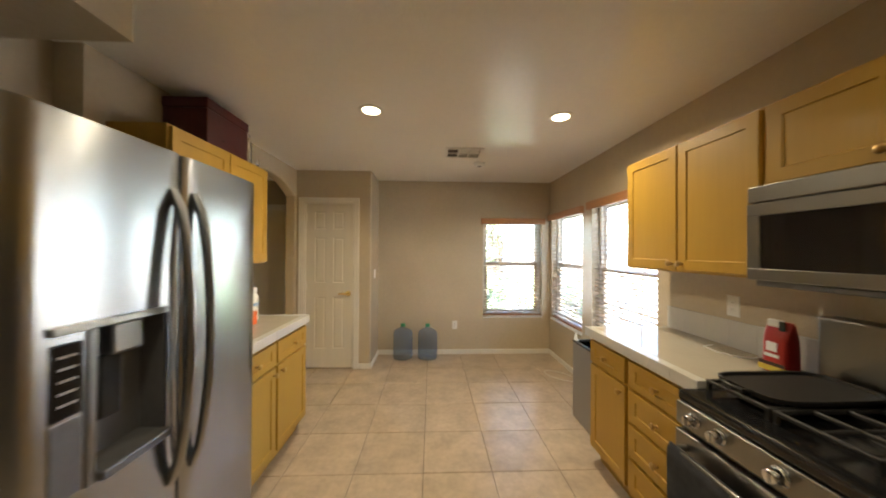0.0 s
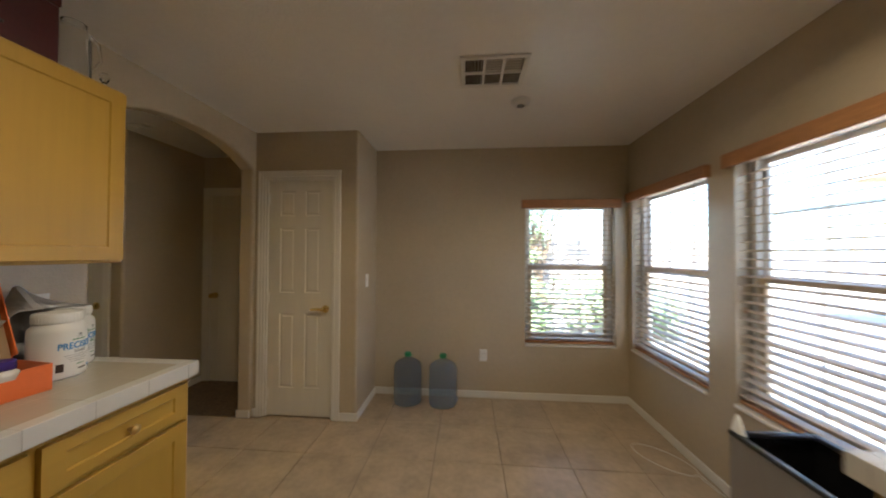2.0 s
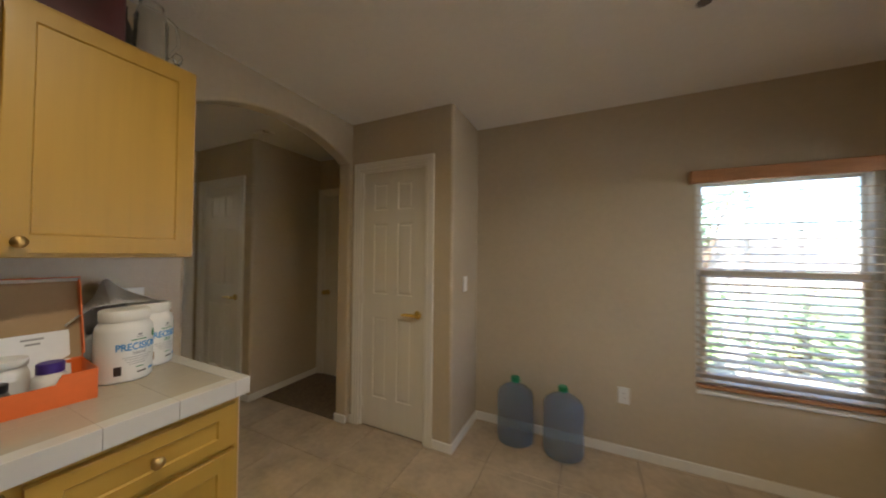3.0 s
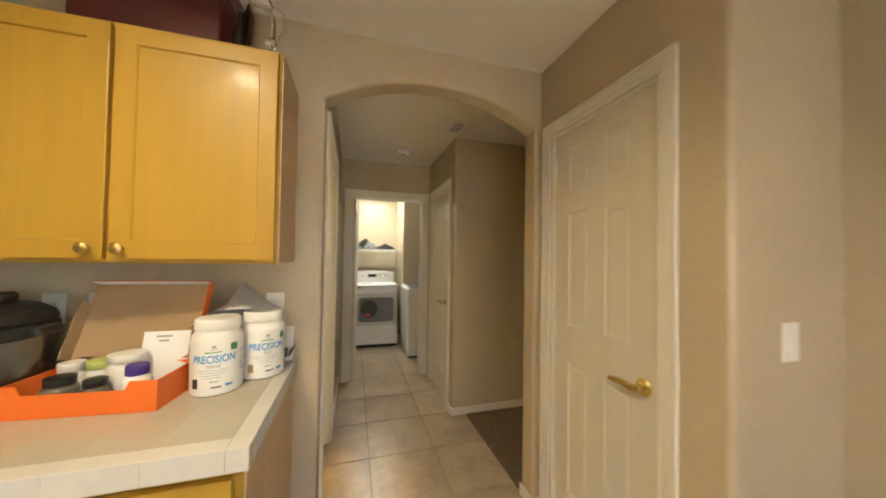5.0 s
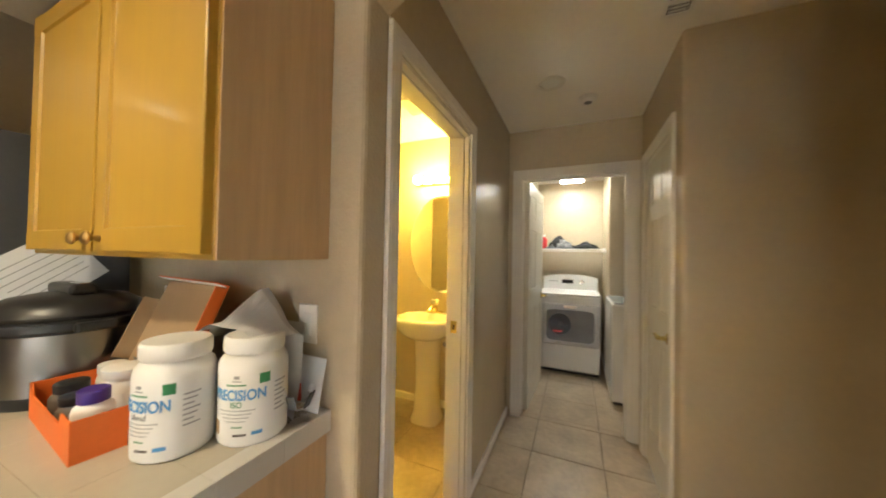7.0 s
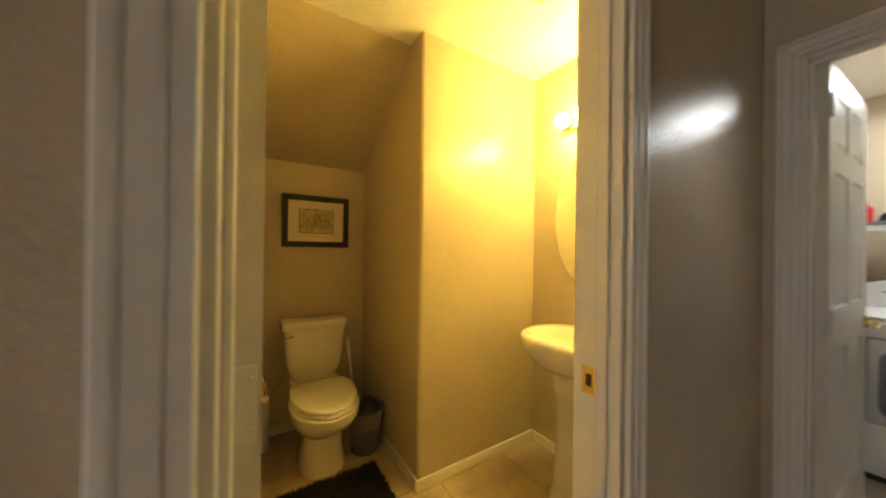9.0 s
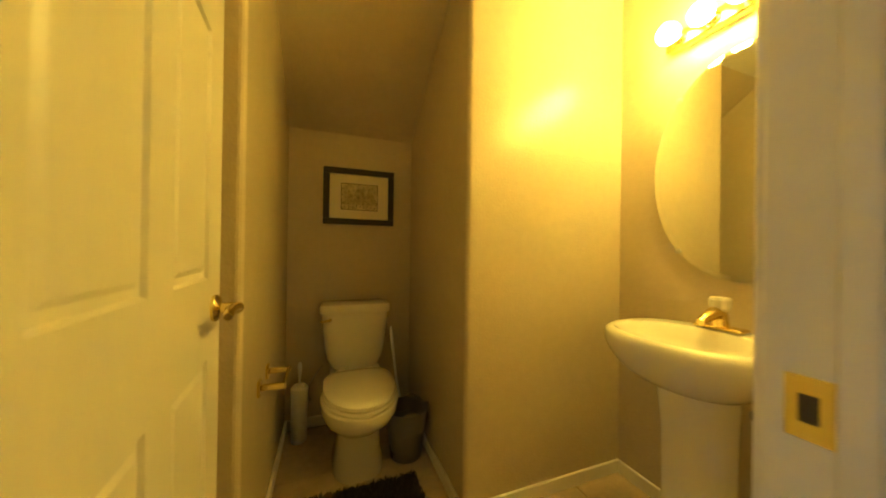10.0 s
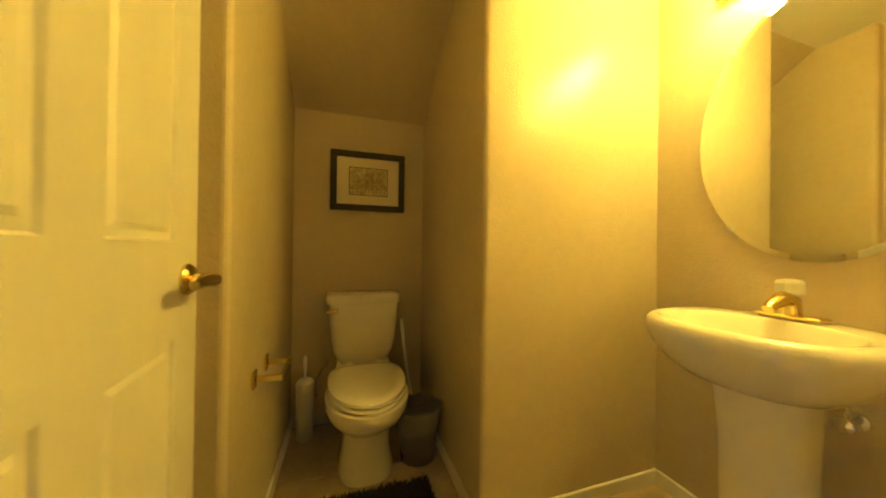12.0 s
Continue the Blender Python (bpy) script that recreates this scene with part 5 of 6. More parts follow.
# ---- ceiling fixtures ----
def can_light(x, y):
    o = thing("recessed_light", "lit recessed ceiling light with white trim", "ceiling light", "recessed kitchen lights", m=pose(x, y, H))
    part("trim_ring", lathe([(0.092, -0.0005), (0.092, -0.004), (0.086, -0.007), (0.062, -0.005), (0.060, -0.0005)], 32, cap0=False, cap1=False), TRIM, o, smooth=True)
    part("lens", lathe([(0.0595, -0.003), (0.001, -0.0035)], 28, cap0=False, cap1=True), CANGLOW, o, "glowing warm lens")
    return o


# fixtures for all four lamps, the two unseen added ones included
for cx, cy in CANS:
    can_light(cx, cy)


def detector(name, label, x, y, r=0.065, h=0.034):
    o = thing(name, label, "smoke detector", m=pose(x, y, H))
    part("base", lathe([(r, -0.0005), (r, -0.010), (r * 0.96, -0.013)], 28), PLASTIC, o, smooth=True)
    part("dome", lathe([(r * 0.90, -0.0132), (r * 0.88, -0.022), (r * 0.62, -h), (0.002, -h - 0.001)], 28), PLASTIC, o, smooth=True)
    part("grille", lathe([(r * 0.42, -h - 0.0008), (r * 0.40, -h - 0.003), (0.002, -h - 0.003)], 20), GREYPL, o)
    return o


detector("smoke_detector", "round white smoke detector on kitchen ceiling", 0.878, 3.43)
detector("smoke_detector", "round white smoke detector on hall ceiling", -2.874, 3.29, 0.06)
o = thing("recessed_light", "unlit recessed hall light with white trim", "ceiling light", m=pose(-2.605, 3.07, H))
part("trim_ring", lathe([(0.085, -0.0005), (0.085, -0.004), (0.078, -0.007), (0.058, -0.005), (0.056, -0.0005)], 28, cap0=False, cap1=False), TRIM, o, smooth=True)
part("lens", lathe([(0.0555, -0.003), (0.001, -0.0035)], 24, cap0=False, cap1=True), PLASTIC, o)


def vent(name, label, x0, x1, y0, y1, nx=3, ny=2, z=H, f=0.028, n=5):
    o = thing(name, label, "air vent", m=pose((x0 + x1) / 2, (y0 + y1) / 2, z))
    w, d = (x1 - x0) / 2, (y1 - y0) / 2
    # flat dark sheet colours in the shade of the duct behind the slats
    part("backing", boxes((-w + f, w - f, -d + f, d - f, -0.002, -0.0006)), RECESS_SHADE, o)
    part("frame", boxes((-w, w, -d, -d + f, -0.012, -0.0005), (-w, w, d - f, d, -0.012, -0.0005), (-w, -w + f, -d + f, d - f, -0.012, -0.0005), (w - f, w, -d + f, d - f, -0.012, -0.0005), bevel=0.003), TRIM, o)
    iw, idp = 2 * (w - f), 2 * (d - f)
    for i in range(1, nx):
        x = -w + f + iw * i / nx
        part("divider", boxes((x - 0.007, x + 0.007, -d + f, d - f, -0.012, -0.0025)), TRIM, o)
    for j in range(1, ny):
        y = -d + f + idp * j / ny
        part("divider", boxes((-w + f, w - f, y - 0.007, y + 0.007, -0.0125, -0.0026)), TRIM, o)
    for i in range(nx):
        for j in range(ny):
            cx0, cx1 = -w + f + iw * i / nx + 0.007, -w + f + iw * (i + 1) / nx - 0.007
            cy0, cy1 = -d + f + idp * j / ny + 0.007, -d + f + idp * (j + 1) / ny - 0.007
            for k in range(n):
                if i == 0:
                    x = cx0 + (cx1 - cx0) * (k + 0.5) / n
                    s = part("slat", box(bmesh.new(), -0.0008, 0.0008, cy0, cy1, -0.0095, -0.0025), TRIM, o)
                    s.location = (x, 0, 0)
                else:
                    y = cy0 + (cy1 - cy0) * (k + 0.5) / n
                    s = part("slat", box(bmesh.new(), cx0, cx1, -0.0035, 0.0035, -0.0006, 0.0006), TRIM, o)
                    s.location = (0, y, -0.0065)
                    s.rotation_euler.x = radians(48 if j else -48)
    return o


vent("ceiling_vent", "white louvred air vent in kitchen ceiling", 0.478, 0.848, 2.925, 3.225)
vent("ceiling_vent", "small white air vent in hall ceiling", -2.235, -2.058, 3.562, 3.667, 2, 1, f=0.012, n=3)


# ---- dining corner ----
def water_bottle(x, y, turn):
    o = thing("water_bottle", "empty blue five-gallon water bottle with green cap", "water bottle", "water bottles by the wall", m=pose(x, y, 0.001, rz=turn))
    prof = [(0.105, 0.0), (0.128, 0.012), (0.134, 0.035), (0.134, 0.09), (0.1285, 0.097), (0.1285, 0.105), (0.134, 0.112), (0.134, 0.175), (0.128, 0.183), (0.128, 0.192), (0.134, 0.20), (0.134, 0.265), (0.1285, 0.273), (0.1285, 0.282), (0.134, 0.29), (0.133, 0.335), (0.122, 0.365), (0.085, 0.395), (0.040, 0.412), (0.028, 0.42), (0.027, 0.445)]
    inner = [(max(0.004, r - 0.003), z + (0.004 if i == 0 else 0)) for i, (r, z) in enumerate(prof)][::-1]
    part("shell", lathe(prof + inner, 36, cap0=True, cap1=True), WATERBLUE, o, smooth=True)
    part("cap", lathe([(0.031, 0.43), (0.032, 0.432), (0.032, 0.462), (0.027, 0.467), (0.002, 0.468)], 20), GREEN, o, "green push cap", True)
    part("pull_tab", boxes((0.028, 0.046, -0.008, 0.008, 0.433, 0.437), bevel=0.001), GREEN, o)
    return o


water_bottle(-0.035, 4.20, 20)
water_bottle(0.30, 4.185, 140)

tc = thing("trash_can", "slim grey steel trash can with open black rim", "trash can")
TX0, TX1, TY0, TY1, TZ = 1.605, 1.93, 2.20, 2.70, 0.66
CANSTEEL = surface("grey_steel", (0.34, 0.33, 0.335), 0.42, 0.6, vary=0.05, stretch=(20, 20, 1))
for x0, x1, y0, y1 in ((TX0, TX0 + 0.006, TY0, TY1), (TX1 - 0.006, TX1, TY0, TY1), (TX0 + 0.0061, TX1 - 0.0061, TY0, TY0 + 0.006), (TX0 + 0.0061, TX1 - 0.0061, TY1 - 0.006, TY1)):
    part("side_panel", boxes((x0, x1, y0, y1, 0.012, TZ), bevel=0.0015), CANSTEEL, tc)
part("bottom_panel", boxes((TX0 + 0.0061, TX1 - 0.0061, TY0 + 0.0061, TY1 - 0.0061, 0.012, 0.02)), CANSTEEL, tc)
part("rim", boxes((TX0 - 0.004, TX0 + 0.024, TY0 - 0.004, TY1 + 0.004, TZ + 0.0005, TZ + 0.018), (TX1 - 0.024, TX1 + 0.004, TY0 - 0.004, TY1 + 0.004, TZ + 0.0005, TZ + 0.018), (TX0 + 0.024, TX1 - 0.024, TY0 - 0.004, TY0 + 0.024, TZ + 0.0005, TZ + 0.018), (TX0 + 0.024, TX1 - 0.024, TY1 - 0.024, TY1 + 0.004, TZ + 0.0005, TZ + 0.018), bevel=0.004), BLACKPL, tc)
part("liner_bag", boxes((TX0 + 0.0062, TX0 + 0.010, TY0 + 0.0062, TY1 - 0.0062, 0.05, TZ), (TX1 - 0.010, TX1 - 0.0062, TY0 + 0.0062, TY1 - 0.0062, 0.05, TZ), (TX0 + 0.010, TX1 - 0.010, TY0 + 0.0062, TY0 + 0.010, 0.05, TZ), (TX0 + 0.010, TX1 - 0.010, TY1 - 0.010, TY1 - 0.0062, 0.05, TZ), (TX0 + 0.010, TX1 - 0.010, TY0 + 0.010, TY1 - 0.010, 0.05, 0.30)), BLACK, tc, "glossy black bin liner")
part("foot", boxes((TX0 + 0.01, TX1 - 0.01, TY0 + 0.01, TY1 - 0.01, 0.0005, 0.0118)), BLACKPL, tc)
part("bag_corner", loft([(TX0 + 0.02, TY1 - 0.02, TZ + 0.0185, 0.012, 0.03, 3), (TX0 + 0.02, TY1 - 0.015, TZ + 0.05, 0.009, 0.02, 3), (TX0 + 0.025, TY1 - 0.01, TZ + 0.085, 0.003, 0.006, 3)], 12), PAPER, tc, "white bag end sticking up", True)
CBX0, CBY0, CBX1, CBY1 = 1.73, 3.70, 1.99, 3.42
cb2 = thing("floor_cable", "loose loop of white cable on the tile floor", "cable")
loop = [(2.015, 3.22, 0.004)]
for k in range(30):
    a = math.pi * (0.04 + 1.92 * k / 29)
    along, side = 0.5 * (1 + math.cos(a)), math.sin(a)
    loop.append((CBX0 + (CBX1 - CBX0) * along + 0.07 * side, CBY0 + (CBY1 - CBY0) * along + 0.07 * side, 0.004))
loop.append((2.0, 3.26, 0.004))
part("cord", tube(loop, 0.0028, 6), PLASTIC, cb2, smooth=True)

# ---- powder room ----
toilet = thing("toilet", "white two-piece toilet with closed seat", "toilet")
tx, ty = -1.908, 0.795
part("bowl", loft([(tx, 1.07, 0.001, 0.128, 0.185, 2.8), (tx, 1.07, 0.02, 0.131, 0.188, 2.8), (tx, 1.065, 0.11, 0.114, 0.170, 2.6), (tx, 1.065, 0.205, 0.116, 0.170, 2.4), (tx, 1.10, 0.255, 0.145, 0.205, 2.3), (tx, 1.14, 0.305, 0.174, 0.238, 2.2), (tx, 1.16, 0.355, 0.187, 0.256, 2.15), (tx, 1.16, 0.388, 0.189, 0.258, 2.15), (tx, 1.16, 0.395, 0.184, 0.253, 2.15)], 40), PORCELAIN, toilet, smooth=True)
part("tank_shelf", loft([(tx, 0.90, 0.30, 0.09, 0.15, 4), (tx, 0.86, 0.39, 0.150, 0.165, 5), (tx, 0.86, 0.405, 0.145, 0.16, 5)], 28), PORCELAIN, toilet, smooth=True)
tank = part("tank", loft([(tx, ty, 0.406, 0.11, 0.075, 5), (tx, ty, 0.428, 0.140, 0.085, 5), (tx, ty, 0.48, 0.166, 0.092, 5), (tx, ty, 0.545, 0.178, 0.095, 5), (tx, ty, 0.744, 0.194, 0.098, 6)], 36), PORCELAIN, toilet, smooth=True)
part("tank_lid", loft([(tx, ty, 0.7445, 0.200, 0.102, 7), (tx, ty, 0.750, 0.205, 0.105, 7), (tx, ty, 0.784, 0.206, 0.106, 7), (tx, ty, 0.796, 0.200, 0.101, 7), (tx, ty, 0.799, 0.188, 0.092, 7)], 40), PORCELAIN, toilet, smooth=True)
fl = part("flush_lever", tube([(tx + 0.145, ty + 0.097, 0.716), (tx + 0.145, ty + 0.115, 0.716), (tx + 0.160, ty + 0.121, 0.716), (tx + 0.198, ty + 0.119, 0.711)], [0.009, 0.008, 0.0075, 0.007], 10), BRASS, tank, "brass flush lever", True)
def seat_plate(z_rings):
    """An egg-shaped plate, squared towards the tank and rounded at the front."""
    bm = bmesh.new()
    rings = []
    for z, grow in z_rings:
        row = []
        for i in range(44):
            a = 2 * math.pi * i / 44
            c, s_ = math.cos(a), math.sin(a)
            k = 2 / (2.0 if s_ > 0 else 3.6)
            ry = (0.285 if s_ > 0 else 0.185) + grow
            row.append(bm.verts.new((tx + (0.181 + grow) * math.copysign(abs(c) ** k, c), 1.135 + ry * math.copysign(abs(s_) ** k, s_), z)))
        rings.append(row)
    for p, q in zip(rings, rings[1:]):
        for i in range(44):
            bm.faces.new((p[i], p[(i + 1) % 44], q[(i + 1) % 44], q[i]))
    bm.faces.new(rings[0])
    bm.faces.new(rings[-1])
    return bm


part("seat", seat_plate([(0.396, -0.006), (0.402, 0.0), (0.413, -0.002), (0.416, -0.008)]), PORCELAIN, toilet, smooth=True)
part("seat_lid", seat_plate([(0.4195, -0.008), (0.424, -0.002), (0.436, -0.003), (0.442, -0.012), (0.4445, -0.05)]), PORCELAIN, toilet, smooth=True)
for hx in (tx - 0.08, tx + 0.08):
    part("seat_hinge", boxes((hx - 0.02, hx + 0.02, 0.925, 0.953, 0.406, 0.440), bevel=0.006), PORCELAIN, toilet)
sv = thing("supply_valve", "chrome water shut-off valve on the alcove wall", "valve")
part("stem", tube([(-1.64, PA, 0.20), (-1.64, PA + 0.05, 0.20)], 0.008, 10), CHROME, sv, smooth=True)
part("oval_handle", lathe([(0.016, 0), (0.018, 0.006), (0.012, 0.012)], 14, m=Matrix.Translation((-1.64, PA + 0.05, 0.20)) @ Matrix.Rotation(radians(-90), 4, "X")), CHROME, sv, smooth=True)
part("hose", tube([(-1.64, PA + 0.03, 0.205), (-1.645, PA + 0.03, 0.27), (-1.68, PA + 0.05, 0.34), (-1.72, PA + 0.07, 0.40)], 0.005, 8), CHROME, sv, smooth=True)

br = thing("toilet_brush", "white toilet brush in a tall holder", "toilet brush", m=pose(-1.600, 0.805, 0.0015))
part("holder", lathe([(0.040, 0), (0.044, 0.006), (0.046, 0.27), (0.048, 0.300), (0.046, 0.312), (0.040, 0.316)], 24), PLASTIC, br, smooth=True)
part("collar", lathe([(0.040, 0.3165), (0.034, 0.326), (0.012, 0.332)], 20), PLASTIC, br, smooth=True)
part("brush_handle", lathe([(0.007, 0.3325), (0.006, 0.36), (0.010, 0.40), (0.012, 0.438), (0.006, 0.458)], 12), PLASTIC, br, smooth=True)
pl = thing("plunger", "plunger with white handle behind the bin", "plunger")
part("cup", lathe([(0.055, 0.002), (0.06, 0.01), (0.05, 0.05), (0.022, 0.075), (0.012, 0.085)], 20, at=(-2.218, 0.80, 0)), BLACKPL, pl, smooth=True)
part("handle", tube([(-2.216, 0.80, 0.08), (-2.168, 0.825, 0.30), (-2.128, 0.84, 0.60), (-2.125, 0.841, 0.64)], [0.008, 0.008, 0.011, 0.007], 10), PLASTIC, pl, smooth=True)
wb = thing("waste_bin", "small dark waste bin with clear liner", "waste bin", m=pose(-2.163, 1.125, 0.0015))
part("bin_body", lathe([(0.082, 0), (0.086, 0.004), (0.112, 0.255), (0.116, 0.262), (0.112, 0.262), (0.083, 0.008)], 28), SMOKE, wb, smooth=True)
bm = lathe([(0.113, 0.16), (0.1165, 0.21), (0.119, 0.262), (0.117, 0.272), (0.108, 0.268), (0.098, 0.20)], 30, cap0=False, cap1=False)
for v in bm.verts:
    k = 1 + 0.03 * math.sin(9 * math.atan2(v.co.y, v.co.x)) * (0.3 + (v.co.z - 0.16) * 8)
    v.co.x, v.co.y, v.co.z = v.co.x * k, v.co.y * k, v.co.z + 0.012 * math.sin(5 * math.atan2(v.co.y, v.co.x))
bmesh.ops.solidify(bm, geom=bm.faces[:], thickness=0.0008)
part("liner", bm, BINBAG, wb, "crumpled clear plastic liner", True)

# shag mat: backing and many short strands
MX0, MX1, MY0, MY1 = -2.165, -1.655, 1.296, 1.76
mat_ob = thing("bath_mat", "dark brown shag bath mat on the tile floor", "mat")
part("backing", boxes((MX0, MX1, MY0, MY1, 0.001, 0.008), bevel=0.003), MATPILE, mat_ob)
verts, faces = [], []
rnd = random.Random(5)
for _ in range(15000):
    x, y = rnd.uniform(MX0, MX1), rnd.uniform(MY0, MY1)
    a, ln = rnd.uniform(0, 2 * math.pi), rnd.uniform(0.012, 0.026)
    wx, wy = 0.0021 * math.cos(a), 0.0021 * math.sin(a)
    lx, ly = rnd.uniform(-0.014, 0.014), rnd.uniform(-0.014, 0.014)
    i = len(verts)
    verts += [(x - wx, y - wy, 0.008), (x + wx, y + wy, 0.008), (x + wx + lx * 0.5, y + wy + ly * 0.5, 0.008 + ln * 0.7), (x - wx + lx * 0.5, y - wy + ly * 0.5, 0.008 + ln * 0.7), (x + lx, y + ly, 0.008 + ln)]
    faces += [(i, i + 1, i + 2, i + 3), (i + 3, i + 2, i + 4)]
me = bpy.data.meshes.new("shag_surface")
me.from_pydata(verts, [], faces)
me.materials.append(MATPILE)
pile = new("shag_surface", me)
pile.parent = mat_ob
tagged(pile, "dark twisted shag strands", kind="stuff")

pf = thing("framed_picture", "black framed print of a landscape with cream mat", "picture", m=pose(-1.936, PA, 1.471))
fw, fh, fb = 0.226, 0.184, 0.039
part("frame", boxes((-fw, fw, 0.0005, 0.024, fh - fb, fh), (-fw, fw, 0.0005, 0.024, -fh, -fh + fb), (-fw, -fw + fb, 0.0005, 0.024, -fh + fb, fh - fb), (fw - fb, fw, 0.0005, 0.024, -fh + fb, fh - fb), bevel=0.005, seg=2), BLACKFRAME, pf)
part("mat_board", boxes((-fw + fb, fw - fb, 0.001, 0.012, -fh + fb, fh - fb)), MATBOARD, pf)
part("inner_line", boxes((-0.118, 0.118, 0.0122, 0.0130, -0.087, 0.087)), DARKPRINT, pf)
pr = part("print", boxes((-0.114, 0.114, 0.0132, 0.0136, -0.083, 0.083)), PRINTBG, pf, "pale engraved mountain landscape")
HILL = surface("engraved_hill", (0.44, 0.38, 0.24), 0.8, vary=0.4, scale=40, grain=120)
for k, (x0, x1, z0, z1, zm) in enumerate(((-0.112, -0.02, -0.03, -0.03, 0.045), (-0.06, 0.06, -0.03, -0.03, 0.062), (0.01, 0.112, -0.03, -0.03, 0.04))):
    hb = bmesh.new()
    a = [hb.verts.new((x, 0.0138 + 0.0003 * k, z)) for x, z in ((x0, z0), (x1, z1), ((x0 + x1) / 2 + 0.012, zm), ((x0 + x1) / 2 - 0.015, zm - 0.012))]
    hb.faces.new(a)
    part("hill", hb, HILL, pr)
part("foreground_line", boxes((-0.112, 0.112, 0.0138, 0.0141, -0.052, -0.03)), surface("engraved_field", (0.46, 0.40, 0.25), 0.8, vary=0.4, scale=60, grain=140), pr)
for k in range(9):
    x = -0.1 + 0.024 * k
    part("print_figure", boxes((x, x + 0.003, 0.0138, 0.0141, -0.075 + 0.004 * (k % 3), -0.062 + 0.004 * (k % 3))), DARKPRINT, pr)

# roll holder on the alcove side wall
tp = thing("paper_holder", "empty brass toilet-paper holder on the wall", "paper holder")
for hy in (1.32, 1.487):
    pp = part("post", boxes((AX0 - 0.012, AX0 - 0.0005, hy - 0.02, hy + 0.02, 0.583, 0.643), bevel=0.004), BRASS, tp)
    part("arm", boxes((AX0 - 0.095, AX0 - 0.0125, hy - 0.009, hy + 0.009, 0.602, 0.624), bevel=0.003), BRASS, pp)
part("roller", tube([(AX0 - 0.085, 1.329, 0.613), (AX0 - 0.085, 1.478, 0.613)], 0.007, 10), BRASS, tp, smooth=True)

# pedestal basin
SY = 2.09
sk = thing("pedestal_sink", "white porcelain pedestal sink with brass faucet", "sink")
bas = bmesh.new()
cx = PW + 0.245
rim = [(0.0, 0.672, 0.105, 0.115), (0.005, 0.690, 0.150, 0.162), (0.01, 0.726, 0.192, 0.206), (0.01, 0.772, 0.222, 0.242), (0.01, 0.805, 0.234, 0.256), (0.01, 0.828, 0.235, 0.257), (0.01, 0.843, 0.230, 0.252), (0.01, 0.852, 0.220, 0.242), (0.01, 0.855, 0.208, 0.230),
       (0.045, 0.852, 0.170, 0.205), (0.045, 0.842, 0.160, 0.195), (0.045, 0.803, 0.148, 0.178), (0.045, 0.748, 0.10, 0.125), (0.045, 0.731, 0.03, 0.04)]
part("basin", loft([(cx + dx_, SY, z, rx, ry, 2.3) for dx_, z, rx, ry in rim], 48, bm=bas), PORCELAIN, sk, smooth=True)
part("pedestal", loft([(cx - 0.02, SY + 0.012, 0.001, 0.125, 0.125, 3), (cx - 0.02, SY + 0.012, 0.02, 0.128, 0.128, 3), (cx - 0.02, SY + 0.012, 0.09, 0.102, 0.104, 3), (cx - 0.02, SY + 0.012, 0.30, 0.090, 0.092, 3), (cx - 0.02, SY + 0.012, 0.52, 0.094, 0.096, 3), (cx - 0.01, SY + 0.012, 0.698, 0.104, 0.106, 3)], 36), PORCELAIN, sk, smooth=True)
fau = part("faucet", boxes((PW + 0.055, PW + 0.115, SY - 0.075, SY + 0.075, 0.8555, 0.869), bevel=0.008, seg=3), BRASS, sk, "polished brass faucet base")
part("spout", tube([(PW + 0.085, SY, 0.869), (PW + 0.09, SY, 0.908), (PW + 0.12, SY, 0.918), (PW + 0.175, SY, 0.9), (PW + 0.195, SY, 0.888)], [0.026, 0.025, 0.022, 0.016, 0.014], 14), BRASS, fau, smooth=True)
part("faucet_knob", lathe([(0.014, 0.921), (0.027, 0.926), (0.032, 0.934), (0.033, 0.962), (0.029, 0.972), (0.010, 0.975)], 12, at=(PW + 0.085, SY, 0)), ACRYLIC, fau, "faceted clear acrylic knob")
part("knob_core", lathe([(0.014, 0.908), (0.012, 0.9205)], 12, at=(PW + 0.085, SY, 0)), BRASS, fau)
part("drain", lathe([(0.024, 0.7315), (0.026, 0.736), (0.008, 0.738)], 16, at=(cx + 0.045, SY, 0)), BRASS, sk, smooth=True)
part("lift_rod", tube([(PW + 0.065, SY, 0.869), (PW + 0.065, SY, 0.898)], 0.003, 8), BRASS, fau)
va = thing("supply_valve", "chrome shut-off valve under the sink", "valve")
part("stem", tube([(PW, 2.19, 0.585), (PW + 0.06, 2.19, 0.585)], 0.009, 10), CHROME, va, smooth=True)
part("escutcheon", lathe([(0.026, 0), (0.024, 0.006), (0.012, 0.010)], 16, m=Matrix.Translation((PW, 2.19, 0.585)) @ Matrix.Rotation(radians(90), 4, "Y")), CHROME, va, smooth=True)
part("oval_handle", lathe([(0.018, 0), (0.023, 0.008), (0.021, 0.018), (0.008, 0.023)], 16, m=Matrix.Translation((PW + 0.06, 2.19, 0.585)) @ Matrix.Rotation(radians(90), 4, "Y")), CHROME, va, smooth=True)
part("hose", tube([(PW + 0.045, 2.19, 0.59), (PW + 0.045, 2.185, 0.66), (PW + 0.06, 2.15, 0.72)], 0.005, 8), CHROME, va, smooth=True)

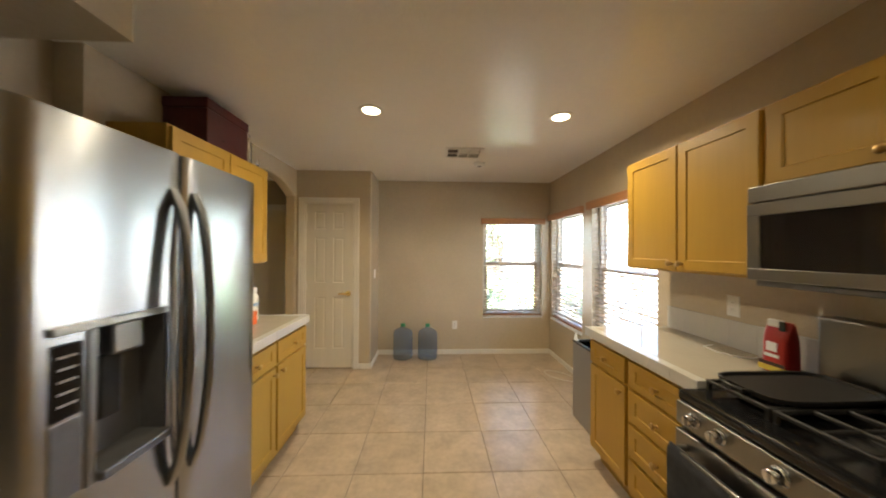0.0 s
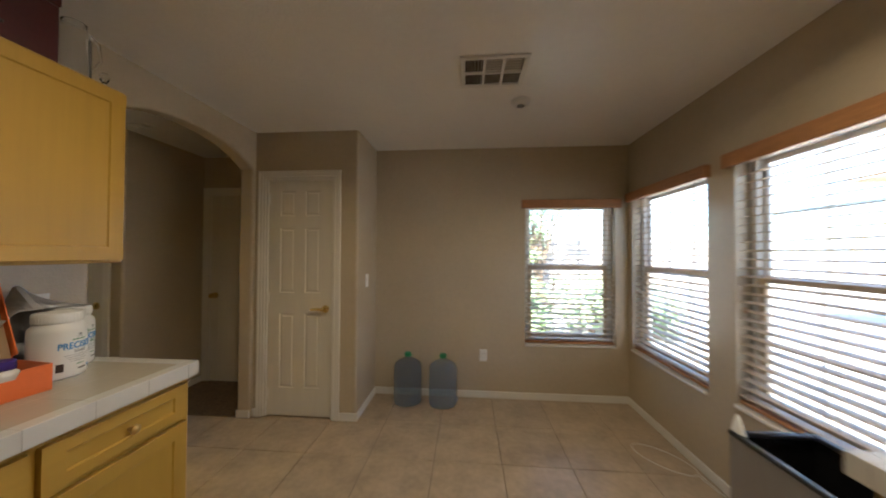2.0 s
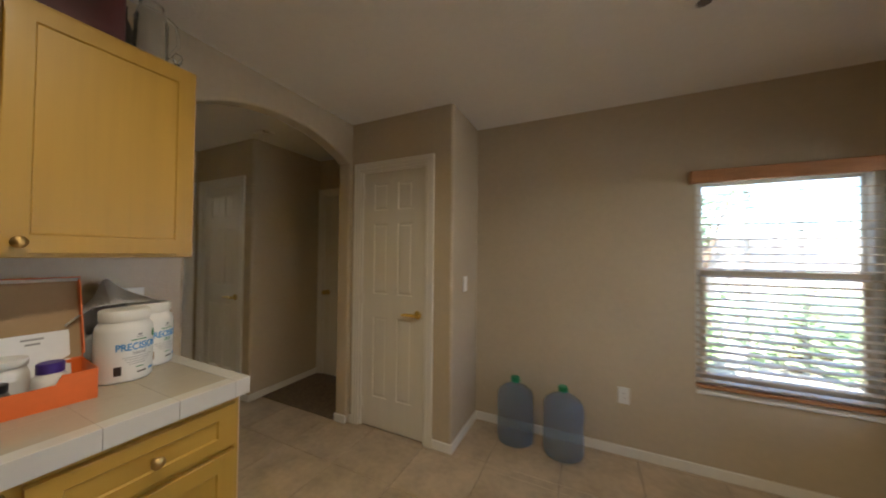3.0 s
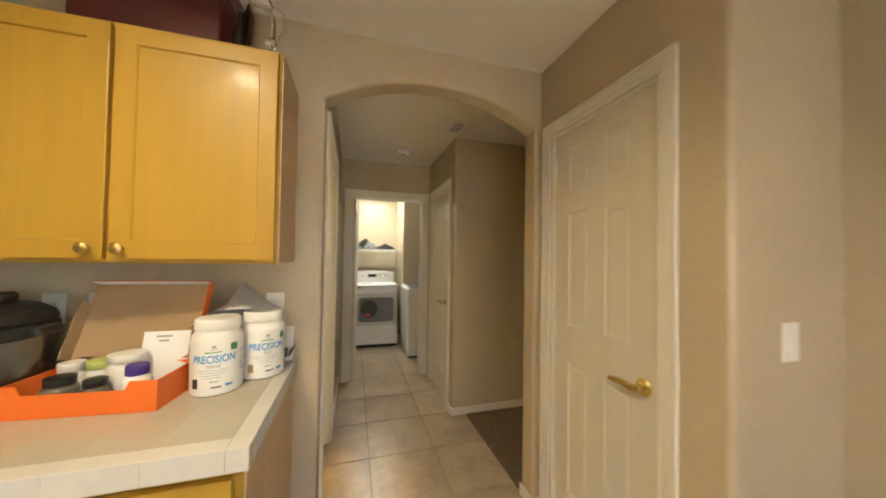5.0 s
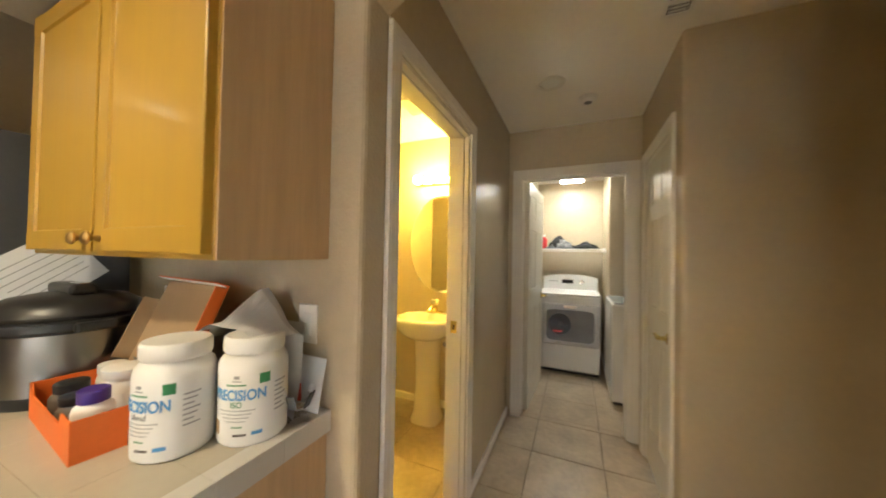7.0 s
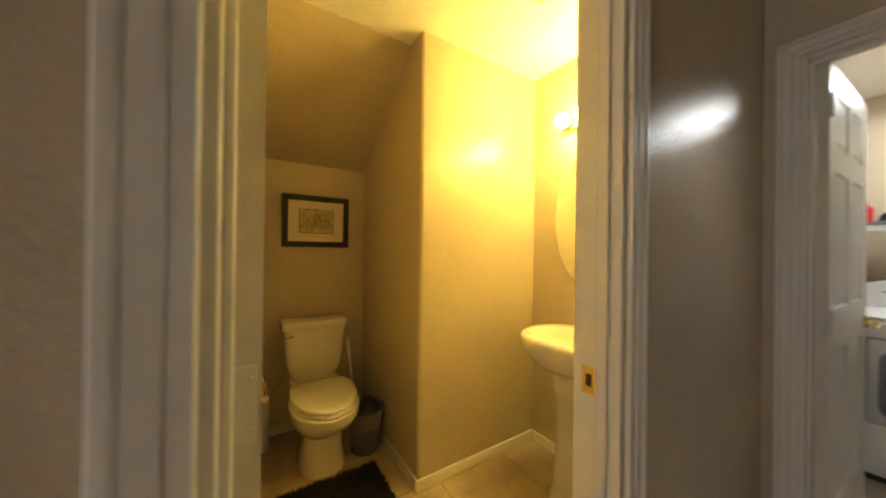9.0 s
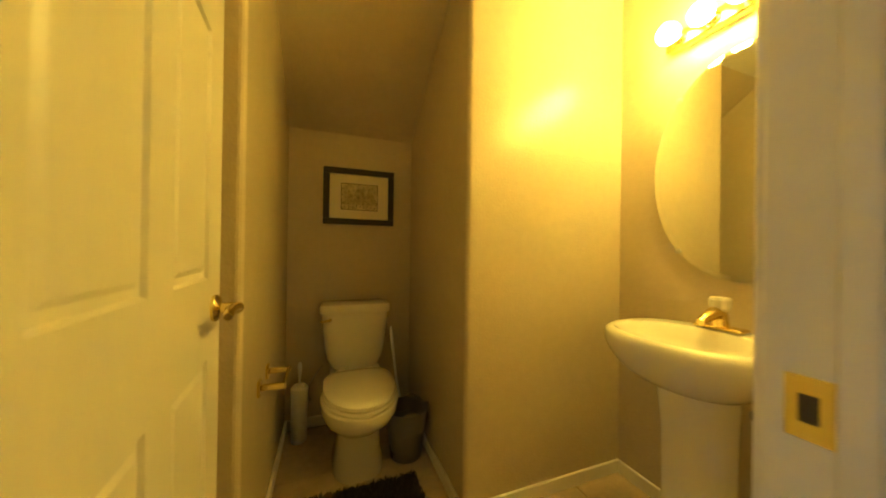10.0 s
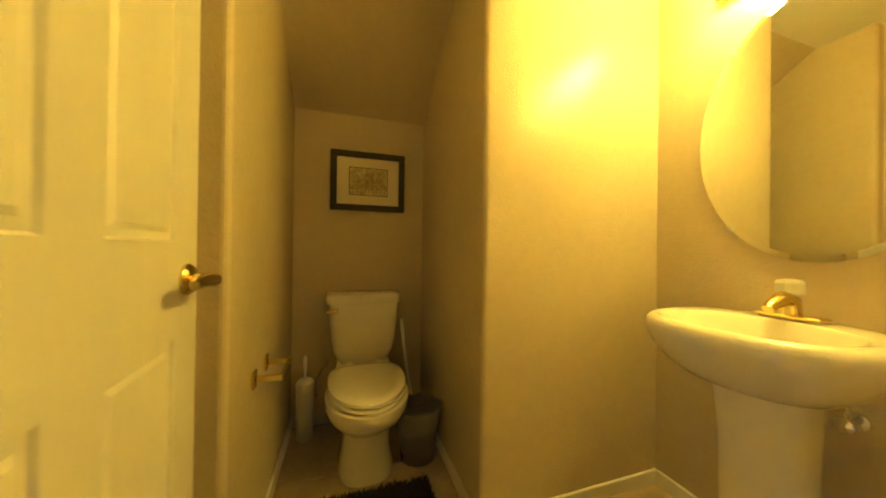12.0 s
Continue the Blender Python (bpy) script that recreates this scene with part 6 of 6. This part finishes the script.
MY = 2.110
mr = thing("oval_mirror", "frameless oval wall mirror held by clear clips", "mirror")
MZ = 1.463
bm = bmesh.new()
n = 72
fr_, md, bk = [], [], []
for i in range(n):
    a = 2 * math.pi * i / n
    y, z = math.cos(a), math.sin(a)
    fr_.append(bm.verts.new((PW + 0.0115, MY + 0.300 * y, MZ + 0.418 * z)))
    md.append(bm.verts.new((PW + 0.0085, MY + 0.318 * y, MZ + 0.438 * z)))
    bk.append(bm.verts.new((PW + 0.004, MY + 0.318 * y, MZ + 0.438 * z)))
bm.faces.new(fr_)
bm.faces.new(bk)
for i in range(n):
    j = (i + 1) % n
    bm.faces.new((fr_[i], fr_[j], md[j], md[i]))
    bm.faces.new((md[i], md[j], bk[j], bk[i]))
part("mirror_glass", bm, MIRROR, mr)
for a in (48, 132, 228, 312):
    y, z = MY + 0.316 * math.cos(radians(a)), MZ + 0.436 * math.sin(radians(a))
    part("mirror_clip", box(bmesh.new(), PW + 0.001, PW + 0.018, y - 0.010, y + 0.010, z - 0.009, z + 0.009, bevel=0.003), ACRYLIC, mr, "clear plastic clip")

vl = thing("vanity_light", "brass vanity light bar with four lit globe bulbs", "wall light")
part("bar", boxes((PW + 0.0005, PW + 0.045, 1.86, 2.33, 2.0, 2.07), bevel=0.008, seg=2), BRASS, vl, "polished brass bar")
for k in range(4):
    y = 1.917 + 0.119 * k
    s = part("socket", lathe([(0.026, 0.0455), (0.024, 0.062), (0.018, 0.07)], 18, m=Matrix.Translation((PW, y, 2.035)) @ Matrix.Rotation(radians(90), 4, "Y")), BRASS, vl, smooth=True)
    part("bulb", lathe([(0.016, 0.0705), (0.024, 0.082), (0.038, 0.10), (0.041, 0.118), (0.036, 0.14), (0.020, 0.155), (0.002, 0.159)], 20, m=Matrix.Translation((PW, y, 2.035)) @ Matrix.Rotation(radians(90), 4, "Y")), BULB, vl, "glowing globe bulb", True)

o = thing("exhaust_fan", "square white exhaust fan grille in ceiling", "exhaust fan", m=pose(-2.553, 2.175, H))
part("grille_frame", boxes((-0.12, 0.12, -0.12, -0.10, -0.014, -0.0005), (-0.12, 0.12, 0.10, 0.12, -0.014, -0.0005), (-0.12, -0.10, -0.10, 0.10, -0.014, -0.0005), (0.10, 0.12, -0.10, 0.10, -0.014, -0.0005), bevel=0.003), PLASTIC, o)
part("backing", boxes((-0.10, 0.10, -0.10, 0.10, -0.003, -0.0008)), GREYPL, o)
for k in range(12):
    y = -0.092 + 0.0167 * k
    part("slat", boxes((-0.10, 0.10, y - 0.0045, y + 0.0045, -0.013, -0.009)), PLASTIC, o)

# ---- laundry ----
dy = thing("dryer", "white front-loading dryer with grey glass door", "dryer")
D0, D1, DF, DB = 2.822, 3.492, -4.50, -5.18
part("cabinet", boxes((DB, DF - 0.012, D0, D1, 0.035, 0.905), bevel=0.012, seg=3), ENAMEL, dy)
part("top", boxes((DB, DF + 0.006, D0 - 0.003, D1 + 0.003, 0.9055, 0.93), bevel=0.008, seg=2), ENAMEL, dy)
bm = bmesh.new()
for i in range(17):
    u = -1 + 2 * i / 16
    y = (D0 + D1) / 2 + u * (D1 - D0) / 2
    zt = 1.085 + 0.04 * (1 - abs(u) ** 3)
    for x in (DB + 0.002, DB + 0.10):
        bm.verts.new((x if x < DB + 0.05 else DB + 0.13, y, 0.9305))
        bm.verts.new((x, y, zt))
bm.verts.ensure_lookup_table()
for i in range(16):
    a, b = bm.verts[4 * i:4 * i + 4], bm.verts[4 * i + 4:4 * i + 8]
    for p, q in ((2, 3), (0, 1), (1, 3), (0, 2)):
        bm.faces.new((a[p], a[q], b[q], b[p]))
bm.faces.new([bm.verts[k] for k in (0, 1, 3, 2)])
bm.faces.new([bm.verts[64 + k] for k in (0, 1, 3, 2)])
cons = part("console", bm, ENAMEL, dy, smooth=True)
ft_m = Matrix.Translation((DB + 0.122, 0, 0.98))
part("display", boxes((DB + 0.110, DB + 0.124, 3.06, 3.20, 1.01, 1.06), bevel=0.002), DARKGLASS, cons)
part("dial", lathe([(0.030, 0), (0.028, 0.02), (0.004, 0.022)], 20, m=Matrix.Translation((DB + 0.108, 3.30, 1.03)) @ Matrix.Rotation(radians(82), 4, "Y")), CHROME, cons, smooth=True)
for k in range(4):
    part("button", boxes((DB + 0.109, DB + 0.119, 2.90 + 0.03 * k, 2.918 + 0.03 * k, 1.03, 1.04), bevel=0.001), GREYPL, cons)
front = part("front_panel", boxes((DF - 0.0115, DF, D0 + 0.004, D1 - 0.004, 0.05, 0.90), bevel=0.006, seg=2), ENAMEL, dy)
ddr = part("door", boxes((DF + 0.0005, DF + 0.022, 2.865, 3.475, 0.335, 0.815), bevel=0.018, seg=3), surface("silver_grey_plastic", (0.52, 0.52, 0.53), 0.3, 0.3, vary=0.03), dy, "silver grey door frame")
bm = bmesh.new()
loft([(0, 0, 0.0, 0.258, 0.182, 9), (0, 0, 0.005, 0.254, 0.178, 9)], 40, bm=bm)
bmesh.ops.transform(bm, matrix=Matrix.Translation((DF + 0.0223, 3.17, 0.565)) @ Matrix.Rotation(radians(90), 4, "Y") @ Matrix.Rotation(radians(90), 4, "Z"), verts=bm.verts)
part("door_window", bm, surface("grey_smoked_glass", (0.16, 0.165, 0.18), 0.08, vary=0.1), ddr, "smoked glass window", True)
# flat dark disc standing in for the shaded drum behind the glass
part("drum_shade", lathe([(0.125, 0), (0.123, 0.002)], 28, m=Matrix.Translation((DF + 0.0284, 3.06, 0.58)) @ Matrix.Rotation(radians(90), 4, "Y")), DARKGLASS, ddr)
part("red_garment", boxes((DF + 0.0308, DF + 0.0316, 2.99, 3.09, 0.485, 0.505), bevel=0.0003), RED_MAT, ddr)
part("handle_plate", boxes((DF + 0.0222, DF + 0.03, 3.10, 3.24, 0.765, 0.80), bevel=0.003), CHROME, ddr)
part("plinth", boxes((DB, DF - 0.03, D0 + 0.01, D1 - 0.01, 0.001, 0.0345)), BLACKPL, dy)

ws = thing("washer", "white top-loading washing machine", "washing machine")
part("cabinet", boxes((-4.55, -3.88, 3.54, 4.22, 0.03, 0.93), bevel=0.015, seg=3), ENAMEL, ws)
part("lid", boxes((-4.53, -3.90, 3.56, 4.06, 0.9305, 0.95), bevel=0.008, seg=2), surface("grey_lid_glass", (0.34, 0.36, 0.37), 0.12, vary=0.03), ws, "tinted glass lid")
part("console", boxes((-4.55, -3.88, 4.08, 4.22, 0.9305, 1.06), bevel=0.015, seg=2), ENAMEL, ws)
part("plinth", boxes((-4.53, -3.90, 3.56, 4.20, 0.001, 0.0295)), BLACKPL, ws)

shf = thing("wire_shelf", "white wire shelf on the laundry wall", "shelf")
SZ, SX0, SX1 = 1.47, -5.388, -4.95
for k in range(3):
    x = (SX1, SX0 + 0.02, (SX0 + SX1) / 2)[k]
    part("rail", tube([(x, 2.705, SZ - 0.004), (x, 3.565, SZ - 0.004)], 0.004, 6), PLASTIC, shf)
part("lip_rail", tube([(SX1 + 0.004, 2.705, SZ - 0.032), (SX1 + 0.004, 3.565, SZ - 0.032)], 0.004, 6), PLASTIC, shf)
wire = finish("wire", tube([(SX0, 0, SZ + 0.0015), (SX1, 0, SZ + 0.0015), (SX1 + 0.006, 0, SZ - 0.004), (SX1 + 0.006, 0, SZ - 0.032)], 0.0018, 5), PLASTIC)
for k in range(34):
    w_ = new("wire", wire)
    w_.parent = shf
    w_.location = (0, 2.715 + 0.025 * k, 0)
part("end_bracket", boxes((SX1 - 0.05, SX1 + 0.012, 3.535, 3.569, SZ - 0.04, SZ + 0.012), bevel=0.004), PLASTIC, shf)


def heap(name, label, cx, cy, z, rx, ry, h, seed, material=FABRIC):
    """A loose folded heap of cloth."""
    rr = random.Random(seed)
    ph = [rr.uniform(0, 6) for _ in range(5)]
    bm = bmesh.new()
    nu, nv = 26, 9
    rings = []
    for j in range(nv):
        v = j / (nv - 1)
        row = []
        for i in range(nu):
            a = 2 * math.pi * i / nu
            rad = math.cos(v * math.pi / 2) ** 0.6 * (1 + 0.16 * math.sin(3 * a + ph[0] + 3 * v) + 0.10 * math.sin(7 * a + ph[1]))
            zz = h * (v ** 0.8) * (0.8 + 0.35 * math.sin(2 * a + ph[2])) + 0.010 * math.sin(5 * a + 9 * v + ph[3]) * (v > 0)
            row.append(bm.verts.new((cx + rx * rad * math.cos(a), cy + ry * rad * math.sin(a), z + max(0, zz))))
        rings.append(row)
    for p, q in zip(rings, rings[1:]):
        for i in range(nu):
            bm.faces.new((p[i], p[(i + 1) % nu], q[(i + 1) % nu], q[i]))
    bm.faces.new(rings[0])
    bm.faces.new(rings[-1])
    return solo(name, bm, material, label, "clothes", smooth=True)


heap("folded_clothes", "heap of black clothes on the wire shelf", -5.15, 3.02, SZ + 0.0035, 0.13, 0.17, 0.165, 3)
heap("folded_clothes", "flat pile of black clothes on the wire shelf", -5.12, 3.34, SZ + 0.0035, 0.12, 0.16, 0.085, 8)
heap("folded_clothes", "pale striped cloth under the black heap", -5.03, 3.00, SZ + 0.0035, 0.06, 0.17, 0.03, 11, TOWEL)
heap("folded_clothes", "grey mottled shirt on the shelf heap", -5.05, 3.06, SZ + 0.02, 0.07, 0.12, 0.09, 15, surface("mottled_grey", (0.22, 0.22, 0.23), 0.9, vary=0.9, scale=30, grain=90))
bo = thing("detergent_bottle", "red plastic bottle on the wire shelf", "bottle", m=pose(-5.10, 2.82, SZ + 0.0035))
part("body", loft([(0, 0, 0, 0.034, 0.042, 3), (0, 0, 0.12, 0.036, 0.044, 3), (0, 0, 0.15, 0.018, 0.02, 2.5), (0, 0, 0.165, 0.015, 0.015, 2)], 20), RED_MAT, bo, smooth=True)
part("cap", lathe([(0.017, 0.1655), (0.017, 0.19), (0.01, 0.195)], 14), PLASTIC, bo, smooth=True)

fx = thing("fluorescent_light", "lit rectangular fluorescent ceiling light", "ceiling light")
part("housing", boxes((-5.08, -4.46, 3.02, 3.32, H - 0.075, H - 0.0005), bevel=0.006), TRIM, fx)
part("diffuser", boxes((-5.065, -4.475, 3.035, 3.305, H - 0.084, H - 0.0755), bevel=0.003), FLUOR, fx, "glowing white diffuser")

# ---- outdoors ----
bm = bmesh.new()
bmesh.ops.create_grid(bm, x_segments=1, y_segments=1, size=900)
bmesh.ops.translate(bm, vec=(0, 0, -0.17), verts=bm.verts)
structure("ground", bm, GRAVEL, "pale gravel yard around the house", "ground")


def fence(name, x0, y0, x1, y1, h=1.75):
    o = thing(name, "tan concrete block garden wall", "garden wall")
    L = math.hypot(x1 - x0, y1 - y0)
    n = int(L / 0.4)
    ang = math.atan2(y1 - y0, x1 - x0)
    me = finish("block", box(bmesh.new(), 0.004, 0.396, -0.07, 0.07, 0.003, 0.197, bevel=0.004), BLOCK)
    part("core", box(bmesh.new(), 0, n * 0.4 + 0.2, -0.062, 0.062, -0.17, h), BLOCK, o)
    o.matrix_world = pose(x0, y0, 0, rz=math.degrees(ang))
    rows_ = int((h + 0.17) / 0.2)
    for r in range(rows_):
        for k in range(n):
            b = new("block", me)
            b.parent = o
            b.location = (k * 0.4 + (0.2 if r % 2 else 0), 0, -0.168 + r * 0.2)
    return o


fence("garden_wall", -1.0, 9.6, 7.0, 9.6)


def shrub(name, label, x, y, z0, h, r, seed, leaves=2600, trunk=0.35):
    rr = random.Random(seed)
    o = thing(name, label, "tree", m=pose(x, y, z0))
    bm = tube([(0, 0, 0), (0.04, 0.02, h * trunk * 0.6), (0.0, 0.05, h * trunk), (0.06, 0.0, h * 0.75)], [0.09 * r, 0.075 * r, 0.06 * r, 0.02], 8)
    clumps = []
    for k in range(9):
        a, u = rr.uniform(0, 6.28), rr.uniform(0.3, 1.0)
        cx_, cy_, cz_ = r * 0.62 * u * math.cos(a), r * 0.62 * u * math.sin(a), h * rr.uniform(trunk * 0.9, 0.95)
        clumps.append((cx_, cy_, cz_, r * rr.uniform(0.28, 0.5)))
        tube([(0.0, 0.03, h * trunk * rr.uniform(0.5, 1.0)), (cx_ * 0.5, cy_ * 0.5, (h * trunk + cz_) / 2), (cx_, cy_, cz_)], [0.035 * r, 0.025 * r, 0.008], 6, bm=bm)
    part("trunk", bm, BARK, o, smooth=True)
    vs_, fs_ = [], []
    for _ in range(leaves):
        c = clumps[rr.randrange(len(clumps))]
        d = Vector((rr.gauss(0, 1), rr.gauss(0, 1), rr.gauss(0, 1))).normalized() * c[3] * rr.uniform(0.35, 1.1)
        p = Vector(c[:3]) + d
        t_ = Vector((rr.gauss(0, 1), rr.gauss(0, 1), rr.gauss(0, 0.6))).normalized()
        s_ = t_.orthogonal().normalized()
        l_ = rr.uniform(0.05, 0.10)
        i_ = len(vs_)
        vs_ += [tuple(p - t_ * l_), tuple(p + s_ * l_ * 0.38), tuple(p + t_ * l_), tuple(p - s_ * l_ * 0.38)]
        fs_.append((i_, i_ + 1, i_ + 2, i_ + 3))
    me = bpy.data.meshes.new("crown")
    me.from_pydata(vs_, [], fs_)
    me.materials.append(LEAF)
    cr_ = new("crown", me)
    cr_.parent = o
    tagged(cr_, "leafy green crown", kind="stuff")
    return o


shrub("garden_tree", "young green tree beyond the far window", 2.3, 9.1, -0.17, 3.6, 1.1, 4, 1500)
for k, (x, y, h, r) in enumerate(((2.0, 7.5, 1.0, 0.75), (3.0, 7.7, 1.05, 0.85), (3.9, 7.4, 0.95, 0.7))):
    shrub("garden_shrub", "leafy green shrub bordering the gravel yard", x, y, -0.17, h, r, 20 + k, 900, 0.25)
shrub("garden_shrub", "low green shrub beyond the far window", 4.3, 9.0, -0.17, 0.9, 0.8, 9, 1000, 0.2)

nh = thing("neighbour_house", "pale stucco house beyond the side yard", "house")
NX, NY0, NY1 = 9.0, -2.0, 8.0
part("wall", boxes((NX, NX + 0.25, NY0, NY1, -0.17, 3.0), (NX + 0.25, NX + 7, NY0, NY0 + 0.25, -0.17, 3.0), (NX + 0.25, NX + 7, NY1 - 0.25, NY1, -0.17, 3.0)), STUCCO, nh)
bm = bmesh.new()
p = [bm.verts.new(c) for c in ((NX - 0.5, NY0 - 0.5, 2.95), (NX + 7.5, NY0 - 0.5, 2.95), (NX + 7.5, NY1 + 0.5, 2.95), (NX - 0.5, NY1 + 0.5, 2.95), (NX + 3.5, NY0 + 3, 4.7), (NX + 3.5, NY1 - 3, 4.7))]
for q in ((0, 1, 4), (1, 2, 5, 4), (2, 3, 5), (3, 0, 4, 5), (0, 3, 2, 1)):
    bm.faces.new([p[k] for k in q])
part("roof", bm, ROOFT, nh)
for y in (1.2, 4.2):
    wv = part("window", boxes((NX - 0.03, NX - 0.002, y, y + 0.06, 0.9, 2.1), (NX - 0.03, NX - 0.002, y + 1.14, y + 1.2, 0.9, 2.1), (NX - 0.03, NX - 0.002, y + 0.06, y + 1.14, 0.9, 0.96), (NX - 0.03, NX - 0.002, y + 0.06, y + 1.14, 2.04, 2.1)), TRIM, nh)
    part("pane", boxes((NX - 0.012, NX - 0.004, y + 0.06, y + 1.14, 0.96, 2.04)), DARKGLASS, wv)

# ---- floor tiles, laid last ----
PITCH, GX, GY = 0.4545, 0.302, 2.955
AREAS = [(XR, XA - 0.13, YB, YR), (XA - 0.13, XW, YB, 3.80), (XA, XW, 3.80, YN), (-3.4, XA - 0.13, HS - 0.12, 3.80), (-5.39, -3.4, 2.7, 4.46), (PW, XA - 0.12, PA, HS - 0.12)]
tiles = {}


def tile_mesh(w, d):
    key = (round(w, 3), round(d, 3))
    if key not in tiles:
        bm = box(bmesh.new(), -w / 2, w / 2, -d / 2, d / 2, -0.008, 0.0)
        top = [e for e in bm.edges if all(v.co.z > -1e-5 for v in e.verts)]
        bmesh.ops.bevel(bm, geom=top, offset=0.0022, segments=1, affect="EDGES")
        tiles[key] = finish("tile", bm, TILE)
    return tiles[key]


rt = random.Random(2)
for ax0, ax1, ay0, ay1 in AREAS:
    for i in range(math.floor((ax0 - GX) / PITCH), math.ceil((ax1 - GX) / PITCH)):
        for j in range(math.floor((ay0 - GY) / PITCH), math.ceil((ay1 - GY) / PITCH)):
            x0, x1 = max(ax0, GX + i * PITCH + 0.002), min(ax1, GX + (i + 1) * PITCH - 0.002)
            y0, y1 = max(ay0, GY + j * PITCH + 0.002), min(ay1, GY + (j + 1) * PITCH - 0.002)
            if x1 - x0 < 0.02 or y1 - y0 < 0.02:
                continue
            t = new("tile", tile_mesh(x1 - x0, y1 - y0))
            t.parent = floor
            t.location = ((x0 + x1) / 2, (y0 + y1) / 2, rt.uniform(-0.0006, 0.0002))
